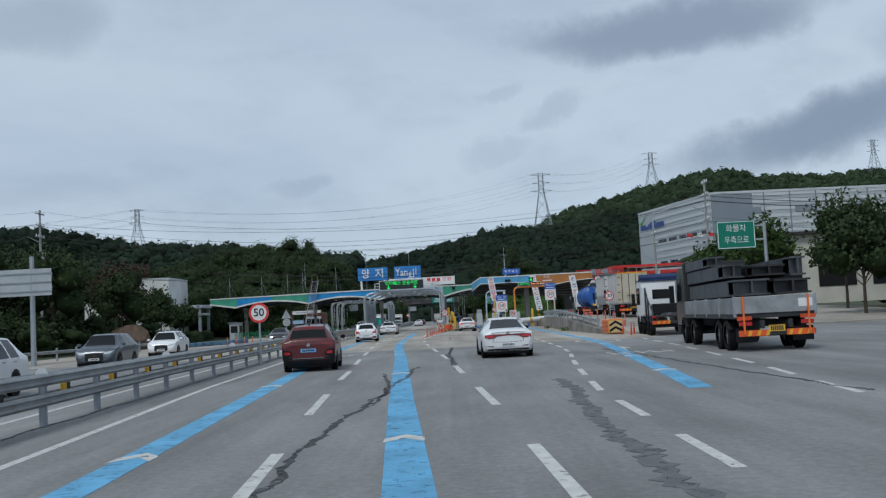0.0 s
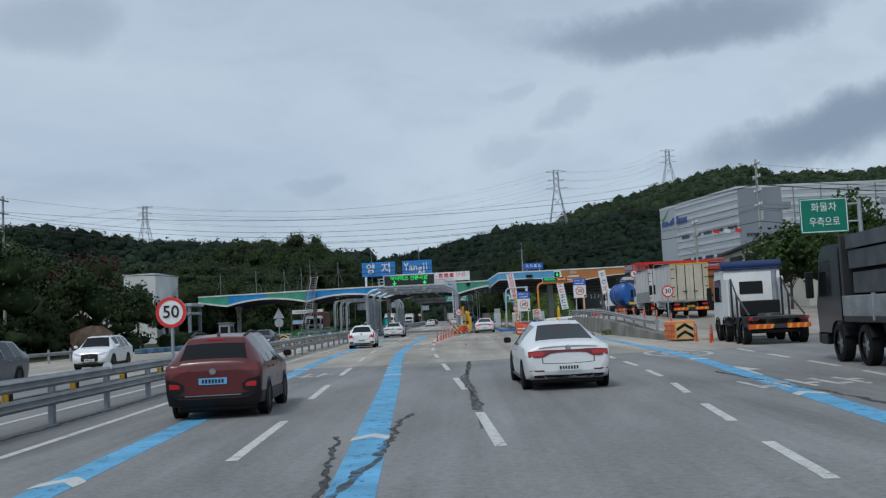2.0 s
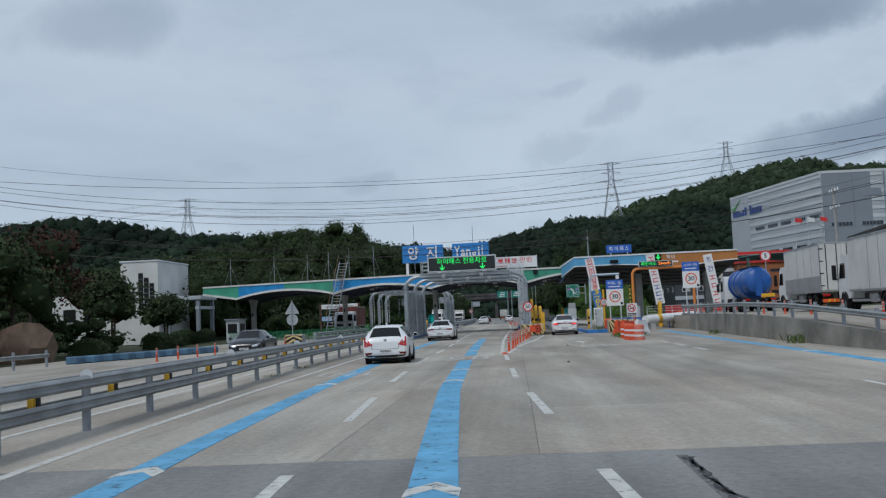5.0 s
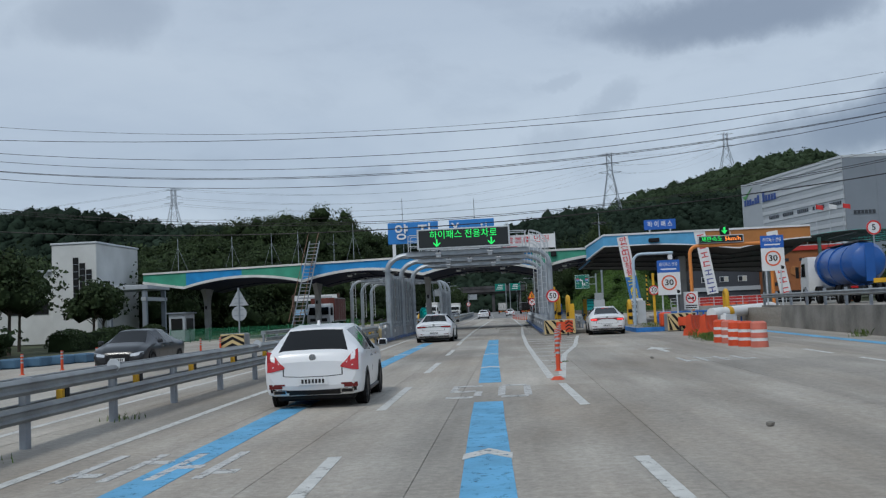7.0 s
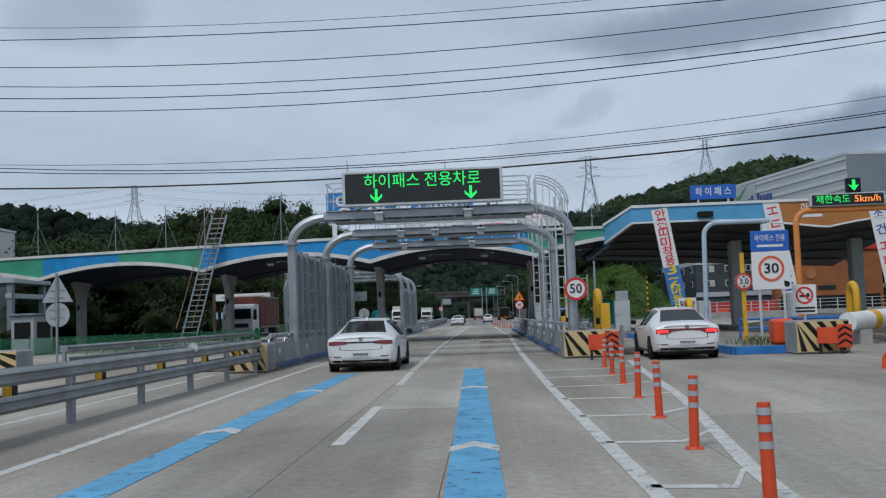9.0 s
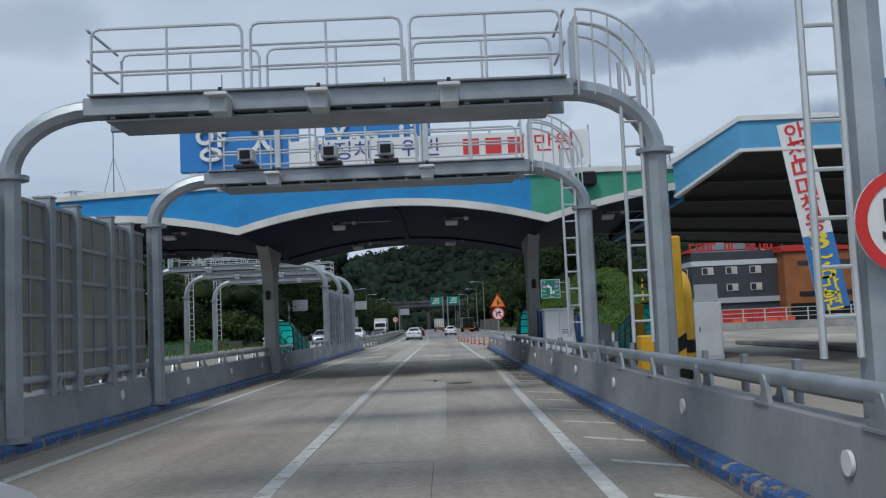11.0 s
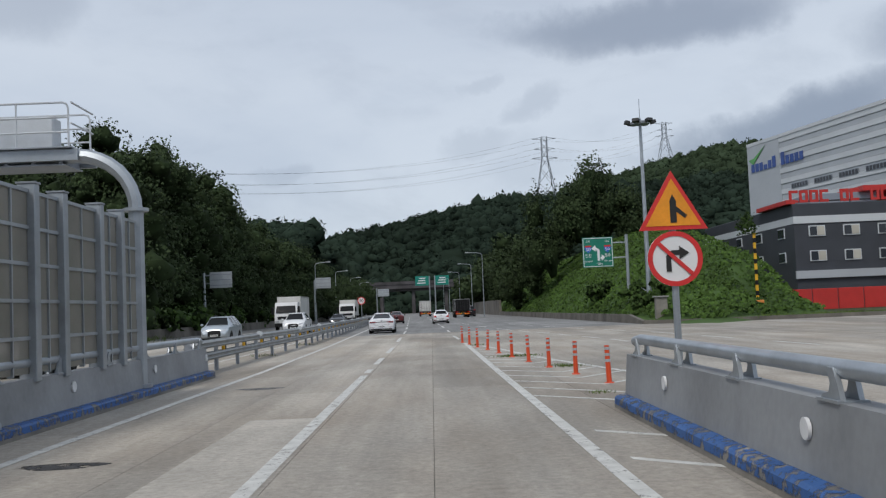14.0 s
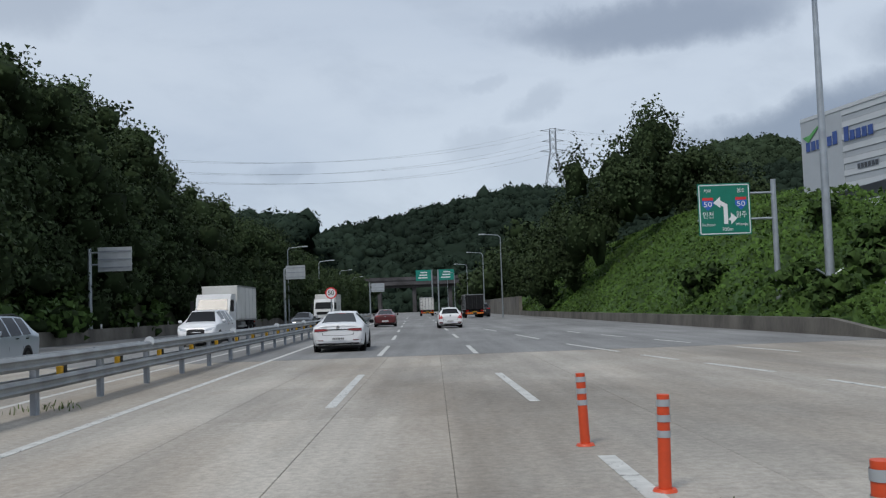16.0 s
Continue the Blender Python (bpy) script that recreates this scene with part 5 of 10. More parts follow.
def ridge(name, crest, y0, depth, label, bump=7.0, tops=3000, crown=4.5, m=FAR_WOOD):
    """A far forested ridge: crest of (x, z), rising from y0 over depth metres, with a treetop relief."""
    xs2 = np.arange(crest[0][0], crest[-1][0], 5.5)
    ts = np.concatenate([np.linspace(0, 1, 60), np.linspace(1.03, 1.35, 6)])
    X, T = np.meshgrid(xs2, ts)
    H = np.interp(X, [p[0] for p in crest], [p[1] for p in crest])
    up = np.where(T <= 1, np.sin(np.clip(T, 0, 1) * math.pi / 2) ** 1.15, 1 - (T - 1) * 0.9)
    Y = y0 + depth * T + rng.normal(size=X.shape) * 1.2
    fold = 1 + 0.10 * np.sin(X * 0.021 + 2 * np.sin(T * 3)) * np.sin(T * math.pi)
    Z = (H - bump * 0.5) * up * fold + bump * rng.random(X.shape) ** 1.5 * np.clip(T * 6, 0, 1)
    v = np.stack([X + rng.normal(size=X.shape) * 1.2, Y, Z - 1 - 0.8 * crown], -1).reshape(-1, 3)
    nx, ny = X.shape[1], X.shape[0]
    i = (np.arange(ny - 1)[:, None] * nx + np.arange(nx - 1)[None]).ravel()
    q = np.stack([i, i + 1, i + nx + 1, i + nx], 1)
    ob = mesh_thing(name, np_mesh(name, v, q, m), label, "hill", "structure")
    # uneven tree tops all over the slope that faces the road: large crowns, small ones and gaps
    tx, tt = rng.uniform(crest[0][0], crest[-1][0], tops), rng.random(tops) ** 0.8
    th = np.interp(tx, [p[0] for p in crest], [p[1] for p in crest])
    tz = (th - bump * 0.5) * np.sin(tt * math.pi / 2) ** 1.15 * (1 + 0.10 * np.sin(tx * 0.021 + 2 * np.sin(tt * 3)) * np.sin(tt * math.pi))
    stand = np.sin(tx * 0.045 + 3 * np.sin(tt * 4.0)) * np.sin(tt * 9 + tx * 0.02)
    heads = []
    for x, t, z, st in zip(tx, tt, tz, stand):
        r = crown * float(np.clip(np.exp(rng.normal() * 0.38), 0.4, 1.9)) * (1 + 0.25 * st)
        o = np.array([x, y0 + depth * t, z - 1.2 * crown + bump * rng.random() * 0.6 + 0.25 * r])
        hv, hf = ico(o, (r * rng.uniform(0.8, 1.3), r, r * rng.uniform(0.6, 1.15)), 1, 0.3)
        heads.append((hv + rng.normal(size=hv.shape) * 0.1 * r, hf))
        # ragged leaf sprays standing out of the crown
        k = 56
        d = rng.normal(size=(k, 3))
        d /= np.linalg.norm(d, axis=1)[:, None]
        c = o + d * r * rng.uniform(0.8, 1.15, (k, 1))
        heads.append(((c[:, None] + rng.normal(size=(k, 3, 3)) * 0.14 * r).reshape(-1, 3), np.arange(3 * k).reshape(k, 3)))
    c = new("tree_tops", np_mesh("tree_tops", *merged(heads), m, True))
    c.parent = ob
    tagged(c, kind="stuff")
    return tagged(ob, kind="structure")


ridge("far_ridge", [(-260, 43), (-140, 45), (-85, 42), (-44, 50), (-17, 55), (15, 61), (37, 64), (70, 67), (120, 72), (180, 80), (260, 80), (420, 70)], 590, 170, "forested ridge beyond the bridge", 3, 7500, 2.5)
ridge("far_mountain", [(40, 66), (100, 102), (144, 122), (187, 136), (233, 146), (272, 151), (315, 153), (370, 150), (428, 152), (498, 156), (560, 156), (700, 170), (900, 160)], 800, 400, "high forested mountain behind the warehouse", 4, 7000, 4.0, FAR_WOOD_HAZY)
ridge("far_ridge", [(-700, 57), (-420, 69), (-330, 73), (-285, 75), (-262, 71), (-230, 65), (-150, 57), (-60, 46)], 560, 90, "dark forested ridge behind the toll plaza", 3, 3500, 3.0)

# ---------------------------------------------------------------- gantries
def bend(x0, x1, y, z0, zc, zt, r):
    """Portal line: up a column, round two bends, across."""
    pts = [(x0, y, z0), (x0, y, zc)]
    for i in range(1, 9):
        a = math.pi / 2 * i / 8
        pts.append((x0 + r * (1 - math.cos(a)), y, zc + (zt - zc) * math.sin(a)))
    for i in range(8, -1, -1):
        a = math.pi / 2 * i / 8
        pts.append((x1 - r * (1 - math.cos(a)), y, zc + (zt - zc) * math.sin(a)))
    pts.append((x1, y, z0))
    return pts


def railing(g, x0, x1, y, z, h=0.95, n=3, material=PALE_STEEL):
    """Guard rail made of round-cornered hoop panels."""
    w = (x1 - x0) / n
    for i in range(n):
        a, b, r = x0 + i * w + 0.06, x0 + (i + 1) * w - 0.06, 0.12
        pts = [(a, y, z), (a, y, z + h - r), (a + 0.04, y, z + h - 0.03), (a + r, y, z + h), (b - r, y, z + h), (b - 0.04, y, z + h - 0.03), (b, y, z + h - r), (b, y, z)]
        part("hoop_rail", Shape().tube(pts, 0.024, 6), material, g)
        for k in (0.33, 0.66):
            part("handrail", Shape().tube([(a, y, z + h * k), (b, y, z + h * k)], 0.02, 6), material, g)
        part("baluster", Shape().tube([((a + b) / 2, y, z), ((a + b) / 2, y, z + h)], 0.02, 6), material, g)


def caged_ladder(g, x, y, z0, z1, side, reach=1.0):
    """Ladder standing on the inner side of a column, with an arched guard from the walkway down to it."""
    xs_ = (x - side * 0.47, x - side * 0.2)
    for xx in xs_:
        part("ladder_rail", Shape().tube([(xx, y - 0.1, z0), (xx, y - 0.1, z1 + 0.35)], 0.028, 6), PALE_STEEL, g)
    rung = Shape().tube([(xs_[0], -0.1, 0), (xs_[1], -0.1, 0)], 0.017, 6).mesh("rung", PALE_STEEL)
    for i in range(int((z1 - z0) / 0.36)):
        part("rung", rung, PALE_STEEL, g, at=pose(0, y, z0 + 0.3 + 0.36 * i))
    cx, cz = x - side * 1.1, z1 + 0.1
    for k in (1.0, 0.8):
        for d in (-0.35, 0.3):
            pts = [(cx + side * k * 1.08 * math.sin(a), y + d, cz + k * reach * math.cos(a)) for a in np.linspace(0, 1.57, 12)]
            part("guard_arc", Shape().tube(pts, 0.022, 6), PALE_STEEL, g)
    for a in np.linspace(0.0, 1.3, 7):
        xx, zz = cx + side * 1.08 * math.sin(a), cz + reach * math.cos(a)
        part("guard_bar", Shape().tube([(xx, y - 0.35, cz - 0.25 - 0.5 * max(0, a - 0.6)), (xx, y - 0.35, zz)], 0.014, 6), PALE_STEEL, g)
    part("gate_panel", Shape().box((cx - 0.03, y - 0.36, cz - 0.05), (cx + 0.03, y + 0.3, cz + 0.9), 0.01), PALE_STEEL, g)


def camera_box(g, x, y, z):
    c = part("camera", Shape().box((x - 0.13, y - 0.16, z - 0.34), (x + 0.13, y + 0.2, z - 0.08), 0.02), PALE_STEEL, g, "white enforcement camera box")
    part("lens_hood", Shape().box((x - 0.16, y - 0.3, z - 0.12), (x + 0.16, y + 0.1, z - 0.07), 0.01), WHITE_PAINT, c)
    part("bracket", Shape().tube([(x, y, z - 0.1), (x, y, z + 0.06)], 0.03, 6), DARK, c)


def gantry(y, x0, x1, zt, label, ladder=0, cams=(), r=1.25, zc=4.0, bays=3):
    g = thing("gantry", label, "gantry", kind="structure")
    part("portal_pipe", Shape().tube(bend(x0, x1, y, zc, zc + 0.02, zt, r), 0.155, 8), GALV, g, "thick eight-sided grey steel arch")
    for x in (x0, x1):
        part("flange", Shape().cyl((x, y, zc - 0.035), (x, y, zc + 0.035), 0.27, n=12), GALV, g)
        part("base_plate", Shape().cyl((x, y, 0.2), (x, y, 0.28), 0.27, n=12), GALV_DULL, g)
        part("column", Shape().cyl((x, y, 0.2), (x, y, zc - 0.035), 0.175, 0.165, n=8), GALV, g, "eight-sided steel column")
    # walkway: two channels, cross joists and a perforated floor between them
    for yy in (y - 0.16, y + 1.0):
        part("deck_beam", Shape().box((x0 + r - 0.1, yy - 0.04, zt - 0.12), (x1 - r + 0.1, yy + 0.04, zt + 0.14), 0.01), GALV, g)
    part("deck_tray", Shape().box((x0 + r + 0.2, y - 0.1, zt - 0.2), (x1 - r - 0.2, y + 0.94, zt - 0.17)), GALV_DULL, g)
    part("deck_grating", Shape().box((x0 + r, y - 0.3, zt + 0.145), (x1 - r, y + 1.1, zt + 0.17)), GALV_DULL, g)
    n = 12
    for i in range(n):
        xx = x0 + r + 0.3 + (x1 - x0 - 2 * r - 0.6) * i / (n - 1)
        part("deck_joist", Shape().box((xx - 0.04, y - 0.11, zt - 0.165), (xx + 0.04, y + 0.95, zt + 0.1)), GALV_DULL, g)
    for yy in (y - 0.27, y + 1.05):
        railing(g, x0 + r, x1 - r, yy, zt + 0.17, n=bays)
    for x in (x0 + r, x1 - r):
        for k in (0.5, 0.95):
            part("end_rail", Shape().tube([(x, y - 0.27, zt + 0.17 + k), (x, y + 1.05, zt + 0.17 + k)], 0.022, 6), PALE_STEEL, g)
    for x in cams:
        camera_box(g, x, y - 0.42, zt + 0.1)
    if ladder:
        caged_ladder(g, x1 if ladder > 0 else x0, y, 1.25, zt, ladder)
    return g


gantry(117.4, -9.83, -0.35, 4.98, "arched steel gantry carrying a large LED board", 1, cams=(-6.75, -3.75), zc=4.1)
gantry(124.2, -9.78, -0.4, 4.95, "arched steel gantry with a railed walkway and cameras", 1, cams=(-6.6, -3.35, -5.2))
gantry(131.0, -9.72, -0.45, 4.94, "arched steel gantry with a railed walkway and toll cameras", 1, cams=(-7.04, -3.79))
for x in (-7.62, -5.85, -4.65):
    g = thing("toll_camera", "grey boxed toll camera on a dark shelf of the walkway", "camera", pose(x, 130.72, 5.12), "walkway cameras")
    part("shelf", Shape().box((-0.26, -0.2, 0.0), (0.26, 0.2, 0.06), 0.01), DARK, g)
    part("camera_body", Shape().box((-0.17, -0.24, 0.12), (0.17, 0.18, 0.4), 0.03), SIGN_BACK, g)
    part("lens_panel", Shape().box((-0.11, -0.255, 0.17), (0.11, -0.241, 0.35)), BLACK, g)
    part("foot", Shape().box((-0.06, -0.06, 0.06), (0.06, 0.06, 0.12)), DARK, g)
for x in (-6.96, -3.8):
    g = thing("toll_antenna", "slim steel antenna post with a crossbar on the walkway", "antenna", pose(x, 130.7, 5.1), "walkway antennas")
    part("post", Shape().box((-0.06, -0.04, 0), (0.06, 0.04, 0.85), 0.01), PALE_STEEL, g)
    part("crossbar", Shape().tube([(-0.22, 0, 0.87), (0.22, 0, 0.87)], 0.014, 6), PALE_STEEL, g)
for y in (163.0, 170.3, 177.6):
    gantry(y, -19.5, -9.98, 5.22, "arched white steel gantry over the opposite carriageway", -1, cams=(-13.5, -16.2))
single("gantry_cabinet", Shape().box((-13.1, 177.8, 5.40), (-11.8, 178.3, 6.15), 0.03), PALE_STEEL, "small pale steel cabinet on a gantry walkway", "cabinet")


def screen_wall(y0, y1, x, z0, z1, label, bays):
    """Smoked panels between flat steel posts; bays: the stretches between gantry columns."""
    w = thing("screen_wall", label, "screen wall", kind="structure")
    L = (y1 - y0) / bays
    cuts = [y0 + L * i + L * t for i in range(bays) for t in (0, 0.235, 0.40, 0.65, 0.82)] + [y1]
    for i, y in enumerate(cuts):
        if i % 5:
            part("post", Shape().box((x - 0.14, y - 0.1, z0 - 0.1), (x + 0.14, y + 0.1, z1 + 0.12), 0.012), GALV, w)
            part("post_cap", Shape().box((x - 0.155, y - 0.115, z1 + 0.12), (x + 0.155, y + 0.115, z1 + 0.15)), GALV_DULL, w)
    for i in range(len(cuts) - 1):
        a, b = cuts[i] + (0.105 if i % 5 else 0.19), cuts[i + 1] - (0.105 if (i + 1) % 5 else 0.19)
        for k in range(5):
            za, zb = z0 + (z1 - z0) * k / 5, z0 + (z1 - z0) * (k + 1) / 5
            part("panel", Shape().box((x - 0.02, a, za + 0.03), (x + 0.02, b, zb - 0.03)), PANEL_CLEAR, w)
            part("panel_frame", Shape().box((x - 0.05, a, zb - 0.028), (x + 0.05, b, zb + 0.028)), GALV, w)
        y = a + (b - a) * 0.55
        part("mullion", Shape().box((x - 0.04, y - 0.02, z0), (x + 0.052, y + 0.02, z1)), GALV, w)
    return w


screen_wall(117.4, 131.0, -9.93, 0.85, 3.8, "grey steel screen wall with smoked panels between gantry columns", 2)
screen_wall(163.0, 177.6, -9.98, 0.85, 3.72, "pale steel screen wall with smoked panels behind the gate", 2)

# LED board on the first gantry
v = thing("led_board", "large black LED board with green lane arrows in a steel frame", "sign", pose(-5.25, 116.7, 5.22))
part("board", Shape().box((-2.7, 0.0, 0.0), (2.7, 0.35, 1.18), 0.02), PALE_STEEL, v)
part("screen", Shape().box((-2.6, -0.012, 0.09), (2.6, -0.001, 1.1)), LED_BOARD, v)
for word, wx in (("하이패스", -1.02), ("전용차로", 1.02)):
    lettering(word, 0.53, LED_GREEN, v, pose(wx, -0.02, 0.79), width=1.86)
for x in (-1.55, 1.62):
    a = Shape().prism([(x - 0.045, 0.56), (x + 0.045, 0.56), (x + 0.045, 0.25), (x + 0.2, 0.4), (x + 0.2, 0.3), (x, 0.11), (x - 0.2, 0.3), (x - 0.2, 0.4), (x - 0.045, 0.25)], "y", -0.022, -0.013)
    part("arrow", a, LED_GREEN, v, "lit green down arrow")
for x in (-2.2, 2.2):
    part("bracket", Shape().box((x - 0.06, 0.36, -0.03), (x + 0.06, 0.46, 1.1)), GALV_DULL, v)
    part("foot", Shape().box((x - 0.06, 0.02, -0.07), (x + 0.06, 0.6, -0.001)), GALV_DULL, v)

# station name boards on the roof
for x, w, letters in ((-11.05, 4.5, (("양", -1.05, 1.15), ("지", 1.05, 1.15))), (-5.8, 4.0, (("Y", -1.45, 0.7), ("a", -0.82, 0.5), ("n", -0.22, 0.5), ("g", 0.4, 0.52), ("j", 0.92, 0.28), ("i", 1.3, 0.14)))):
    b = thing("name_board", "blue station name board with white raised letters on the roof", "sign", pose(x, 146.5, 6.2), "station name boards")
    part("panel", Shape().box((-w / 2, 0, 1.55), (w / 2, 0.3, 3.45), 0.03), NAME_BLUE, b)
    for ch, lx, lw in letters:
        lettering(ch, 1.5, WHITE_SIGN, b, pose(lx, -0.08, 2.5 + {"Y": 0.08, "g": -0.2, "j": 0.0, "i": 0.1}.get(ch, 0.0)), "letter", 0.06, lw, 0.02)
    for xx in (-w / 2 + 0.5, w / 2 - 0.5):
        part("post", Shape().box((xx - 0.14, 0.05, -0.06), (xx + 0.14, 0.25, 1.55)), WHITE_PAINT, b)
# white cloth banner on the front parapet
b = thing("roof_banner", "white cloth banner with navy and red writing on the roof edge", "banner", pose(-3.5, 140.3, 6.2))
part("cloth", Shape().box((-4.7, 0, 0.22), (4.7, 0.03, 1.35)), WHITE_SIGN, b)
lettering("지정차로 위반", 0.62, TEXT_BLUE, b, pose(-1.95, -0.012, 0.95), width=4.0)
lettering("만원", 0.62, TEXT_RED, b, pose(3.6, -0.012, 0.95), width=1.2)
for k in range(3):
    part("unread_text", Shape().box((0.75 + 0.7 * k, -0.012, 0.68), (1.25 + 0.7 * k, -0.001, 1.2)), TEXT_RED, b)
part("small_text", Shape().box((-1.5, -0.012, 0.36), (-0.7, -0.001, 0.48)), TEXT_BLACK, b)
part("small_text", Shape().box((0.3, -0.012, 0.36), (1.6, -0.001, 0.48)), TEXT_RED, b)
for x in (-4.7, -1.5, 1.6, 4.7):
    part("post", Shape().tube([(x, 0.1, -0.05), (x, 0.1, 1.5)], 0.035, 8), PALE_STEEL, b)
single("loudspeaker", Shape().box((0.75, 139.2, 5.62), (1.2, 139.58, 6.05), 0.05), BLACK, "black box loudspeaker on the green fascia", "loudspeaker")
single("signal_horn", Shape().cyl((-2.05, 139.85, 6.4), (-2.05, 139.62, 6.4), 0.17, n=20), DARK, "round dark horn on the canopy edge", "horn")
for x, y, h in ((-12.2, 149, 6.0), (-5.6, 149, 5.6), (-17, 150, 4), (-24, 147, 3.2), (-28.5, 150, 3.4), (-33, 148, 3.2), (-22, 149, 3.5)):
    a = thing("roof_mast", "thin steel lightning mast on the canopy roof", "mast", pose(x, y, 6.15), "roof masts")
    part("pole", Shape().tube([(0, 0, 0), (0, 0, h)], 0.03, 6), GALV_DULL, a)
    if h < 4.1:
        for d in (-0.9, 0.9):
            part("stay", Shape().tube([(0, 0, h * 0.75), (d, 0.3, 0)], 0.012, 5), GALV_DULL, a)
# steep roof stair
st = thing("roof_ladder", "steep twin-railed rusty ladder leaning up to the canopy roof", "ladder")
for x in (-20.8, -19.95):
    part("stringer", Shape().sweep([(x, 139.2, 0.0), (x + 1.3, 142.1, 7.9)], [(-0.04, 0), (0.04, 0), (0.04, 0.16), (-0.04, 0.16)]), GALV_DULL, st)
    part("handrail", Shape().tube([(x, 138.9, 1.3), (x + 1.3, 141.8, 8.7)], 0.03, 6), mat("rusty_rail", (0.22, 0.13, 0.09), 0.7, 0.2), st)
for i in range(24):
    t = (i + 0.5) / 24
    part("tread", Shape().box((-20.8 + 1.3 * t, 139.2 + 2.9 * t, 0.55 + 7.4 * t), (-19.95 + 1.3 * t, 139.42 + 2.9 * t, 0.6 + 7.4 * t)), GALV_DULL, st)

# ---------------------------------------------------------------- round and panel signs
def round_sign(name, x, y, zc, r, text, label, post=True, ring_m=RED, size=None, turn=0, base=0.0, plate=None, parent=None, group=""):
    s = thing(name, label, "road sign", pose(x, y, base, 0, 0, turn), group)
    zc = zc - base
    if post:
        part("post", Shape().cyl((0, 0.08, 0), (0, 0.08, zc + r * 0.9), 0.045, n=10), GALV, s)
    face = part("plate", Shape().disc((0, zc), r, 0.0, 0.025), WHITE_SIGN, s, "white round plate")
    part("rim", Shape().ring((0, zc), r * 0.78, r, -0.008, 0.0), ring_m, face, "red rim")
    if text:
        lettering(text, size or r * 1.12, TEXT_BLACK, face, pose(0, -0.012, zc), width=r * (1.05 if len(text) > 1 else 0.5), bold=0.012 * r, name="figure")
    return s


round_sign("speed_sign", -7.5, 41.7, 2.2, 0.42, "50", "round white 50 speed sign with red rim on a median post")
round_sign("speed_sign", -0.25, 117.05, 2.2, 0.38, "50", "round white 50 speed sign with red rim on gate column", post=False)
single("sign_bracket", Shape().box((-0.4, 117.08, 2.1), (-0.1, 117.24, 2.3)), DARK, "dark steel sign bracket on a gantry column", "bracket")
round_sign("speed_sign", 12.1, 71.2, 2.55, 0.34, "30", "round white 30 speed sign with red rim beside lorry lane", base=0.35)
round_sign("speed_sign", -11.3, 262, 2.8, 0.42, "50", "round white 50 speed sign seen over the median rail")
round_sign("speed_sign", 18.4, 118, 5.3, 0.42, "5", "round white 5 speed sign with red rim over lorry lane", base=0.9)
# height limit
s = round_sign("height_sign", 5.82, 119, 2.28, 0.30, "3.0", "round white height limit sign with red rim on yellow post", post=False, size=0.3)
part("post", Shape().box((-0.07, 0.06, 0.0), (0.07, 0.16, 3.3), 0.01), YELLOW, s, "yellow post")
for sg in (1, -1):
    part("arrow", Shape().prism([(-0.06, 2.28 + sg * 0.2), (0.06, 2.28 + sg * 0.2), (0, 2.28 + sg * 0.12)], "y", -0.012, -0.002), TEXT_BLACK, s)
part("yellow_tag", Shape().box((0.3, 0.05, 2.3), (0.62, 0.08, 2.65)), YELLOW, s)


def lane_board(x, y, z, label, base=0.0):
    """White board with a 30 roundel below a blue head."""
    b = thing("lane_board", label, "road sign", pose(x, y, base), "lane boards")
    for px in (-0.42, 0.42):
        part("post", Shape().cyl((px, 0.07, 0), (px, 0.07, z + 0.9), 0.05, n=10), PALE_STEEL, b)
    p = part("panel", Shape().box((-0.66, 0, z - 0.72), (0.66, 0.04, z + 0.6), 0.01), WHITE_SIGN, b, "white panel")
    h = part("head", Shape().box((-0.66, -0.002, z + 0.61), (0.66, 0.04, z + 1.33), 0.01), BLUE_SIGN, b, "blue head panel")
    lettering("하이패스 전용", 0.26, WHITE_SIGN, h, pose(0, -0.012, z + 1.06), width=1.05)
    part("unread_line", Shape().box((-0.45, -0.012, z + 0.76), (0.45, -0.003, z + 0.84)), WHITE_SIGN, h)
    part("rim", Shape().ring((0, z), 0.36, 0.45, -0.012, -0.001), mat("orange_rim", (0.72, 0.13, 0.05), 0.5), p)
    lettering("30", 0.48, TEXT_BLACK, p, pose(0, -0.012, z), width=0.5, bold=0.008, name="figure")
    part("corner_arrow", Shape().prism([(0.42, z - 0.42), (0.6, z - 0.62), (0.6, z - 0.48), (0.55, z - 0.66), (0.42, z - 0.62)], "y", -0.01, -0.001), TEXT_BLACK, p)
    return b


lane_board(6.68, 118.6, 2.68, "white 30 speed board with a blue head on two posts")
lane_board(12.6, 118.0, 2.9, "white 30 speed board with a blue head by the lorry lane", 0.9)
s = thing("no_lorry_sign", "white square board with a red no-lorry roundel", "road sign", pose(8.05, 119.5, 0))
part("post", Shape().cyl((0, 0.06, 0), (0, 0.06, 2.1), 0.05, n=10), PALE_STEEL, s)
p = part("panel", Shape().box((-0.42, 0, 1.05), (0.42, 0.03, 2.1), 0.01), WHITE_SIGN, s)
part("rim", Shape().ring((0, 1.72), 0.24, 0.31, -0.01, -0.001), RED, p)
part("slash", Shape().prism([(-0.22, 1.9), (-0.17, 1.94), (0.22, 1.54), (0.17, 1.5)], "y", -0.016, -0.011), RED, p)
part("lorry_shape", Shape().prism([(-0.18, 1.66), (0.18, 1.66), (0.18, 1.8), (0.08, 1.8), (0.06, 1.74), (-0.18, 1.74)], "y", -0.01, -0.002), TEXT_BLACK, p)
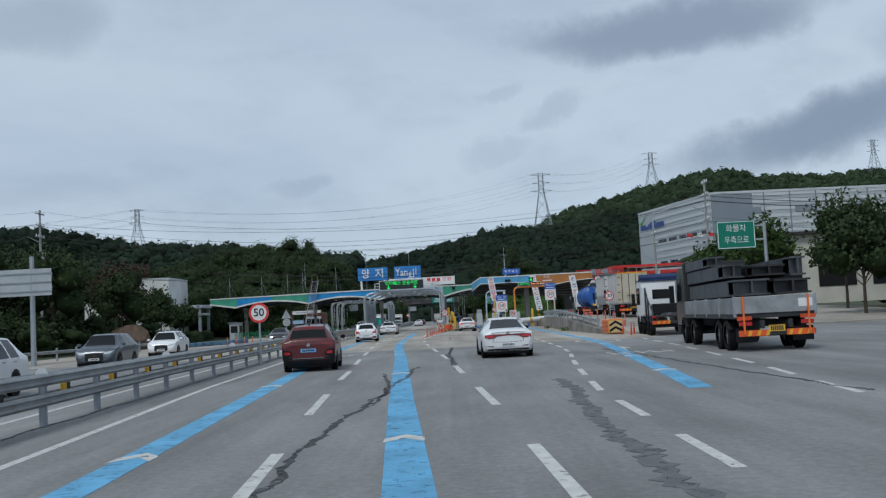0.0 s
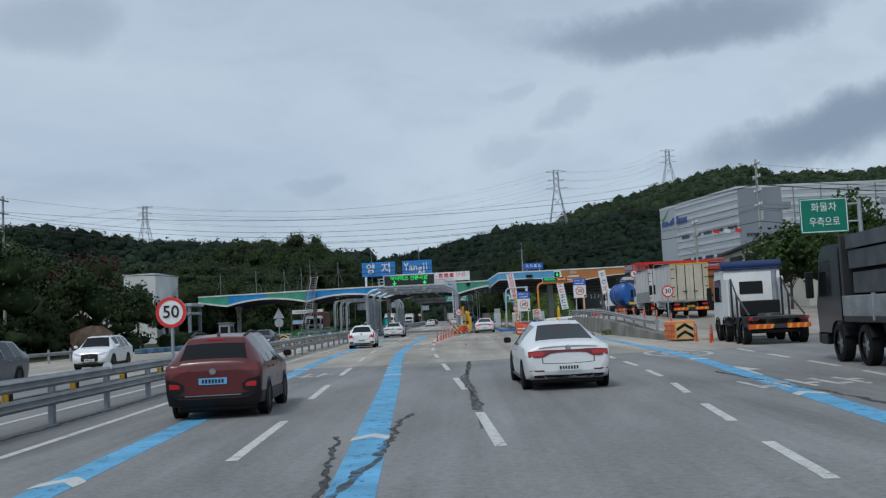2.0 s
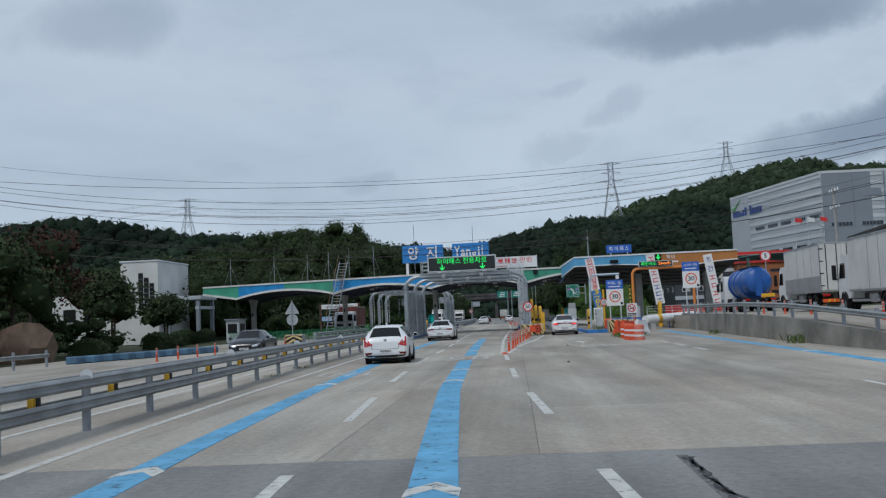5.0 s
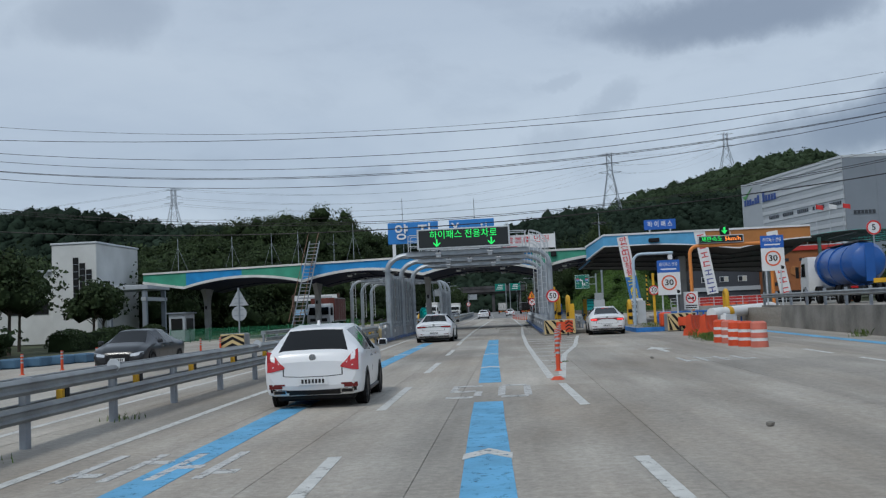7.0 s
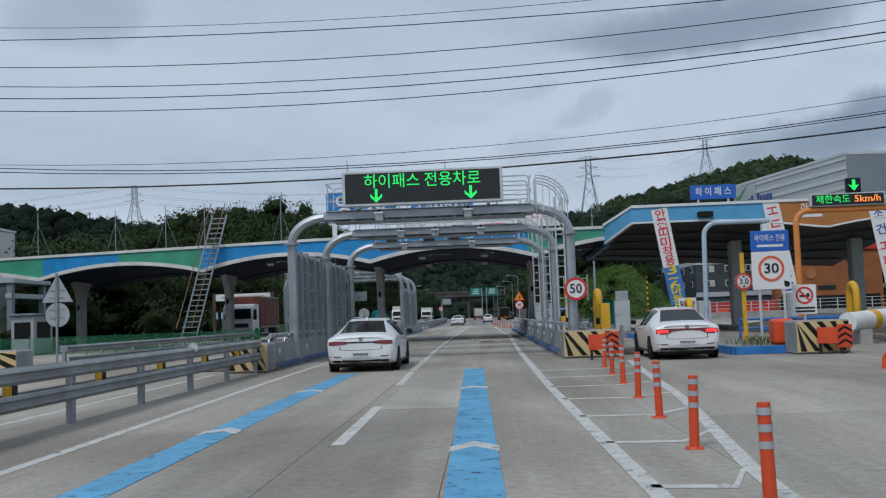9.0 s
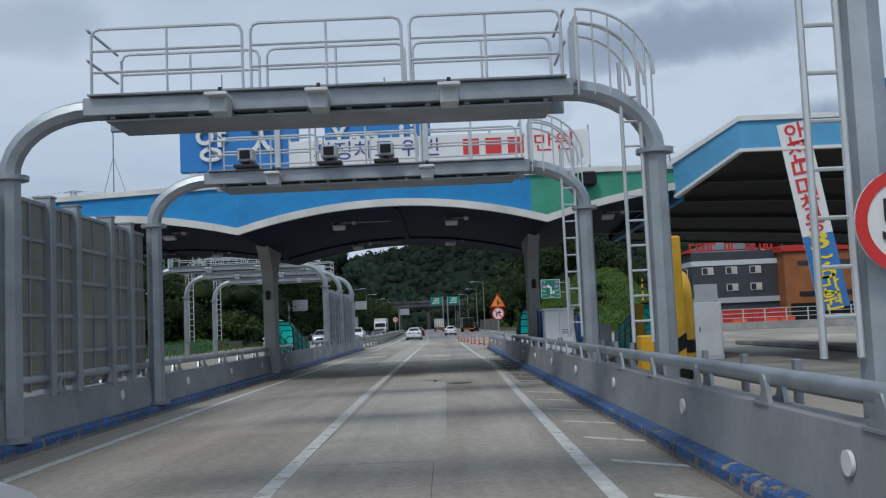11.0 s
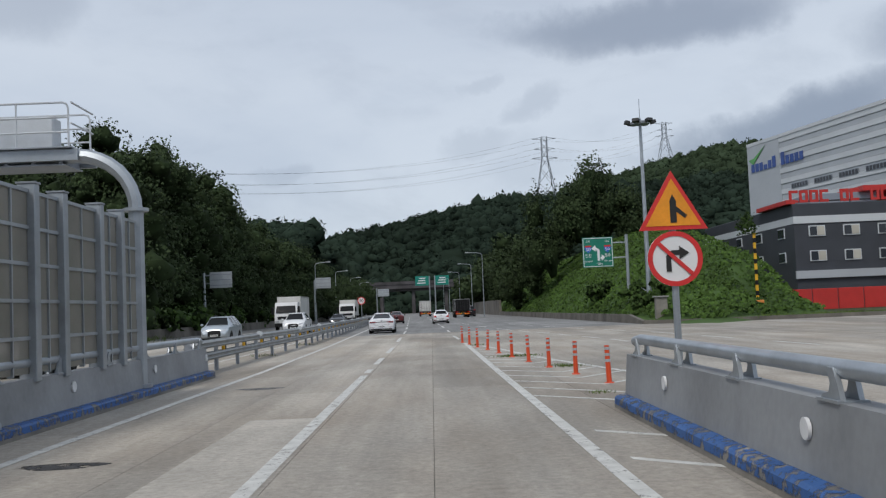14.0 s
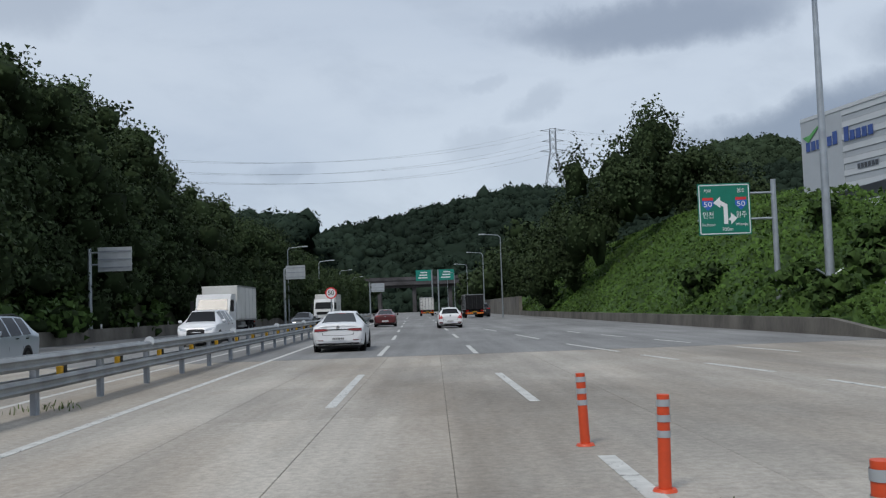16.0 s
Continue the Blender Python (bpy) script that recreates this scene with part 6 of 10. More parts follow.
for k in range(2):
    part("unread_line", Shape().box((-0.34, -0.01, 1.12 + 0.12 * k), (0.34, -0.001, 1.19 + 0.12 * k)), TEXT_BLACK, p)
s = thing("notice_board", "white notice board with two lines of black writing on the island", "sign", pose(6.4, 131.5, 0.2))
part("panel", Shape().box((-0.42, 0, 0.5), (0.42, 0.03, 1.7), 0.01), WHITE_SIGN, s)
lettering("일반차량", 0.24, TEXT_BLACK, s, pose(0, -0.01, 1.42), width=0.72, bold=0.005)
lettering("통행차로", 0.24, TEXT_BLACK, s, pose(0, -0.01, 1.1), width=0.72, bold=0.005)
part("unread_line", Shape().box((-0.32, -0.01, 0.68), (0.32, -0.001, 0.8)), TEXT_BLACK, s)
for px in (-0.3, 0.3):
    part("leg", Shape().box((px - 0.03, 0.03, 0), (px + 0.03, 0.07, 0.6)), PALE_STEEL, s)
# blue name plate on the right canopy
s = thing("lane_name_board", "blue board with white lettering on the canopy edge", "sign", pose(9.2, 136.9, 6.85))
part("panel", Shape().box((-1.22, 0, 0.35), (1.22, 0.06, 1.12), 0.02), BLUE_SIGN, s)
lettering("하 이 패 스", 0.5, WHITE_SIGN, s, pose(0, -0.012, 0.74), width=1.9, bold=0.006)
for px in (-0.8, 0.8):
    part("leg", Shape().box((px - 0.05, 0.02, 0), (px + 0.05, 0.1, 0.36)), PALE_STEEL, s)
lettering("하이", 0.5, WHITE_SIGN, can2, pose(14.1, 136.59, 6.5), width=0.8)
part("unread_line", Shape().box((13.5, 136.585, 6.0), (14.8, 136.598, 6.15)), WHITE_SIGN, can2)
single("loudspeaker", Shape().box((8.2, 136.2, 6.2), (9.0, 136.58, 6.5), 0.04), BLACK, "black box loudspeaker on the light blue fascia", "loudspeaker")


def banner(x, y, z, length, w, slant, pieces, label):
    """Hanging cloth strip leaning by slant; pieces: (from, to, background, text, letter material)."""
    b = thing("hanging_banner", label, "banner", pose(x, y, z, 0, slant, 0))
    part("cloth", Shape().box((-w / 2, 0, -length), (w / 2, 0.02, 0)), WHITE_SIGN, b)
    for a, c, back, txt, m in pieces:
        if back is not None:
            part("coloured_field", Shape().box((-w / 2, -0.004, -c), (w / 2, -0.001, -a)), back, b)
        n = len(txt)
        for i, ch in enumerate(txt):
            zc = -(a + (c - a) * (i + 0.5) / n)
            if ch == "|":
                part("unread_letter", Shape().box((-w * 0.3, -0.012, zc - 0.2), (w * 0.3, -0.005, zc - 0.12)), m, b)
                part("unread_letter", Shape().box((-w * 0.3, -0.012, zc + 0.12), (w * 0.3, -0.005, zc + 0.2)), m, b)
                part("unread_letter", Shape().box((-w * (0.26 if i % 2 else 0.05), -0.012, zc - 0.11), (-w * (0.26 if i % 2 else 0.05) + 0.08, -0.005, zc + 0.11)), m, b)
            elif ch != " ":
                lettering(ch, 0.62, m, b, pose(0, -0.012, zc), width=w * 0.62, bold=0.008, name="letter")
    return b


banner(6.2, 136.572, 6.75, 5.2, 0.85, -9, ((0.1, 3.1, None, "안전띠미착용", TEXT_RED), (3.15, 5.2, BANNER_BLUE, "3~6만원", TEXT_YELLOW)), "white hanging banner with red letters and a blue foot")
banner(12.1, 136.572, 6.95, 5.0, 0.85, -9, ((0.2, 3.0, None, "||||", TEXT_RED), (3.0, 5.0, None, "|||", TEXT_BLUE)), "white hanging banner with red and blue letters on the canopy")
banner(17.6, 136.572, 6.6, 5.0, 0.85, -9, ((0.15, 1.9, None, "조건", TEXT_BLUE), (1.9, 5.0, None, "||||", TEXT_RED)), "white hanging banner with blue and red letters over the lorry lane")


# ---------------------------------------------------------------- right toll lanes
def hook_post(x, y, h, reach, material, label, r=0.1, z=0.2):
    pts = [(0, 0, 0), (0.08, 0, h - 0.5)] + [(0.08 + 0.5 * (1 - math.cos(a)), 0, h - 0.5 + 0.5 * math.sin(a)) for a in np.linspace(0.3, 1.57, 5)] + [(reach, 0, h)]
    p = thing("hook_post", label, "post", pose(x, y, z))
    part("pole", Shape().tube(pts, r, 12), material, p)
    part("lamp", Shape().box((reach - 0.3, -0.15, h - 0.42), (reach - 0.05, 0.15, h - 0.12), 0.02), WHITE_PAINT, p)
    return p


hook_post(4.85, 120.8, 4.35, 2.5, mat("pale_blue_steel", (0.42, 0.52, 0.62), 0.45), "pale blue steel post bent over the toll lane", 0.09)
o = thing("orange_gantry", "orange steel pipe arch carrying a small LED board", "gantry", pose(8.45, 121.2, 0.0))
part("arch", Shape().tube([(0, 0, 0), (0, 0, 4.4)] + [(0.5 * (1 - math.cos(a)), 0, 4.4 + 0.5 * math.sin(a)) for a in np.linspace(0.3, 1.57, 5)] + [(4.4, 0, 4.9)] +
                         [(4.4 + 0.5 * math.sin(a), 0, 4.4 + 0.5 * math.cos(a)) for a in np.linspace(0.3, 1.57, 5)] + [(4.9, 0, 0.9)], 0.11, 12), ORANGE_STEEL, o)
v = thing("led_board", "small black LED speed board with green and orange text", "sign", pose(10.35, 121.0, 5.005))
part("board", Shape().box((-1.38, 0, 0), (1.38, 0.2, 0.48), 0.02), PALE_STEEL, v)
part("screen", Shape().box((-1.32, -0.012, 0.04), (1.32, -0.001, 0.44)), LED_BOARD, v)
lettering("제한속도", 0.34, LED_GREEN, v, pose(-0.55, -0.02, 0.24), width=1.25)
lettering("5km/h", 0.34, LED_ORANGE, v, pose(0.72, -0.02, 0.24), width=0.95)
v = thing("lane_signal", "small black signal box with a green down arrow", "signal", pose(10.6, 121.0, 5.49))
part("box", Shape().box((-0.27, 0, 0), (0.27, 0.2, 0.55), 0.03), BLACK, v)
part("arrow", Shape().prism([(-0.06, 0.48), (0.06, 0.48), (0.06, 0.26), (0.2, 0.3), (0, 0.06), (-0.2, 0.3), (-0.06, 0.26)], "y", -0.012, -0.001), LED_GREEN, v, "lit green arrow")


def yellow_hoop(x, y, z, label, h=1.5):
    g = thing("guard_hoop", label, "bollard", pose(x, y, z), "yellow guard hoops")
    pts = [(0, -0.35, 0), (0, -0.35, h - 0.4)] + [(0, -0.35 * math.cos(a), h - 0.4 + 0.4 * math.sin(a)) for a in np.linspace(0.2, 2.94, 9)] + [(0, 0.35, h - 0.4), (0, 0.35, 0)]
    part("hoop", Shape().tube(pts, 0.13, 12), YELLOW, g)
    for k in range(2):
        part("black_band", Shape().cyl((0, -0.35, 0.3 + 0.45 * k), (0, -0.35, 0.52 + 0.45 * k), 0.137, n=12), BLACK, g)
    return g


yellow_hoop(5.0, 124.5, 0.22, "yellow steel guard hoop with black bands on the island")
yellow_hoop(10.6, 121.8, 0.1, "yellow steel guard hoop on the second toll island", 2.0)
yellow_hoop(0.75, 119.6, 0.22, "yellow steel guard hoop behind the gate barrier", 1.9)
yellow_hoop(-12.0, 158.8, 0.0, "yellow steel guard hoop of the opposite gate", 1.3)
for x, y, h, w in ((0.36, 128.9, 1.05, 0.22), (0.9, 118.9, 1.5, 0.16), (3.9, 147.6, 1.9, 0.16), (0.42, 149.6, 1.84, 0.16), (0.98, 149.3, 1.1, 0.3)):
    single("yellow_box", Shape().box((x - w, y - 0.2, 0.2), (x + w, y + 0.2, 0.2 + h), 0.02), YELLOW, "tall yellow steel guard box on the toll island", "guard box", group="yellow guard boxes")
gp = thing("guard_column", "tall yellow steel guard column with black bands on the gate island", "guard column", pose(0.22, 126.1, 0.2))
part("column", Shape().box((-0.11, -0.15, 0), (0.11, 0.15, 2.7), 0.03), YELLOW, gp)
for k in range(2):
    part("black_band", Shape().prism([(-0.114, 0.25 + 0.5 * k), (0.114, 0.4 + 0.5 * k), (0.114, 0.63 + 0.5 * k), (-0.114, 0.48 + 0.5 * k)], "y", -0.156, -0.151), BLACK, gp)
yellow_hoop(0.56, 127.2, 0.22, "yellow steel guard hoop beside the guard column", 2.05)
c = thing("control_cabinet", "tall grey control cabinet beside the manual toll lane", "cabinet", pose(4.5, 140.0, 0.22))
part("body", Shape().box((-0.42, 0, 0), (0.42, 0.55, 1.75), 0.02), PALE_STEEL, c)
part("door", Shape().box((-0.36, -0.02, 0.1), (0.36, -0.001, 1.65), 0.004), PALE_STEEL, c)
part("handle", Shape().box((-0.3, -0.045, 0.85), (-0.27, -0.021, 1.0)), DARK, c)
part("keypad_sign", Shape().box((-0.36, 0.1, 1.76), (0.36, 0.14, 2.3), 0.01), SIGN_BACK, c)
for x0, y0, x1, y1 in ((6.5, 119.5, 11.0, 119.8), (6.5, 122.5, 11.4, 122.6)):
    r = thing("blue_rail", "blue painted pipe railing on the toll island", "railing")
    for z in (0.55, 0.9):
        part("pipe", Shape().tube([(x0, y0, z), (x1, y1, z)], 0.045, 8), mat("blue_pipe_paint", (0.03, 0.16, 0.48), 0.5), r)
    for k in range(5):
        t = k / 4
        part("post", Shape().cyl((x0 + (x1 - x0) * t, y0 + (y1 - y0) * t, 0), (x0 + (x1 - x0) * t, y0 + (y1 - y0) * t, 0.95), 0.045, n=8), BLUE_SIGN, r)
p = thing("crash_pipe", "long thick white crash pipe with yellow bands by the lane", "crash barrier", pose(0, 0, 0))
part("pipe", Shape().tube([(8.8, 117.6, 0.75), (13.5, 121.5, 0.95)], 0.33, 18), WHITE_PAINT, p)
part("band", Shape().cyl((9.8, 118.43, 0.8), (10.1, 118.68, 0.81), 0.34, n=18), YELLOW, p)
part("cradle", Shape().box((9.2, 117.6, 0), (9.6, 118.4, 0.5)), CONCRETE, p)
part("cradle", Shape().box((12.4, 120.4, 0), (12.8, 121.2, 0.6)), CONCRETE, p)
for x, y, w, d, h in ((8.9, 123, 0.5, 0.5, 1.7), (6.0, 126, 0.5, 0.6, 1.5), (2.8, 149, 0.5, 0.5, 1.2), (2.2, 150.5, 0.6, 0.5, 1.0)):
    single("control_cabinet", Shape().box((x - w / 2, y, 0.1), (x + w / 2, y + d, 0.2 + h), 0.03), PALE_STEEL, "pale grey control cabinet on the toll island", "cabinet", group="control cabinets")
# big grey cabinet and blue terminal behind the gate barrier
CABINET = mat("cabinet_paint", (0.70, 0.73, 0.76), 0.4, var=0.05, bump=0.02)
c = thing("electric_cabinet", "large pale grey two-door electric cabinet on the gate island", "cabinet", pose(-0.3, 142.0, 0.05))
part("body", Shape().box((0, 0, 0), (0.96, 0.75, 1.9), 0.02), CABINET, c)
part("top", Shape().box((-0.05, -0.05, 1.9), (1.01, 0.8, 1.96), 0.01), CABINET, c)
for k in (0, 1):
    d = part("door", Shape().box((0.03 + 0.455 * k, -0.02, 0.08), (0.475 + 0.455 * k, -0.001, 1.86), 0.004), CABINET, c)
    part("handle", Shape().box((0.40 + 0.1 * k, -0.045, 0.78), (0.44 + 0.1 * k, -0.021, 1.0), 0.01), DARK, d)
part("notice", Shape().box((0.52, -0.026, 1.1), (0.9, -0.021, 1.3)), WHITE_SIGN, c)
for k in range(3):
    part("unread_line", Shape().box((0.55, -0.03, 1.13 + 0.055 * k), (0.87, -0.027, 1.15 + 0.055 * k)), TEXT_BLUE, c)
part("vent", Shape().box((0.55, -0.03, 0.2), (0.85, -0.021, 0.5), 0.004), PALE_STEEL, c)
c = thing("blue_locker", "tall blue steel locker with a dark edge beside the pillar", "locker", pose(-0.3, 143.55, 0.05))
part("body", Shape().box((0, 0, 0), (0.5, 0.7, 1.9), 0.02), mat("locker_blue", (0.01, 0.10, 0.42), 0.45), c)
part("edge_strip", Shape().box((-0.03, 0.5, 0), (-0.001, 0.72, 1.95)), DARK, c)
t = thing("blue_terminal", "blue terminal box with a dark screen on a white post", "terminal", pose(1.3, 142.9, 0.22))
part("post", Shape().cyl((0, 0.2, 0), (0, 0.2, 0.75), 0.14, n=14), WHITE_PAINT, t)
part("box", Shape().box((-0.42, 0, 0.7), (0.32, 0.5, 1.55), 0.03), mat("bright_blue_box", (0.02, 0.17, 0.62), 0.45), t)
part("side_panel", Shape().box((-0.435, 0.02, 0.72), (-0.421, 0.48, 1.53)), PALE_STEEL, t)
part("screen", Shape().box((-0.3, -0.012, 0.85), (0.24, -0.001, 1.25)), BLACK, t)
for x in (-0.2, 0.12):
    part("hood", Shape().cyl((x, 0.02, 1.4), (x, -0.09, 1.38), 0.085, n=14), BLUE_SIGN, t)


def teal_shed(x, y, w, length, h, label, z=0.22, flip=1):
    """Sloping tunnel cover of teal sheet in dark ribs, open at its near end."""
    s = thing("stair_cover", label, "shelter", pose(x, y, z, 0, 0, 0), "teal stair covers")
    n = 4
    prof = lambda k: (h * (1 - 0.55 * (k / n) ** 1.4), w * (1 - 0.12 * k / n))
    for k in range(n + 1):
        hh, ww = prof(k)
        yy = length * k / n
        pts = [(-ww / 2, yy, 0), (-ww / 2 * 0.9, yy, hh * 0.85), (-ww / 2 * 0.6, yy, hh), (ww / 2 * 0.6, yy, hh), (ww / 2 * 0.9, yy, hh * 0.85), (ww / 2, yy, 0)]
        part("rib", Shape().tube(pts, 0.035, 6), DARK, s)
        if k < n:
            h2, w2 = prof(k + 1)
            y2 = length * (k + 1) / n
            q = [(-w2 / 2, y2, 0), (-w2 / 2 * 0.9, y2, h2 * 0.85), (-w2 / 2 * 0.6, y2, h2), (w2 / 2 * 0.6, y2, h2), (w2 / 2 * 0.9, y2, h2 * 0.85), (w2 / 2, y2, 0)]
            part("sheet", Shape().add(pts + q, [(i, i + 1, i + 7, i + 6) for i in range(5)]), TEAL_SHEET, s)
    for i in (1, 4):
        part("ridge_bar", Shape().tube([((-1 if i == 1 else 1) * prof(k)[1] / 2 * 0.9, length * k / n, prof(k)[0] * 0.85) for k in range(n + 1)], 0.03, 6), DARK, s)
    for k in range(3):
        zz = h * 0.25 * (k + 1)
        part("cross_bar", Shape().tube([(-w / 2 * 0.95, 0, zz), (-w / 2 * 0.82, length * 0.97, zz * 0.36)], 0.022, 6), DARK, s)
        part("cross_bar", Shape().tube([(w / 2 * 0.95, 0, zz), (w / 2 * 0.82, length * 0.97, zz * 0.36)], 0.022, 6), DARK, s)
    return s


teal_shed(0.18, 151.4, 1.24, 3.8, 1.9, "dark teal plastic stair cover on the gate island")
teal_shed(-10.85, 153.3, 1.2, 5.5, 1.85, "dark teal plastic stair cover beside the median barrier")
teal_shed(4.6, 148.6, 1.3, 5.5, 1.9, "dark teal plastic stair cover on the next island")
single("white_mound", Shape().add(*[list(map(tuple, a)) for a in ico((3.0, 153.5, 0.1), (1.3, 1.6, 0.75), 2)]), WHITE_PAINT, "heap covered with a white sheet on the island", "heap")

# warning triangle and no-right-turn sign behind the gate
s = thing("warning_sign", "orange merge triangle above a round no-turn sign on a post", "road sign", pose(-0.25, 170.4, 0))
part("post", Shape().cyl((0, 0.08, 0), (0, 0.08, 3.1), 0.05, n=10), GALV, s)
tri = lambda k, zc: [(-0.49 * k, zc - 0.28 * k), (0.49 * k, zc - 0.28 * k), (0, zc + 0.56 * k)]
p = part("triangle", Shape().prism(tri(1, 2.87), "y", 0, 0.025), RED, s)
part("triangle_field", Shape().prism(tri(0.8, 2.87), "y", -0.008, -0.001), mat("orange_field", (0.80, 0.30, 0.02), 0.45), p, "orange field")
part("road_symbol", Shape().prism([(-0.04, 2.69), (0.05, 2.69), (0.05, 2.84), (0.17, 2.75), (0.2, 2.79), (0.05, 2.92), (0.05, 3.0), (0.0, 3.09), (-0.04, 3.0)], "y", -0.016, -0.009), TEXT_BLACK, p)
p = part("plate", Shape().disc((0, 2.18), 0.39, 0, 0.025), WHITE_SIGN, s)
part("rim", Shape().ring((0, 2.18), 0.32, 0.39, -0.01, -0.001), RED, p)
part("turn_arrow", Shape().prism([(-0.13, 2.0), (-0.06, 2.0), (-0.06, 2.17), (-0.02, 2.23), (0.06, 2.23), (0.06, 2.17), (0.2, 2.26), (0.06, 2.36), (0.06, 2.3), (-0.05, 2.3), (-0.13, 2.22)], "y", -0.012, -0.002), TEXT_BLACK, p)
part("slash", Shape().prism([(-0.25, 2.38), (-0.21, 2.42), (0.25, 1.98), (0.21, 1.94)], "y", -0.02, -0.013), RED, p)


def panel_sign(x, y, z0, z1, x0, x1, pole_h, label, back=False, base=0.0, name="direction_sign", pole=None):
    """Cantilevered panel at height z0..z1 between x0 and x1 (from the post at x)."""
    s = thing(name, label, "road sign", pose(x, y, base))
    part("post", Shape().cyl((0, 0.12, 0), (0, 0.12, pole_h), 0.16, 0.13, n=14), GALV, s)
    for z in (z0 + 0.3 * (z1 - z0), z0 + 0.8 * (z1 - z0)):
        part("arm", Shape().tube([(0, 0.12, z), (x1 if x1 > 0 else x0, 0.12, z)], 0.06, 8), GALV, s)
        if abs(x0) > abs(x1) or not x1 > 0:
            pass
    p = part("panel", Shape().box((x0, 0, z0), (x1, 0.05, z1), 0.012), SIGN_BACK if back else GREEN_SIGN, s)
    if not back:
        for a, b in (((x0 + 0.05, z0 + 0.05), (x1 - 0.05, z0 + 0.1)), ((x0 + 0.05, z1 - 0.1), (x1 - 0.05, z1 - 0.05)), ((x0 + 0.05, z0 + 0.05), (x0 + 0.1, z1 - 0.05)), ((x1 - 0.1, z0 + 0.05), (x1 - 0.05, z1 - 0.05))):
            part("border", Shape().box((a[0], -0.006, a[1]), (b[0], -0.001, b[1])), WHITE_SIGN, p)
    else:
        for k in range(3):
            z = z0 + (z1 - z0) * (k + 0.5) / 3
            part("stiffener", Shape().box((x0 + 0.05, -0.05, z - 0.04), (x1 - 0.05, -0.001, z + 0.04)), GALV_DULL, p)
    return s, p


s, p = panel_sign(25.0, 75.2, 5.7, 7.85, -3.7, -0.75, 7.7, "green sign with white lettering on a steel roadside post")
lettering("화물차", 0.62, WHITE_SIGN, p, pose(-2.22, -0.012, 7.25), width=1.55)
lettering("우측으로", 0.62, WHITE_SIGN, p, pose(-2.22, -0.012, 6.35), width=1.85)
s, p = panel_sign(13.1, 239.0, 4.55, 7.1, -3.8, -1.2, 7.25, "green direction sign with a white arrow and two route shields")
cx, cz = -2.5, 5.85
part("arrow", Shape().prism([(cx - 0.05, cz - 0.75), (cx + 0.15, cz - 0.75), (cx + 0.15, cz + 0.2), (cx - 0.2, cz + 0.42), (cx - 0.2, cz + 0.6), (cx - 0.55, cz + 0.3), (cx - 0.2, cz + 0.05), (cx - 0.2, cz + 0.2), (cx - 0.05, cz + 0.08)], "y", -0.01, -0.001), WHITE_SIGN, p)
part("arrow", Shape().prism([(cx + 0.15, cz - 0.55), (cx + 0.3, cz - 0.4), (cx + 0.3, cz - 0.2), (cx + 0.6, cz - 0.48), (cx + 0.3, cz - 0.78), (cx + 0.3, cz - 0.6)], "y", -0.01, -0.001), WHITE_SIGN, p)
for sx, a, b, top in ((-0.82, "인천", "Incheon", "서W"), (0.82, "원주", "Wonju", "동E")):
    sh = part("route_shield", Shape().prism([(cx + sx - 0.27, cz + 0.55), (cx + sx + 0.27, cz + 0.55), (cx + sx + 0.29, cz + 0.2), (cx + sx, cz - 0.08), (cx + sx - 0.29, cz + 0.2)], "y", -0.01, -0.001), BLUE_SIGN, p, "blue route shield")
    part("shield_band", Shape().box((cx + sx - 0.27, -0.014, cz + 0.42), (cx + sx + 0.27, -0.0105, cz + 0.56)), RED, sh)
    lettering("50", 0.36, WHITE_SIGN, sh, pose(cx + sx, -0.016, cz + 0.22), width=0.4, name="figure")
    lettering(a, 0.36, WHITE_SIGN, p, pose(cx + sx, -0.012, cz - 0.32), width=0.52)
    lettering(b, 0.2, WHITE_SIGN, p, pose(cx + sx, -0.012, cz - 0.78), width=0.62)
    lettering(top, 0.24, WHITE_SIGN, p, pose(cx + sx, -0.012, cz + 0.88), width=0.36)
lettering("100m", 0.26, WHITE_SIGN, p, pose(cx + 0.1, -0.012, cz - 1.02), width=0.5)
s, p = panel_sign(-27.2, 257.6, 4.7, 6.35, 0.6, 2.9, 6.3, "grey back of a sign panel beside the opposite carriageway", True)
s, p = panel_sign(-22.3, 312, 5.6, 7.3, 0.2, 2.6, 6.9, "grey back of a sign panel farther along the opposite carriageway", True)
s, p = panel_sign(-16.5, 385, 5.0, 6.7, 0.3, 2.9, 6.9, "grey back of a sign panel beside the road", True)
s, p = panel_sign(-24.2, 58.0, 4.15, 5.75, -3.8, 1.2, 6.5, "grey back of a large sign panel beside the opposite carriageway", True)
for x in (-6.3, -0.3):
    s = thing("direction_sign", "green overhead direction sign before the bridge", "road sign", pose(x, 445, 0), "green overhead signs")
    part("panel", Shape().box((-2.0, 0, 8.6), (2.0, 0.08, 11.4)), mat("far_sign_teal", (0.0, 0.22, 0.17), 0.4), s)
    part("post", Shape().cyl((-2.2 if x > -3 else 2.2, 0.15, 0), (-2.2 if x > -3 else 2.2, 0.15, 11.4), 0.2, n=10), GALV, s)
    for k in range(3):
        part("unread_line", Shape().box((-1.4 + 0.3 * k, -0.02, 9.2 + 0.7 * k), (1.0, -0.001, 9.5 + 0.7 * k)), WHITE_SIGN, s)
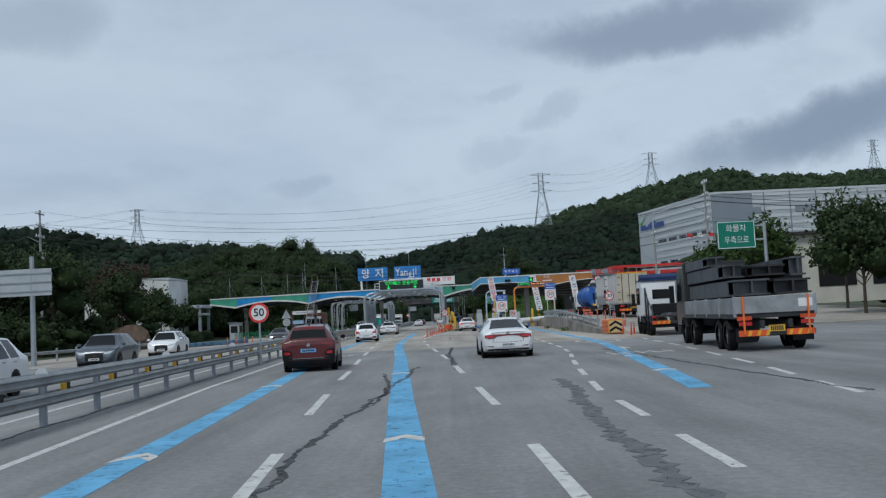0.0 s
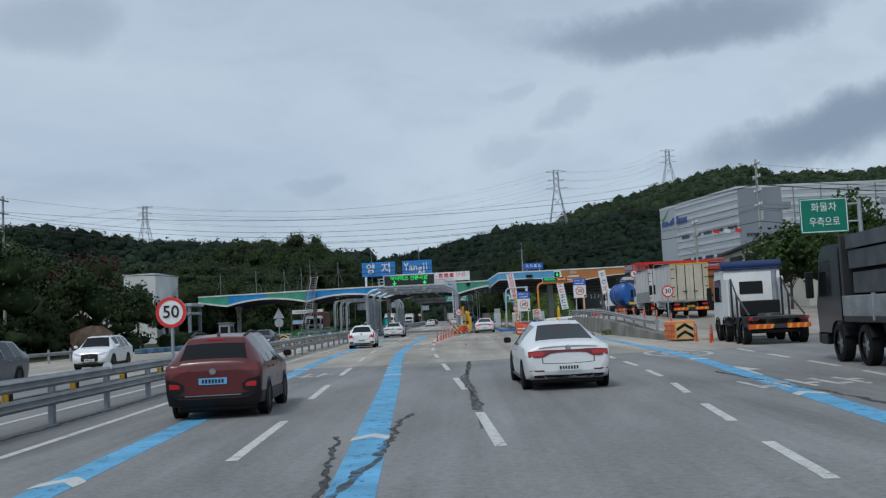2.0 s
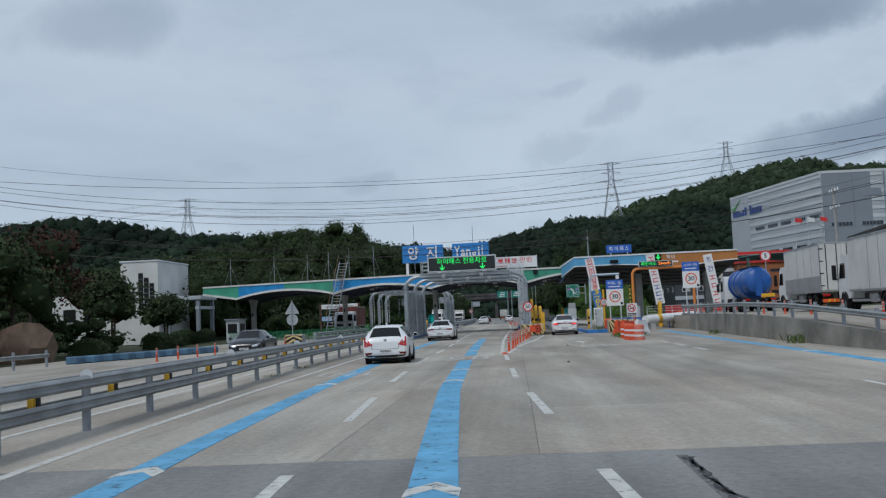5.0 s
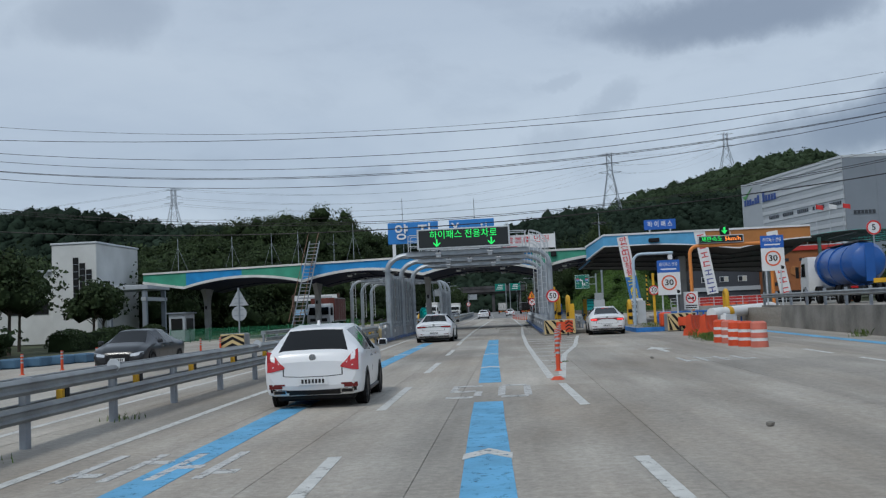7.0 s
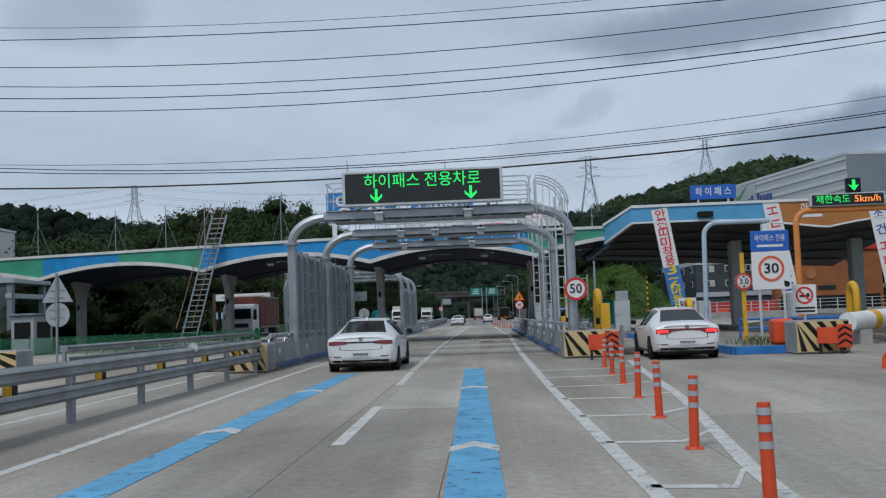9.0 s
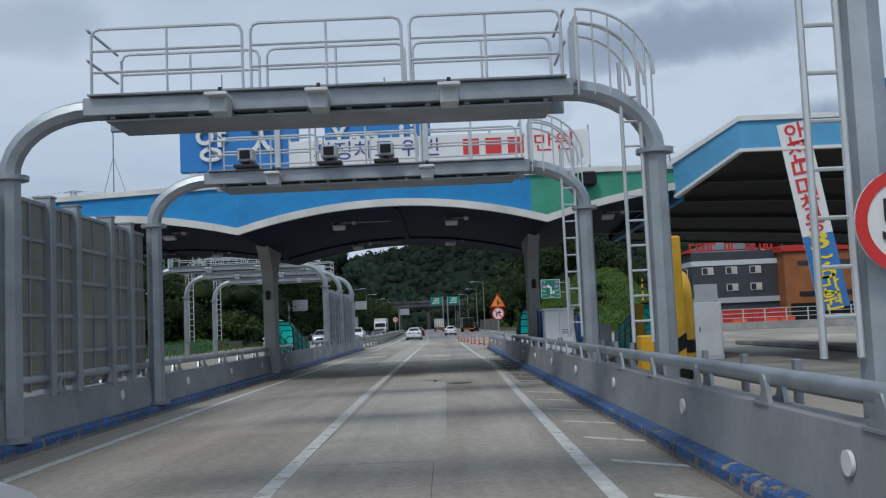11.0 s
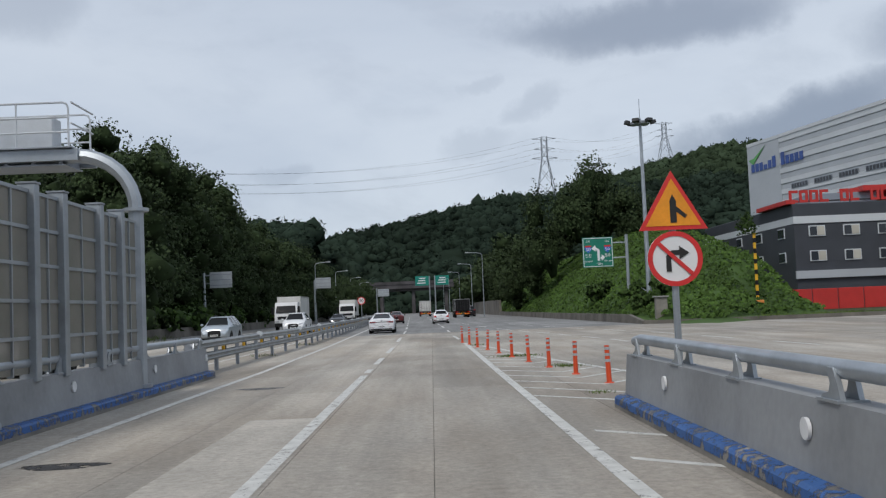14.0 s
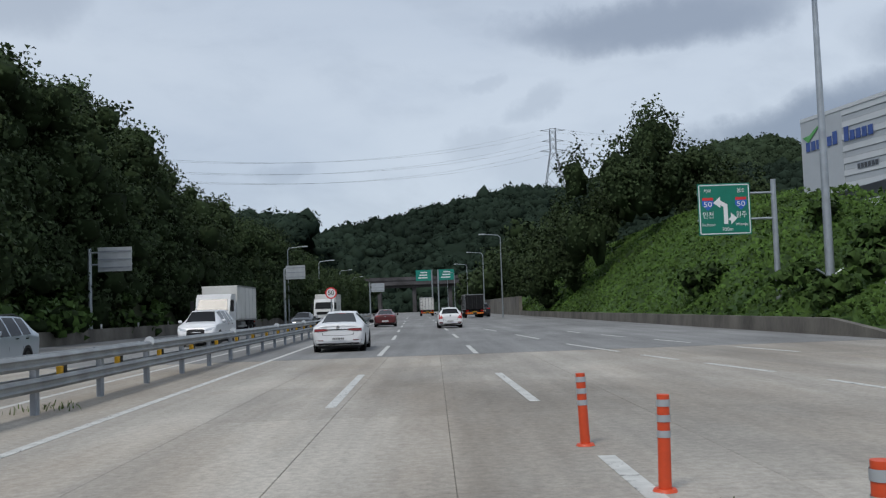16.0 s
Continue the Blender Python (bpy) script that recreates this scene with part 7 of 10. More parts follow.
# backs of signs on the opposite gate island
s = thing("warning_sign", "grey back of a triangle and a round sign on one post", "road sign", pose(-20.1, 122.0, 0))
part("post", Shape().cyl((0, -0.06, 0), (0, -0.06, 3.7), 0.05, n=10), GALV, s)
part("triangle", Shape().prism([(-0.62, 2.55), (0.62, 2.55), (0, 3.65)], "y", 0, 0.03), SIGN_BACK, s)
part("plate", Shape().disc((0, 2.05), 0.48, 0, 0.03), SIGN_BACK, s)
for z in (1.9, 2.25, 2.7, 3.0):
    part("stiffener", Shape().box((-0.3, -0.03, z), (0.3, -0.001, z + 0.05)), GALV_DULL, s)
s = thing("round_sign", "pale back of a round sign on a post beyond the gate", "road sign", pose(-14.6, 175, 0))
part("post", Shape().cyl((0, -0.06, 0), (0, -0.06, 2.1), 0.05, n=10), GALV, s)
part("plate", Shape().disc((0, 1.95), 0.5, 0, 0.03), SIGN_BACK, s)

# ---------------------------------------------------------------- vehicles
def paint(name, c, rough=0.28, metal=0.0):
    return mat(name, c, rough, metal, var=0.05, scale=0.8, fine=3, bump=0, coat=0.3)


CAR_WHITE = paint("white_car_paint", (0.74, 0.75, 0.77))
CAR_RED = paint("dark_red_car_paint", (0.09, 0.009, 0.010))
CAR_GREY = paint("grey_car_paint", (0.10, 0.115, 0.14), 0.3, 0.4)
CAR_BLACK = paint("black_car_paint", (0.012, 0.014, 0.018))
CAR_SILVER = paint("silver_car_paint", (0.42, 0.47, 0.52), 0.3, 0.5)
CAR_GLASS = mat("dark_car_glass", (0.008, 0.009, 0.010), 0.08, 0, var=0.0, bump=0, spec=0.25)
TAIL_RED = mat("red_tail_lamp", (0.42, 0.012, 0.015), 0.18, 0, var=0.05, bump=0, coat=0.5)
TAIL_DARK = mat("dark_red_tail_lamp", (0.14, 0.01, 0.012), 0.18, 0, var=0.05, bump=0, coat=0.5)
BRAKE_LIT = mat("lit_brake_lamp", (0.9, 0.04, 0.04), 0.3, 0, var=0.0, bump=0, emit=0.8)
HEAD_GLASS = mat("head_lamp_glass", (0.55, 0.58, 0.62), 0.12, 0.3, var=0.05, bump=0)
CHROME = mat("chrome", (0.62, 0.63, 0.65), 0.12, 1.0, var=0.02, bump=0)
ALLOY = mat("alloy_rim", (0.34, 0.35, 0.37), 0.3, 0.8, var=0.05, bump=0)
PLATE_W = mat("white_number_plate", (0.68, 0.69, 0.70), 0.4, var=0.03, bump=0)
PLATE_B = mat("pale_blue_number_plate", (0.16, 0.38, 0.66), 0.4, var=0.03, bump=0)
PLATE_Y = mat("yellow_number_plate", (0.70, 0.42, 0.04), 0.4, var=0.03, bump=0)

# stations from rear to front: y, bottom, belt, top, half widths at sill, belt and top, what lies ahead ("rear", "side", "front" glass)
SEDAN = [(-2.47, 0.42, 0.74, 0.84, 0.70, 0.78, 0.62, ""), (-2.41, 0.30, 0.86, 0.99, 0.82, 0.88, 0.70, ""), (-2.2, 0.24, 0.92, 1.04, 0.88, 0.92, 0.70, ""), (-1.85, 0.21, 0.94, 1.07, 0.91, 0.935, 0.68, "rear"),
         (-0.95, 0.2, 0.96, 1.39, 0.91, 0.935, 0.53, ""), (-0.86, 0.2, 0.96, 1.41, 0.91, 0.935, 0.54, "side"), (-0.1, 0.2, 0.95, 1.46, 0.91, 0.935, 0.565, ""), (-0.02, 0.2, 0.95, 1.46, 0.91, 0.935, 0.565, "side"),
         (0.72, 0.2, 0.94, 1.42, 0.91, 0.93, 0.55, ""), (0.8, 0.2, 0.94, 1.40, 0.91, 0.93, 0.54, "front"), (1.55, 0.22, 0.93, 1.02, 0.90, 0.92, 0.70, ""), (2.1, 0.25, 0.80, 0.90, 0.87, 0.90, 0.66, ""),
         (2.38, 0.3, 0.66, 0.74, 0.78, 0.82, 0.58, ""), (2.46, 0.38, 0.52, 0.58, 0.64, 0.68, 0.5, "")]
SUV = [(-2.08, 0.40, 0.80, 0.90, 0.74, 0.78, 0.66, ""), (-2.04, 0.30, 0.97, 1.05, 0.82, 0.87, 0.68, ""), (-1.98, 0.26, 1.02, 1.12, 0.86, 0.895, 0.67, "rear"), (-1.72, 0.25, 1.03, 1.40, 0.88, 0.9, 0.59, ""),
       (-1.62, 0.24, 1.03, 1.50, 0.88, 0.9, 0.565, ""), (-1.45, 0.24, 1.02, 1.53, 0.88, 0.9, 0.57, "side"), (-0.9, 0.24, 1.01, 1.56, 0.88, 0.9, 0.58, ""), (-0.82, 0.24, 1.01, 1.56, 0.88, 0.9, 0.58, "side"), (-0.1, 0.24, 0.99, 1.57, 0.88, 0.9, 0.58, ""),
       (-0.02, 0.24, 0.99, 1.57, 0.88, 0.9, 0.58, "side"), (0.6, 0.24, 0.98, 1.52, 0.88, 0.9, 0.57, ""), (0.68, 0.24, 0.98, 1.50, 0.88, 0.9, 0.56, "front"), (1.2, 0.26, 0.98, 1.06, 0.87, 0.89, 0.72, ""), (1.78, 0.29, 0.88, 0.98, 0.84, 0.87, 0.68, ""),
       (2.0, 0.33, 0.72, 0.8, 0.76, 0.8, 0.6, ""), (2.08, 0.40, 0.55, 0.6, 0.6, 0.66, 0.5, "")]
HATCH = [(-2.05, 0.42, 0.72, 0.82, 0.70, 0.75, 0.62, ""), (-2.0, 0.28, 0.86, 0.94, 0.78, 0.82, 0.66, ""), (-1.93, 0.24, 0.95, 1.02, 0.82, 0.85, 0.65, "rear"), (-1.5, 0.22, 0.98, 1.36, 0.83, 0.85, 0.52, ""),
         (-1.38, 0.22, 0.98, 1.40, 0.83, 0.85, 0.53, "side"), (-0.35, 0.2, 0.95, 1.45, 0.83, 0.85, 0.55, ""), (-0.27, 0.2, 0.95, 1.45, 0.83, 0.85, 0.55, "side"), (0.5, 0.2, 0.93, 1.40, 0.83, 0.85, 0.54, ""), (0.58, 0.2, 0.93, 1.38, 0.83, 0.85, 0.53, "front"),
         (1.3, 0.22, 0.92, 1.0, 0.82, 0.84, 0.66, ""), (1.75, 0.25, 0.80, 0.88, 0.79, 0.82, 0.62, ""), (1.98, 0.3, 0.64, 0.72, 0.7, 0.74, 0.55, ""), (2.05, 0.4, 0.5, 0.56, 0.55, 0.6, 0.45, "")]


def ring_of(st):
    y, zb, zm, zt, ws, wb, wt, _ = st
    h = [(0.0, zb), (ws * 0.86, zb), (ws, zb + 0.1), (wb, zb + 0.55 * (zm - zb)), (wb * 0.985, zm), (wt, zt - 0.045), (wt * 0.82, zt), (0.0, zt + 0.015)]
    full = h + [(-x, z) for x, z in h[-2:0:-1]]
    return [(x, y, z) for x, z in full]


wheel_cache = {}


def wheel(parent, x, y, r, w, side, dark=False):
    """Tyre with its rim and spokes; the outer face looks towards side."""
    key = (r, w)
    if key not in wheel_cache:
        t = Shape()
        prof = [(-w / 2, r * 0.66), (-w / 2, r * 0.9), (-w / 2 + 0.03, r), (w / 2 - 0.03, r), (w / 2, r * 0.9), (w / 2, r * 0.66)]
        n = 22
        vs = [(a, b * math.cos(2 * math.pi * i / n), b * math.sin(2 * math.pi * i / n)) for i in range(n) for a, b in prof]
        k = len(prof)
        t.add(vs, [(i * k + j, i * k + j + 1, ((i + 1) % n) * k + j + 1, ((i + 1) % n) * k + j) for i in range(n) for j in range(k - 1)])
        rm = Shape().cyl((-w * 0.3, 0, 0), (w * 0.3, 0, 0), r * 0.67, n=20)
        sp = Shape()
        for i in range(5):
            a = 2 * math.pi * i / 5
            c, s_ = math.cos(a), math.sin(a)
            for sg in (-1, 1):
                sp.add([(sg * w * 0.32, r * (0.1 * c - 0.09 * s_), r * (0.1 * s_ + 0.09 * c)), (sg * w * 0.32, r * (0.64 * c - 0.07 * s_), r * (0.64 * s_ + 0.07 * c)),
                        (sg * w * 0.32, r * (0.64 * c + 0.07 * s_), r * (0.64 * s_ - 0.07 * c)), (sg * w * 0.32, r * (0.1 * c + 0.09 * s_), r * (0.1 * s_ - 0.09 * c))], [(0, 1, 2, 3)])
        sp.cyl((-w * 0.34, 0, 0), (w * 0.34, 0, 0), r * 0.14, n=12)
        wheel_cache[key] = (t.mesh("tyre", RUBBER), rm.mesh("rim_well", DARK), sp.mesh("spokes", ALLOY))
    t, rm, sp = wheel_cache[key]
    wh = part("wheel", t, RUBBER, parent, "black tyre", pose(x, y, r))
    part("rim_well", rm, DARK, wh)
    part("spokes", sp, ALLOY, wh)


def plate(parent, y, z, material, face=-1, w=0.5, h=0.11):
    """Number plate whose characters are plain bars."""
    p = part("number_plate", Shape().box((-w / 2, y, z), (w / 2, y + face * 0.012, z + h)), material, parent)
    for k in range(7):
        x = -w / 2 + 0.06 + k * (w - 0.1) / 7
        part("plate_bar", Shape().box((x, y + face * 0.013, z + 0.025), (x + 0.04, y + face * 0.016, z + h - 0.025)), TEXT_BLACK, p)


def car(name, table, k, color, label, at, tail="bar", wheel_r=0.34, plate_m=PLATE_W, clad=False, category="car", rails=False, lit=False):
    """A car lofted smoothly from its stations; k scales (x, y, z); it heads along +y."""
    c = thing(name, label, category, at)
    T = [(y * k[1], a * k[2], b * k[2], d * k[2], e * k[0], f * k[0], g * k[0], w) for y, a, b, d, e, f, g, w in table]
    R = np.array([ring_of(s) for s in T])
    n, U, V = R.shape[1], 3, 2

    def between(P0, P1, P2, P3, t):
        return 0.5 * (2 * P1 + (P2 - P0) * t + (2 * P0 - 5 * P1 + 4 * P2 - P3) * t * t + (3 * P1 - P0 - 3 * P2 + P3) * t ** 3)

    # round the section, then the length, keeping the given stations
    Q = np.zeros((len(T), n * V, 3))
    for j in range(n):
        for b in range(V):
            Q[:, j * V + b] = between(R[:, j - 1], R[:, j], R[:, (j + 1) % n], R[:, (j + 2) % n], b / V)
    rows_ = []
    last = len(T) - 1
    for i in range(last):
        for a in range(U):
            soft_, hard = between(Q[max(i - 1, 0)], Q[i], Q[i + 1], Q[min(i + 2, last)], a / U), Q[i] + (Q[i + 1] - Q[i]) * a / U
            rows_.append(0.7 * soft_ + 0.3 * hard)
    rows_.append(Q[last])
    N = n * V
    vs = [tuple(p) for r in rows_ for p in r]
    body, glass = [], {"rear": [], "side_l": [], "side_r": [], "front": []}
    for i in range(len(rows_) - 1):
        flag = T[i // U][7]
        for j in range(N):
            q = (i * N + (j + 1) % N, (i + 1) * N + (j + 1) % N, (i + 1) * N + j, i * N + j)
            if flag in ("rear", "front") and 5 * V + 1 <= j < 9 * V - 1:
                glass[flag].append(q)
            elif flag == "side" and 4 * V <= j < 5 * V:
                glass["side_r"].append(q)
            elif flag == "side" and 9 * V <= j < 10 * V:
                glass["side_l"].append(q)
            else:
                body.append(q)
    low_ = [q for q in body if clad and (max(q) % N < 2 * V + 2 or min(q) % N > N - 2 * V - 3 or (max(q) % N > N - 2 * V - 3 and min(q) % N < 2))]
    body += [tuple(range(N)), tuple(range((len(rows_) - 1) * N, len(rows_) * N))[::-1]]
    paint_ = [q for q in body if q not in set(low_)]
    part("body", Shape().add(vs, paint_), color, c, angle=50)
    if low_:
        used = sorted({i for q in low_ for i in q})
        idx = {v: a for a, v in enumerate(used)}
        part("cladding", Shape().add([vs[i] for i in used], [tuple(idx[i] for i in q) for q in low_]), BLACK, c, "black plastic lower cladding", angle=50)
    for key, nm in (("rear", "rear_window"), ("side_l", "side_window"), ("side_r", "side_window"), ("front", "windscreen")):
        # the pane keeps only the corners it uses
        used = sorted({i for q in glass[key] for i in q})
        idx = {v: a for a, v in enumerate(used)}
        part(nm, Shape().add([vs[i] for i in used], [tuple(idx[i] for i in q) for q in glass[key]]), CAR_GLASS, c, angle=50)
    skin = BVHTree.FromPolygons(vs, body + [q for g in glass.values() for q in g])

    def on_skin(u, z, d):
        o, w = {"rear": ((u, -9, z), (0, 1, 0)), "front": ((u, 9, z), (0, -1, 0)), "left": ((-9, u, z), (1, 0, 0)), "right": ((9, u, z), (-1, 0, 0))}[d]
        hit = skin.ray_cast(Vector(o), Vector(w))[0]
        return hit, Vector(w)

    def inlay(nm, us, lo, hi, material, d="rear", lift=0.012, parent=c, lab="", rows=3):
        """A fitted piece that follows the skin: us across, lo and hi its lower and upper edge at each."""
        outer, inner, good = [], [], None
        for u, a, b in zip(us, lo, hi):
            for r in range(rows):
                z = a + (b - a) * r / (rows - 1)
                h, w = on_skin(u, z, d)
                h = h if h is not None else (good if good is not None else Vector((u, T[0][0], z)))
                h = Vector((u, h.y, z)) if d in ("rear", "front") else Vector((h.x, u, z))
                good = h
                outer.append(h - w * lift)
                inner.append(h + w * 0.02)
        m = len(outer)
        nu = len(outer) // rows
        fs = []
        for i in range(nu - 1):
            for r in range(rows - 1):
                a = i * rows + r
                fs += [(a, a + rows, a + rows + 1, a + 1), (m + a, m + a + 1, m + a + rows + 1, m + a + rows)]
            for a, b in ((i * rows, (i + 1) * rows), ((i + 2) * rows - 1, (i + 1) * rows - 1)):
                fs.append((a, m + a, m + b, b))
        for r in range(rows - 1):
            fs += [(r, r + 1, m + r + 1, m + r), ((nu - 1) * rows + r, m + (nu - 1) * rows + r, m + (nu - 1) * rows + r + 1, (nu - 1) * rows + r + 1)]
        return part(nm, Shape().add(outer + inner, fs), material, parent, lab, angle=40)

    def both(nm, us, lo, hi, material, d="rear", lift=0.012, parent=c, lab=""):
        return [inlay(nm, [sg * u for u in us], lo, hi, material, d, lift, parent, lab) for sg in (-1, 1)]

    y0, y1 = T[0][0], T[-1][0]
    wb = T[4][5]
    H = k[2]
    ax = (y0 + 0.92 * k[1], y1 - 0.86 * k[1])
    for y in ax:
        for sg in (-1, 1):
            part("wheel_arch", Shape().cyl((sg * (wb - 0.05), y, wheel_r + 0.02), (sg * (wb + 0.004), y, wheel_r + 0.02), wheel_r * 1.13, n=24), BLACK, c)
            wheel(c, sg * (wb - 0.1), y, wheel_r, 0.23, sg)
    # black block low under the body, added to deepen the shade below the car
    part("underbody", Shape().box((-wb + 0.16, y0 + 0.3, 0.13), (wb - 0.16, y1 - 0.35, T[5][1] + 0.06), 0.04), BLACK, c)
    W = T[1][5]
    lamp = BRAKE_LIT if lit else TAIL_RED
    span = [W * t for t in (-0.97, -0.8, -0.6, -0.45, -0.25, 0, 0.25, 0.45, 0.6, 0.8, 0.97)]
    if tail == "bar":
        inlay("tail_lamp_bar", span, [v * H for v in (0.73, 0.715, 0.72, 0.79, 0.81, 0.815, 0.81, 0.79, 0.72, 0.715, 0.73)], [v * H for v in (0.85, 0.865, 0.875, 0.875, 0.87, 0.87, 0.87, 0.875, 0.875, 0.865, 0.85)], TAIL_DARK, lab="dark red lamp bar across the boot")
        both("tail_lamp", [W * t for t in (0.58, 0.7, 0.82, 0.94)], [0.755 * H] * 4, [0.835 * H, 0.84 * H, 0.84 * H, 0.83 * H], lamp, lift=0.017, lab="red tail lamp")
        seam = 0.57
    elif tail == "thin":
        inlay("lamp_strip", span, [0.80 * H] * 11, [0.835 * H] * 11, BLACK, lab="thin black strip across the boot")
        both("tail_lamp", [W * t for t in (0.42, 0.6, 0.8, 0.97)], [0.78 * H, 0.765 * H, 0.75 * H, 0.75 * H], [0.845 * H, 0.86 * H, 0.86 * H, 0.85 * H], TAIL_DARK, lift=0.016, lab="thin dark red tail lamp")
        both("lamp_strip", [W * t for t in (0.5, 0.7, 0.95)], [0.80 * H] * 3, [0.815 * H] * 3, lamp, lift=0.02)
        seam = 0.6
    elif tail == "tall":
        both("tail_lamp", [W * t for t in (0.60, 0.70, 0.80, 0.90, 0.98)], [0.72 * H, 0.70 * H, 0.68 * H, 0.665 * H, 0.66 * H], [0.75 * H, 0.82 * H, 0.92 * H, 1.0 * H, 1.03 * H], lamp, lab="tall red tail lamp")
        both("bumper_lamp", [W * t for t in (0.66, 0.8, 0.95)], [0.37 * H] * 3, [0.43 * H] * 3, TAIL_DARK)
        seam = 0.56
    else:
        both("tail_lamp", [W * t for t in (0.46, 0.65, 0.82, 0.97)], [0.93 * H, 0.90 * H, 0.88 * H, 0.87 * H], [0.965 * H, 0.985 * H, 0.99 * H, 0.98 * H], TAIL_DARK if clad else lamp, lab="slim red tail lamp")
        if clad:
            both("lamp_surround", [W * t for t in (0.62, 0.75, 0.9, 1.0)], [0.55 * H, 0.5 * H, 0.46 * H, 0.44 * H], [0.66 * H, 0.74 * H, 0.76 * H, 0.78 * H], BLACK, lift=0.02, lab="black plastic cladding round the lamp")
            both("bumper_lamp", [W * t for t in (0.70, 0.8, 0.92)], [0.60 * H] * 3, [0.66 * H, 0.69 * H, 0.69 * H], TAIL_RED, lift=0.03, lab="red bumper lamp")
            inlay("lower_bumper", [W * t for t in (-0.86, -0.6, -0.3, 0, 0.3, 0.6, 0.86)], [0.42 * H] * 7, [0.5 * H, 0.48 * H, 0.46 * H, 0.46 * H, 0.46 * H, 0.48 * H, 0.5 * H], BLACK, lift=0.02, lab="black lower bumper")
            inlay("bumper_strip", [W * t for t in (-0.6, 0, 0.6)], [0.45 * H] * 3, [0.465 * H] * 3, ALLOY, lift=0.03)
        seam = 0.6
    if seam and not clad:
        inlay("boot_seam", [W * t for t in (-0.62, -0.3, 0, 0.3, 0.62)], [(seam + e) * H for e in (0.02, 0.002, 0, 0.002, 0.02)], [(seam + e + 0.012) * H for e in (0.02, 0.002, 0, 0.002, 0.02)], DARK, lift=0.002)
        both("boot_seam", [W * 0.615, W * 0.628, W * 0.64], [(seam + 0.025) * H] * 3, [0.71 * H] * 3, DARK, lift=0.002)
    # boot edge, bumper, plate and badge
    if table is SEDAN:
        inlay("boot_edge", [W * t for t in (-0.7, -0.4, 0, 0.4, 0.7)], [e * H for e in (0.925, 0.945, 0.95, 0.945, 0.925)], [e * H for e in (0.94, 0.965, 0.972, 0.965, 0.94)], color, lift=0.035)
    if not clad:
        inlay("diffuser", [W * t for t in (-0.92, -0.5, 0, 0.5, 0.92)], [0.25 * H] * 5, [0.37 * H, 0.34 * H, 0.33 * H, 0.34 * H, 0.37 * H], BLACK, lift=0.012, lab="black lower bumper")
        both("exhaust_tip", [W * t for t in (0.58, 0.72, 0.86)], [0.27 * H] * 3, [0.345 * H] * 3, CHROME, lift=0.02)
        both("exhaust_mouth", [W * t for t in (0.60, 0.72, 0.84)], [0.282 * H] * 3, [0.333 * H] * 3, BLACK, lift=0.024)
        both("bumper_reflector", [W * t for t in (0.6, 0.78, 0.95)], [0.42 * H] * 3, [0.45 * H] * 3, TAIL_DARK, lift=0.008)
    zp = (0.66 if clad else 0.66 if table is SUV else 0.43) * H
    hp = on_skin(0, zp + 0.06, "rear")[0]
    plate(c, hp.y - 0.012, zp, plate_m, w=0.52, h=0.12)
    zbd = (0.90 if table is not SEDAN else 0.905) * H
    hb = on_skin(0, zbd, "rear")[0]
    part("badge", Shape().disc((0, zbd), 0.06, hb.y - 0.02, hb.y + 0.03, 18), CHROME, c, "plain chrome badge")
    # front
    zh = 0.60 if table is not SUV else 0.70
    both("head_lamp", [W * t for t in (0.5, 0.65, 0.8, 0.95)], [(zh - 0.03) * H, (zh - 0.02) * H, (zh + 0.0) * H, (zh + 0.03) * H], [(zh + 0.06) * H, (zh + 0.08) * H, (zh + 0.11) * H, (zh + 0.12) * H], HEAD_GLASS, "front", lab="clear head lamp")
    inlay("grille", [W * t for t in (-0.46, -0.3, 0, 0.3, 0.46)], [0.42 * H, 0.38 * H, 0.37 * H, 0.38 * H, 0.42 * H], [(zh + 0.02) * H, (zh + 0.05) * H, (zh + 0.06) * H, (zh + 0.05) * H, (zh + 0.02) * H], BLACK, "front", 0.014, lab="black grille")
    inlay("lower_intake", [W * t for t in (-0.85, -0.4, 0, 0.4, 0.85)], [0.29 * H] * 5, [0.35 * H] * 5, BLACK, "front", 0.014)
    hf = on_skin(0, 0.46 * H, "front")[0]
    plate(c, hf.y + 0.016, 0.41 * H, plate_m, 1)
    # mirrors, sills, door lines and handles
    ym = next(s for s in T if s[7] == "front")[0] + 0.25
    for sg, d in ((-1, "left"), (1, "right")):
        m = part("door_mirror", Shape().box((sg * (wb + 0.02), ym, T[6][2] + 0.02), (sg * (wb + 0.2), ym + 0.13, T[6][2] + 0.16), 0.035), BLACK if color is CAR_WHITE and table is SEDAN else color, c)
        part("mirror_glass", Shape().box((sg * (wb + 0.04), ym - 0.006, T[6][2] + 0.04), (sg * (wb + 0.18), ym - 0.001, T[6][2] + 0.14)), CAR_GLASS, m)
        part("sill", Shape().box((sg * (wb - 0.06), ax[0] + wheel_r * 1.2, T[5][1] - 0.01), (sg * (wb + 0.003), ax[1] - wheel_r * 1.2, T[5][1] + (0.2 if clad else 0.07)), 0.02), BLACK if clad else DARK, c)
        z0, z1 = T[5][1] + 0.16, T[6][2] - 0.02
        for y in (T[4][0] + 0.28, T[6][0] + 0.04, T[9][0] + 0.1):
            inlay("door_seam", [y - 0.006, y, y + 0.006], [z0] * 3, [z1] * 3, DARK, d, 0.002)
        for yd in (T[6][0] - 0.22, T[8][0] - 0.35):
            inlay("door_handle", [yd - 0.11, yd, yd + 0.11], [T[6][2] - 0.12] * 3, [T[6][2] - 0.09] * 3, CHROME if color is not CAR_RED else color, d, 0.025)
    yr2 = T[4][0]
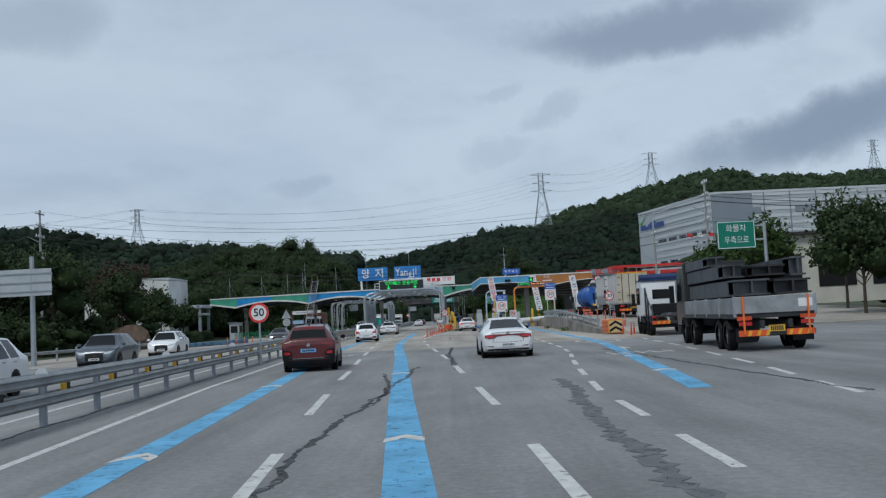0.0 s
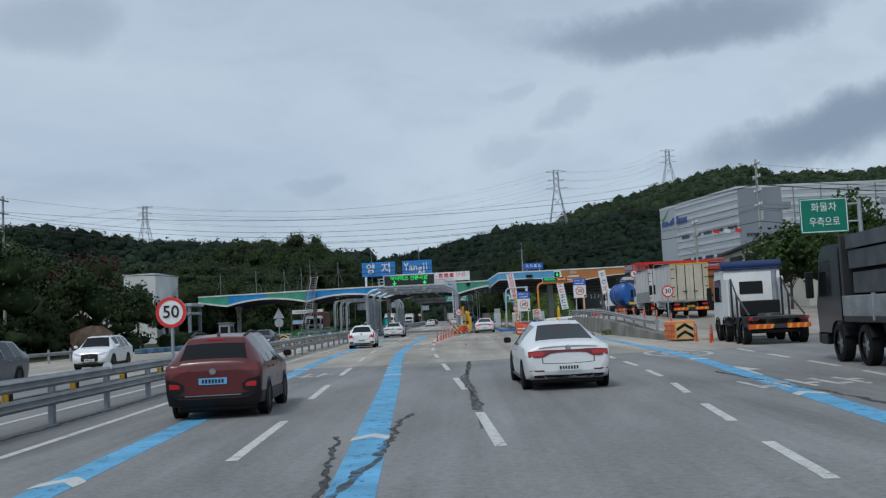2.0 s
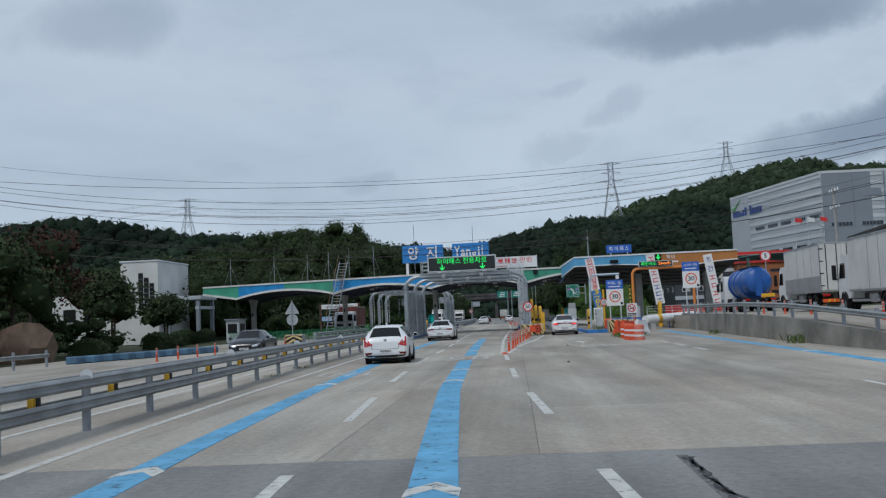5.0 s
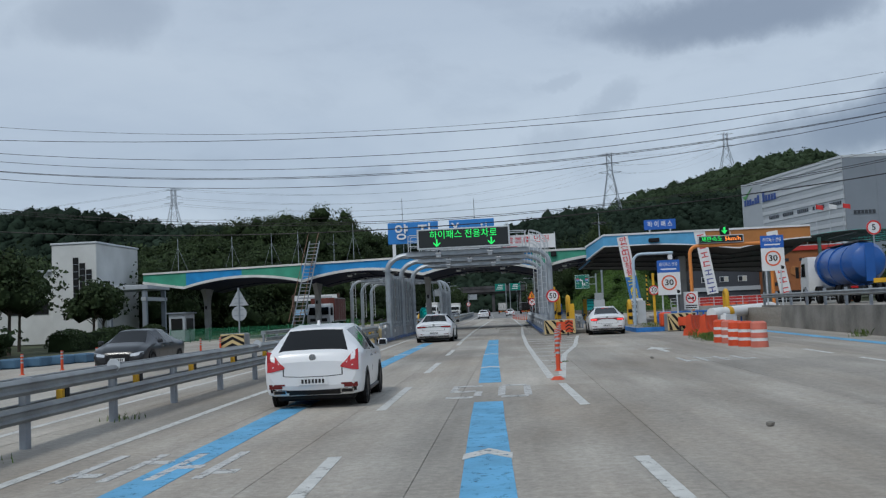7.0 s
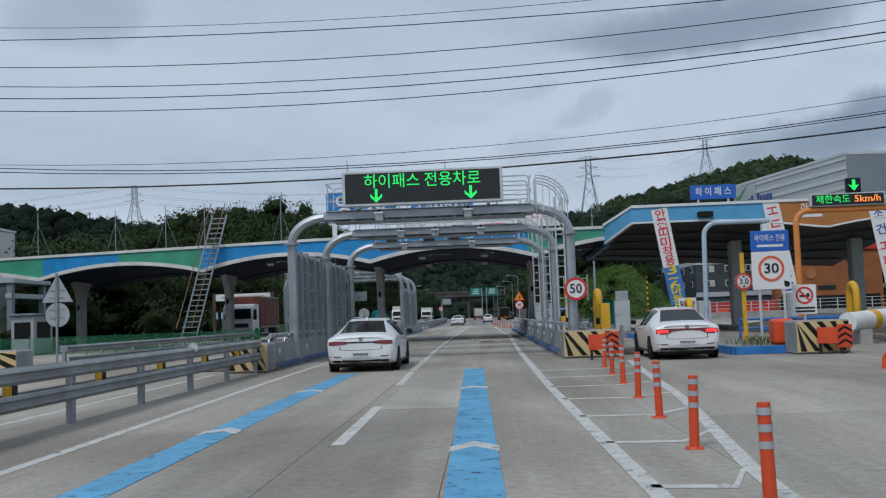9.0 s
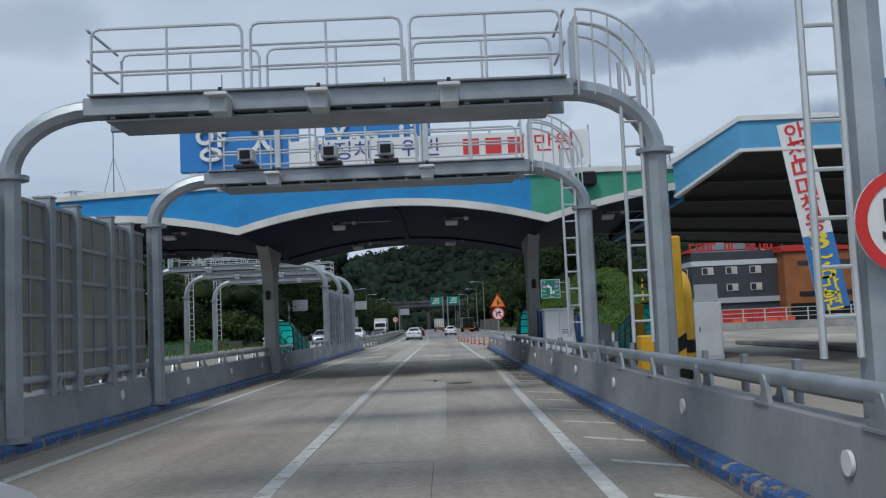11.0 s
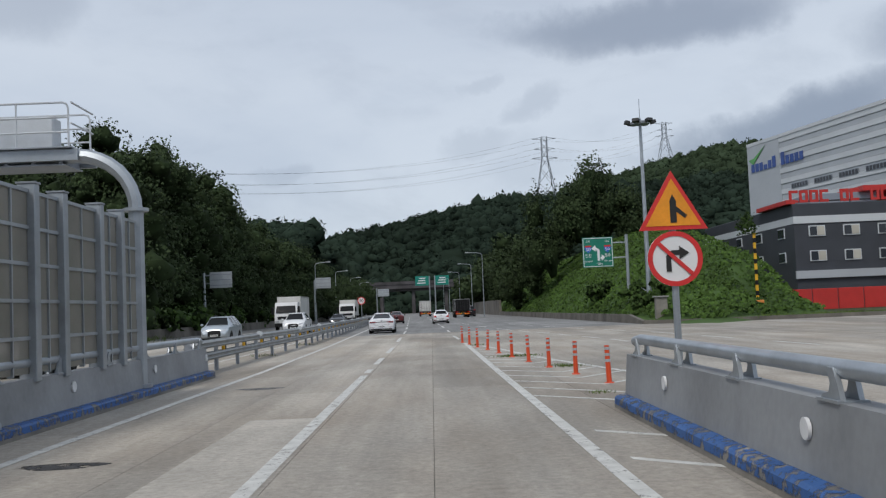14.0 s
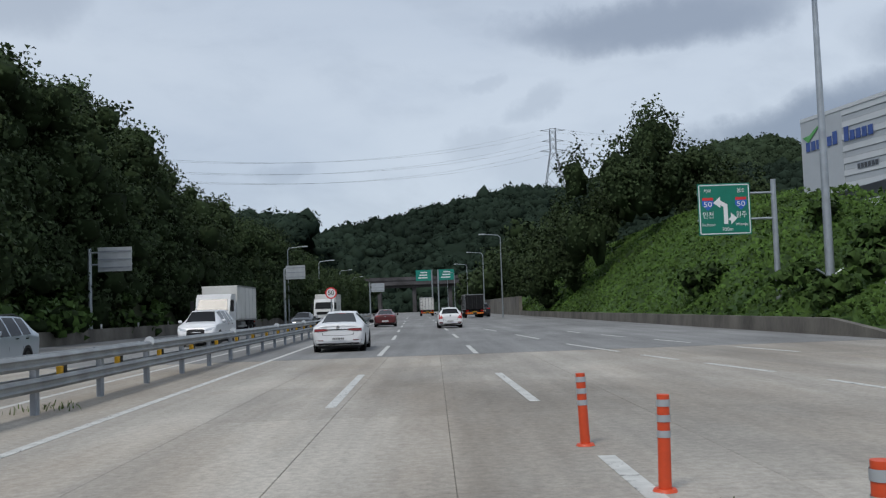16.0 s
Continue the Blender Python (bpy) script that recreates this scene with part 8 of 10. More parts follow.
    part("shark_fin", Shape().prism([(yr2 + 0.12, T[5][3]), (yr2 + 0.38, T[5][3]), (yr2 + 0.18, T[5][3] + 0.09)], "x", -0.02, 0.02), color if not clad else BLACK, c)
    part("brake_lamp", Shape().box((-0.17, yr2 - 0.06, T[4][3] - 0.03), (0.17, yr2 - 0.01, T[4][3] + 0.0)), lamp, c)
    if rails:
        for sg in (-1, 1):
            part("roof_rail", Shape().tube([(sg * T[5][6] * 0.9, T[4][0] + 0.1, T[4][3] + 0.03), (sg * T[6][6] * 0.92, T[6][0], T[6][3] + 0.06), (sg * T[8][6] * 0.9, T[8][0], T[8][3] + 0.02)], 0.025, 6), BLACK, c)
    return c


car("suv", SUV, (1, 1, 1), CAR_RED, "dark red compact SUV with black cladding and a blue plate", pose(-4.35, 35.5, 0, 0, 0, 3.4), "round", 0.33, PLATE_B, True, rails=True)
car("sedan", SEDAN, (1, 1, 1), CAR_WHITE, "white sedan with a dark red lamp bar on the asphalt", pose(2.6, 38.8, 0, 0, 0, 1.5), "bar", 0.35)
car("hatchback", HATCH, (1, 1, 1), CAR_WHITE, "white hatchback with tall red tail lamps on the blue guide line", pose(-6.3, 79.5, 0, 0, 0, 2.0), "tall", 0.31)
car("sedan", SEDAN, (1, 1, 1), CAR_WHITE, "white sedan braking in the manual toll lane, red lamp bar", pose(2.35, 114.2, 0, 0, 0, -2), "bar", 0.35, lit=True)
car("sedan", SEDAN, (1.03, 1.01, 1.0), CAR_WHITE, "white sedan with thin dark tail lamps entering the gate", pose(-6.75, 113.5, 0, 0, 0, 0), "thin", 0.36)
car("hatchback", HATCH, (1, 1, 1), CAR_WHITE, "white hatchback with tall red tail lamps beyond the gate", pose(-2.8, 262, 0, 0, 0, 1.5), "tall", 0.31)
car("sedan", SEDAN, (1, 1, 1), CAR_WHITE, "white sedan driving away beyond the gate", pose(-7.4, 229, 0, 0, 0, 1), "thin", 0.34)
car("sedan", SEDAN, (1, 1, 1), CAR_RED, "dark red sedan driving away beyond the gate", pose(-8.1, 276, 0, 0, 0, 2), "round", 0.34)
car("suv", SUV, (1.05, 1.12, 1.2), CAR_BLACK, "black SUV driving away along the merging lane", pose(2.8, 326, 0, 0, 0, 2), "round", 0.36)
car("suv", SUV, (1.05, 1.12, 1.07), CAR_WHITE, "white SUV oncoming beyond the median guardrail", pose(-12.7, 27.0, 0, 0, 0, 183), "round", 0.35)
car("suv", SUV, (1.06, 1.12, 1.05), CAR_GREY, "grey SUV oncoming beyond the median guardrail", pose(-16.4, 48.6, 0, 0, 0, 184), "round", 0.36)
car("suv", SUV, (1.04, 1.08, 1.04), CAR_WHITE, "white compact SUV oncoming towards the plaza exit", pose(-18.3, 65.3, 0, 0, 0, 184), "round", 0.35)
car("sedan", SEDAN, (1, 1, 0.99), CAR_BLACK, "black sedan oncoming beyond the median guardrail", pose(-16.1, 95.0, 0, 0, 0, 183), "thin", 0.35)
car("suv", SUV, (1.03, 1.08, 1.07), CAR_SILVER, "silver SUV with roof rails oncoming beside the wooded hill", pose(-17.6, 221.0, 0, 0, 0, 180), "round", 0.35, rails=True)
car("suv", SUV, (1.08, 1.2, 1.12), CAR_WHITE, "white people carrier oncoming beside the median", pose(-15.4, 241, 0, 0, 0, 180), "round", 0.36)
car("sedan", SEDAN, (1, 1, 1), CAR_BLACK, "dark sedan oncoming towards the toll plaza", pose(-15.3, 277, 0, 0, 0, 181), "round", 0.34)
car("suv", SUV, (1.06, 1.12, 1.05), CAR_WHITE, "white SUV waiting behind the opposite gate", pose(-17.0, 189.0, 0, 0, 0, 180), "round", 0.35)
car("sedan", SEDAN, (1, 1, 1), CAR_WHITE, "white sedan oncoming beside the wooded hill", pose(-18.6, 330, 0, 0, 0, 182), "round", 0.34)


# ---------------------------------------------------------------- lorries
TRUCK_WHITE = mat("white_lorry_paint", (0.66, 0.67, 0.68), 0.45, var=0.1, scale=0.9, fine=6, bump=0.02)
BOX_WHITE = mat("white_box_panel", (0.60, 0.60, 0.585), 0.5, var=0.1, scale=0.6, fine=4, bump=0.02)
BOX_GREY = mat("grey_box_panel", (0.26, 0.27, 0.28), 0.5, var=0.12)
BOX_CREAM = mat("cream_door_panel", (0.52, 0.47, 0.38), 0.55, var=0.12)
RUST = mat("rusty_steel", (0.11, 0.065, 0.05), 0.8, 0.3, var=0.4, scale=3, bump=0.2)
MILL = mat("dark_mill_steel", (0.10, 0.108, 0.118), 0.45, 0.5, var=0.3, scale=1.5, fine=8, bump=0.05)
ALU = mat("weathered_aluminium", (0.40, 0.41, 0.42), 0.4, 0.7, var=0.25, scale=1.5, fine=8, bump=0.05)
TARP = mat("dark_blue_tarpaulin", (0.015, 0.035, 0.12), 0.7, var=0.2, bump=0.2)
TANK_BLUE = mat("blue_tank_paint", (0.02, 0.10, 0.36), 0.35, var=0.14, scale=0.7, fine=5, bump=0.02)
STRAP = mat("orange_strap", (0.75, 0.17, 0.03), 0.7, var=0.1)


def cab(t, y0, h, w, material, L=2.1):
    """Forward-control cab with its rear wall at y0, heading +y."""
    prof = [(y0, 0.75), (y0 + L, 0.75), (y0 + L + 0.08, 1.5), (y0 + L - 0.05, 1.75), (y0 + L - 0.42, h - 0.25), (y0 + L - 0.75, h), (y0 + 0.1, h), (y0, h - 0.15)]
    b = part("cab", Shape().prism(prof, "x", -w / 2, w / 2), material, t)
    part("windscreen", Shape().add([(-w / 2 + 0.12, y0 + L + 0.0, 1.8), (w / 2 - 0.12, y0 + L + 0.0, 1.8), (w / 2 - 0.2, y0 + L - 0.36, h - 0.35), (-w / 2 + 0.2, y0 + L - 0.36, h - 0.35)], [(0, 1, 2, 3)]), CAR_GLASS, b)
    for sg in (-1, 1):
        x = sg * (w / 2 + 0.004)
        part("side_window", Shape().prism([(y0 + 0.75, 1.75), (y0 + L - 0.2, 1.75), (y0 + L - 0.5, h - 0.4), (y0 + 0.75, h - 0.4)], "x", x, x + sg * 0.006), CAR_GLASS, b)
        part("door_mirror", Shape().box((sg * (w / 2 + 0.08), y0 + L - 0.05, 1.7), (sg * (w / 2 + 0.3), y0 + L + 0.05, 2.45), 0.03), BLACK, b)
        part("head_lamp", Shape().box((sg * (w / 2 - 0.45), y0 + L + 0.0, 0.85), (sg * (w / 2 - 0.08), y0 + L + 0.09, 1.05), 0.02), HEAD_GLASS, b)
        part("step", Shape().box((sg * (w / 2 - 0.3), y0 + L - 0.7, 0.42), (sg * w / 2, y0 + L - 0.1, 0.7), 0.03), BLACK, b)
    part("bumper", Shape().box((-w / 2, y0 + L - 0.15, 0.42), (w / 2, y0 + L + 0.12, 0.78), 0.05), BLACK, b)
    part("grille", Shape().box((-w / 2 + 0.3, y0 + L + 0.04, 1.15), (w / 2 - 0.3, y0 + L + 0.095, 1.45), 0.02), BLACK, b)
    return b


def chassis(t, y0, y1, w, axles, r=0.5, dual=True):
    for sg in (-1, 1):
        part("chassis_beam", Shape().box((sg * 0.36, y0, 0.72), (sg * 0.5, y1, 0.98), 0.01), DARK, t)
    for y in axles:
        part("axle", Shape().cyl((-w / 2 + 0.2, y, r), (w / 2 - 0.2, y, r), 0.08, n=10), DARK, t)
        for sg in (-1, 1):
            wheel(t, sg * (w / 2 - 0.16), y, r, 0.3, sg)
            part("mudguard", Shape().add([(sg * (w / 2 - 0.34), y + (r + 0.09) * math.cos(a), r + (r + 0.09) * math.sin(a)) for a in np.linspace(0.35, 2.8, 9)] +
                                         [(sg * (w / 2 - 0.0), y + (r + 0.09) * math.cos(a), r + (r + 0.09) * math.sin(a)) for a in np.linspace(0.35, 2.8, 9)],
                                         [(i, i + 1, i + 10, i + 9) for i in range(8)]), BLACK, t)


def rear_lights(t, y, w, z=0.85, board=True):
    for sg in (-1, 1):
        part("tail_lamp", Shape().box((sg * (w / 2 - 0.5), y - 0.05, z), (sg * (w / 2 - 0.1), y, z + 0.13), 0.015), TAIL_RED, t)
    part("rear_bumper", Shape().box((-w / 2 + 0.05, y - 0.02, z - 0.32), (w / 2 - 0.05, y + 0.06, z - 0.16), 0.01), DARK, t)
    if board:
        for sg in (-1, 1):
            b = part("hazard_board", Shape().box((sg * (w / 2 - 0.95), y - 0.035, z - 0.33), (sg * (w / 2 - 0.08), y - 0.021, z - 0.14)), mat("red_orange_reflector", (0.72, 0.10, 0.02), 0.4), t, "red and yellow reflective board")
            for k in range(3):
                x = sg * (w / 2 - 0.9 + 0.28 * k)
                part("yellow_stripe", Shape().prism([(x, z - 0.32), (x + 0.1, z - 0.32), (x + 0.16, z - 0.15), (x + 0.06, z - 0.15)], "y", -0.04 + y, -0.0355 + y), YELLOW, b)


def box_lorry(label, at, L=8.2, H=2.55, w=2.45, side=BOX_WHITE, door=BOX_CREAM, lower=False, cab_m=TRUCK_WHITE, name="box_lorry"):
    t = thing(name, label, "lorry", at)
    y0 = -L / 2
    chassis(t, y0, L / 2 + 2.2, w, (y0 + 1.5, y0 + 2.8, L / 2 + 1.2))
    b = part("cargo_box", Shape().box((-w / 2, y0, 1.1), (w / 2, L / 2, 1.1 + H), 0.03), side, t)
    for sg in (-1, 1):
        for z in (1.12, 1.1 + H - 0.05):
            part("edge_rail", Shape().box((sg * (w / 2 + 0.001), y0, z - 0.05), (sg * (w / 2 + 0.025), L / 2, z + 0.06)), ALU, b)
        if lower:
            part("drop_side", Shape().box((sg * (w / 2 + 0.002), y0 + 0.1, 1.2), (sg * (w / 2 + 0.02), L / 2 - 0.1, 2.0)), BOX_GREY, b, "grey lower side boards")
        for k in range(1, 5):
            y = y0 + L * k / 5
            part("side_seam", Shape().box((sg * (w / 2 + 0.001), y - 0.015, 1.2), (sg * (w / 2 + 0.012), y + 0.015, 1.05 + H)), ALU, b)
        d = part("side_door", Shape().box((sg * (w / 2 + 0.002), L / 2 - 1.9, 1.25), (sg * (w / 2 + 0.018), L / 2 - 1.2, 1.0 + H)), side, b)
    for sg in (-1, 1):
        d = part("rear_door", Shape().box((sg * 0.015, y0 - 0.05, 1.2), (sg * (w / 2 - 0.06), y0 - 0.001, 1.1 + H - 0.08), 0.008), door, t)
        for x in (0.28, 0.85):
            part("lock_bar", Shape().tube([(sg * x, y0 - 0.08, 1.22), (sg * x, y0 - 0.08, 1.1 + H - 0.1)], 0.025, 6), DARK, d)
        for z in np.linspace(1.45, 1.1 + H - 0.35, 4):
            part("hinge", Shape().box((sg * (w / 2 - 0.22), y0 - 0.075, z - 0.03), (sg * (w / 2 - 0.01), y0 - 0.051, z + 0.03)), DARK, d)
        part("door_handle", Shape().box((sg * 0.2, y0 - 0.11, 1.75), (sg * 0.5, y0 - 0.07, 1.8)), DARK, d)
    part("door_frame", Shape().box((-w / 2, y0 - 0.06, 1.1 + H - 0.07), (w / 2, y0 + 0.01, 1.1 + H + 0.02)), YELLOW if door is BOX_CREAM else ALU, t)
    for sg in (-1, 1):
        part("door_frame", Shape().box((sg * (w / 2 - 0.05), y0 - 0.06, 1.1), (sg * (w / 2 + 0.01), y0 + 0.01, 1.1 + H - 0.075)), CHEV_YELLOW if door is BOX_CREAM else ALU, t)
    cab(t, L / 2 + 0.25, 2.9, 2.3, cab_m)
    rear_lights(t, y0, w)
    plate(t, y0 - 0.03, 0.72, PLATE_Y)
    part("fuel_tank", Shape().box((-w / 2 + 0.1, 0.2, 0.55), (-w / 2 + 0.7, 1.4, 1.0), 0.08), ALU, t)
    part("side_guard", Shape().box((-w / 2 + 0.02, y0 + 3.6, 0.6), (-w / 2 + 0.06, L / 2 - 0.2, 0.72)), ALU, t)
    return t


RAMP = lambda y: lerp_line(ramp_z, y)
box_lorry("white box lorry with cream rear doors queuing in the raised lane", pose(15.9, 85.0, RAMP(85), 0.4, 0, -4))
box_lorry("white box lorry with grey lower sides queuing in the raised lane", pose(17.2, 100.5, RAMP(100), 0, 0, -3), L=8.6, H=2.75, door=BOX_WHITE, lower=True)
box_lorry("white refrigerated lorry oncoming on the opposite carriageway", pose(-18.7, 262.5, 0, 0, 0, 180), L=7.0, H=2.4, door=BOX_WHITE, name="box_lorry")
box_lorry("white box lorry oncoming beside the wooded hill", pose(-16.6, 309, 0, 0, 0, 181), L=7.0, H=2.4, door=BOX_WHITE)
box_lorry("white box lorry driving away towards the bridge", pose(-5.2, 372, 0, 0, 0, 2), L=6.0, H=2.3, door=BOX_WHITE)
RED_BOX = mat("dull_red_container", (0.13, 0.03, 0.022), 0.6, var=0.2)
box_lorry("lorry with a dull red container behind the opposite gate", pose(-21.8, 162, 0, 0, 0, 180), L=6.5, H=2.4, side=RED_BOX, door=RED_BOX)

# dark van-like lorry on the right shoulder
t = box_lorry("small dark tarpaulin lorry ahead on the merging lane", pose(1.2, 318, 0, 0, 0, 3), L=4.6, H=1.9, side=mat("black_tarpaulin", (0.03, 0.032, 0.035), 0.8, var=0.25, bump=0.3), door=BLACK, cab_m=CAR_BLACK)

# eight-wheel flatbed laden with steel sections
fb = thing("flatbed_lorry", "aluminium drop-side flatbed lorry with a blue cab roof and orange straps", "lorry", pose(11.2, 36.6, 0, 0, 0, -4))
chassis(fb, -5.3, 6.6, 2.5, (-3.6, -2.3, 2.6, 4.6), 0.5)
part("bed", Shape().box((-1.25, -5.2, 1.05), (1.25, 4.0, 1.22), 0.02), DARK, fb)
for sg in (-1, 1):
    for k in range(4):
        y = -5.2 + 2.3 * k
        part("drop_side", Shape().box((sg * 1.22, y + 0.03, 1.2), (sg * 1.27, y + 2.27, 1.72), 0.015), ALU, fb, "weathered aluminium drop side")
        part("side_post", Shape().box((sg * 1.2, y - 0.04, 1.1), (sg * 1.29, y + 0.04, 1.76), 0.01), GALV_DULL, fb)
    part("strap", Shape().box((sg * 1.0 - 0.03, -5.33, 0.55), (sg * 1.0 + 0.03, -5.31, 1.75)), STRAP, fb, "orange lashing strap")
    part("marker_lamp", Shape().box((sg * 0.75, -5.3, 1.0), (sg * 1.2, -5.22, 1.12)), ORANGE, fb)
part("tailboard", Shape().box((-1.25, -5.25, 1.2), (1.25, -5.19, 1.74), 0.015), ALU, fb)
part("notice", Shape().box((0.72, -5.262, 1.36), (1.15, -5.252, 1.62)), WHITE_SIGN, fb)
part("headboard", Shape().box((-1.25, 3.85, 1.2), (1.25, 4.0, 3.3), 0.02), DARK, fb, "dark steel headboard")
cab(fb, 4.3, 3.1, 2.4, CAR_BLACK)
rear_lights(fb, -5.25, 2.5, 0.82)
plate(fb, -5.3, 0.62, PLATE_Y, w=0.5, h=0.2)
part("mudflap", Shape().box((-1.2, -5.0, 0.3), (-0.55, -4.96, 0.75)), BLACK, fb)
part("mudflap", Shape().box((0.55, -5.0, 0.3), (1.2, -4.96, 0.75)), BLACK, fb)
for i, (x0, x1, y0, y1, z0, z1, m) in enumerate(((-1.1, -0.1, -4.2, 3.7, 1.25, 1.7, RUST), (0.1, 1.15, -4.4, 3.6, 1.25, 1.7, DARK), (-1.1, 0.0, -4.8, 3.5, 1.78, 2.3, MILL), (0.1, 1.2, -5.1, 3.5, 1.78, 2.25, DARK),
                                                 (-1.15, -0.5, -3.6, 3.6, 2.4, 2.85, MILL), (-0.4, 0.6, -4.5, 3.6, 2.4, 2.75, DARK), (-1.2, -0.6, -1.2, 3.6, 2.9, 3.25, MILL), (0.65, 1.1, -5.0, 3.0, 2.35, 2.95, MILL))):
    s = thing("steel_section", "bundle of rust-brown and grey steel sections lashed on the flatbed", "steel bundle", pose(11.2, 36.6, 0, 0, 0, -4), "flatbed load")
    # an open I-section rather than a solid bar
    part("web", Shape().box(((x0 + x1) / 2 - 0.03, y0, z0 + 0.05), ((x0 + x1) / 2 + 0.03, y1, z1 - 0.05)), m, s)
    part("flange", Shape().box((x0, y0, z0), (x1, y1, z0 + 0.06)), m, s)
    part("flange", Shape().box((x0, y0, z1 - 0.06), (x1, y1, z1)), m, s)
    part("end_plate", Shape().box((x0 + 0.02, y0 + 0.3, z0 + 0.06), (x1 - 0.02, y0 + 0.34, z1 - 0.06)), m, s)
    part("side_plate", Shape().box((x0 - 0.001, y0 + 1.0, z0 + 0.06), (x0 + 0.02, y1, z1 - 0.06)), MILL if i in (2, 4, 6) else m, s)

# tractor unit with a tarpaulin frame
tr = thing("tractor_lorry", "white eight-wheel lorry with a dark blue tarpaulin roll over its cab", "lorry", pose(13.0, 57.2, 0, 0, 0, -5))
chassis(tr, -3.6, 4.2, 2.5, (-2.6, -1.3, 1.2, 3.0), 0.5)
cb = cab(tr, 1.0, 3.15, 2.4, TRUCK_WHITE, 2.9)
part("rear_window", Shape().box((-0.55, 0.985, 2.05), (0.45, 0.998, 2.6)), CAR_GLASS, cb)
for sg in (-1, 1):
    part("side_fairing", Shape().box((sg * 1.08, 0.35, 1.1), (sg * 1.2, 0.98, 2.75), 0.04), TRUCK_WHITE, cb)
part("tarpaulin", Shape().tube([(-1.28, 1.1, 3.32), (1.28, 1.1, 3.32)], 0.2, 12), TARP, tr, "dark blue rolled tarpaulin")
part("roof_rack", Shape().box((-1.25, 0.9, 3.13), (1.25, 3.0, 3.2), 0.02), TARP, tr, "dark blue rack over the cab roof")
part("deck", Shape().box((-1.0, -3.7, 1.0), (1.0, 0.3, 1.1), 0.01), DARK, tr)
for x, y in ((-1.05, 0.2), (1.05, 0.2), (-1.05, -0.9), (1.05, -0.9)):
    part("frame_post", Shape().tube([(x, y, 1.05), (x, y, 2.7 if y > 0 else 2.0)], 0.045, 8), DARK, tr)
for x in (-1.05, 1.05):
    part("cross_frame", Shape().tube([(x, 0.2, 2.7), (x, -0.9, 2.0), (x, -3.3, 1.15)], 0.04, 6), DARK, tr)
part("fifth_wheel", Shape().cyl((0, -2.0, 1.1), (0, -2.0, 1.22), 0.5, 0.42, n=20), DARK, tr)
part("equipment_box", Shape().box((-0.75, -0.7, 1.1), (0.75, 0.2, 1.75), 0.05), BLACK, tr)
part("exhaust_stack", Shape().cyl((0.85, 0.55, 1.0), (0.85, 0.55, 3.0), 0.11, n=12), GALV_DULL, tr)
rear_lights(tr, -3.6, 2.5, 0.95)
# blue tanker
tk = thing("tank_lorry", "blue cement tank lorry queuing at the raised lane", "lorry", pose(17.4, 120.0, RAMP(118), 0, 0, -3))
chassis(tk, -4.6, 6.4, 2.5, (-3.4, -2.2, 2.2, 5.2), 0.5)
n, prof = 20, [(-4.4, 0.5, 2.3), (-4.2, 0.9, 2.3), (-3.6, 1.15, 2.3), (-1.0, 1.2, 2.15), (1.0, 1.15, 2.2), (3.0, 1.1, 2.35), (3.5, 0.85, 2.4), (3.7, 0.4, 2.4)]
vs = [(r * math.cos(2 * math.pi * i / n), y, z + r * math.sin(2 * math.pi * i / n)) for y, r, z in prof for i in range(n)]
part("tank", Shape().add(vs, [(a * n + i, a * n + (i + 1) % n, (a + 1) * n + (i + 1) % n, (a + 1) * n + i) for a in range(len(prof) - 1) for i in range(n)] + [tuple(range(n))[::-1], tuple(range((len(prof) - 1) * n, len(prof) * n))]), TANK_BLUE, tk, "rounded blue tank")
for y in (-3.0, -0.5, 2.0):
    part("tank_band", Shape().cyl((0, y - 0.04, 2.2), (0, y + 0.04, 2.2), 1.235, n=24), TANK_BLUE, tk)
part("walkway", Shape().box((-0.3, -3.8, 3.45), (0.3, 3.0, 3.5)), DARK, tk)
for y in (-3.5, -2.0, -0.5, 1.0, 2.5):
    part("walk_rail", Shape().tube([(-0.3, y, 3.5), (-0.3, y, 4.0)], 0.02, 6), DARK, tk)
part("walk_rail", Shape().tube([(-0.3, -3.5, 4.0), (-0.3, 2.5, 4.0)], 0.02, 6), DARK, tk)
part("ladder", Shape().box((-0.25, -4.5, 1.2), (0.25, -4.44, 3.3)), TANK_BLUE, tk)
part("hazard_plate", Shape().box((0.1, -4.52, 1.1), (1.1, -4.46, 1.35)), YELLOW, tk)
cab(tk, 4.2, 3.0, 2.4, TRUCK_WHITE)
rear_lights(tk, -4.6, 2.5)

# ---------------------------------------------------------------- buildings
CLAD_LIGHT = mat("pale_grey_cladding", (0.56, 0.59, 0.62), 0.5, var=0.06, scale=0.1, fine=1, bump=0)
CLAD_DARK = mat("mid_grey_cladding", (0.41, 0.44, 0.475), 0.5, var=0.06, scale=0.1, fine=1, bump=0)
CLAD_GREY = mat("blue_grey_cladding", (0.22, 0.25, 0.29), 0.5, var=0.06, scale=0.1, fine=1, bump=0)
WIN_DARK = mat("dark_window_glass", (0.03, 0.035, 0.045), 0.15, var=0.05, bump=0)
WALL_CREAM = mat("cream_render", (0.50, 0.48, 0.42), 0.8, var=0.12, scale=0.4)
WALL_WHITE = mat("white_render", (0.62, 0.63, 0.62), 0.8, var=0.1, scale=0.4)
WALL_SLATE = mat("dark_slate_cladding", (0.045, 0.05, 0.062), 0.6, var=0.12, scale=0.5)
WALL_BRICK = mat("orange_brick_cladding", (0.30, 0.105, 0.035), 0.7, var=0.14, scale=0.5)
RED_TRIM = mat("red_trim", (0.50, 0.03, 0.025), 0.5, var=0.08)

wh = thing("warehouse", "huge grey hillside warehouse, reflections coloured as stripes, rows of small windows", "warehouse", kind="structure")


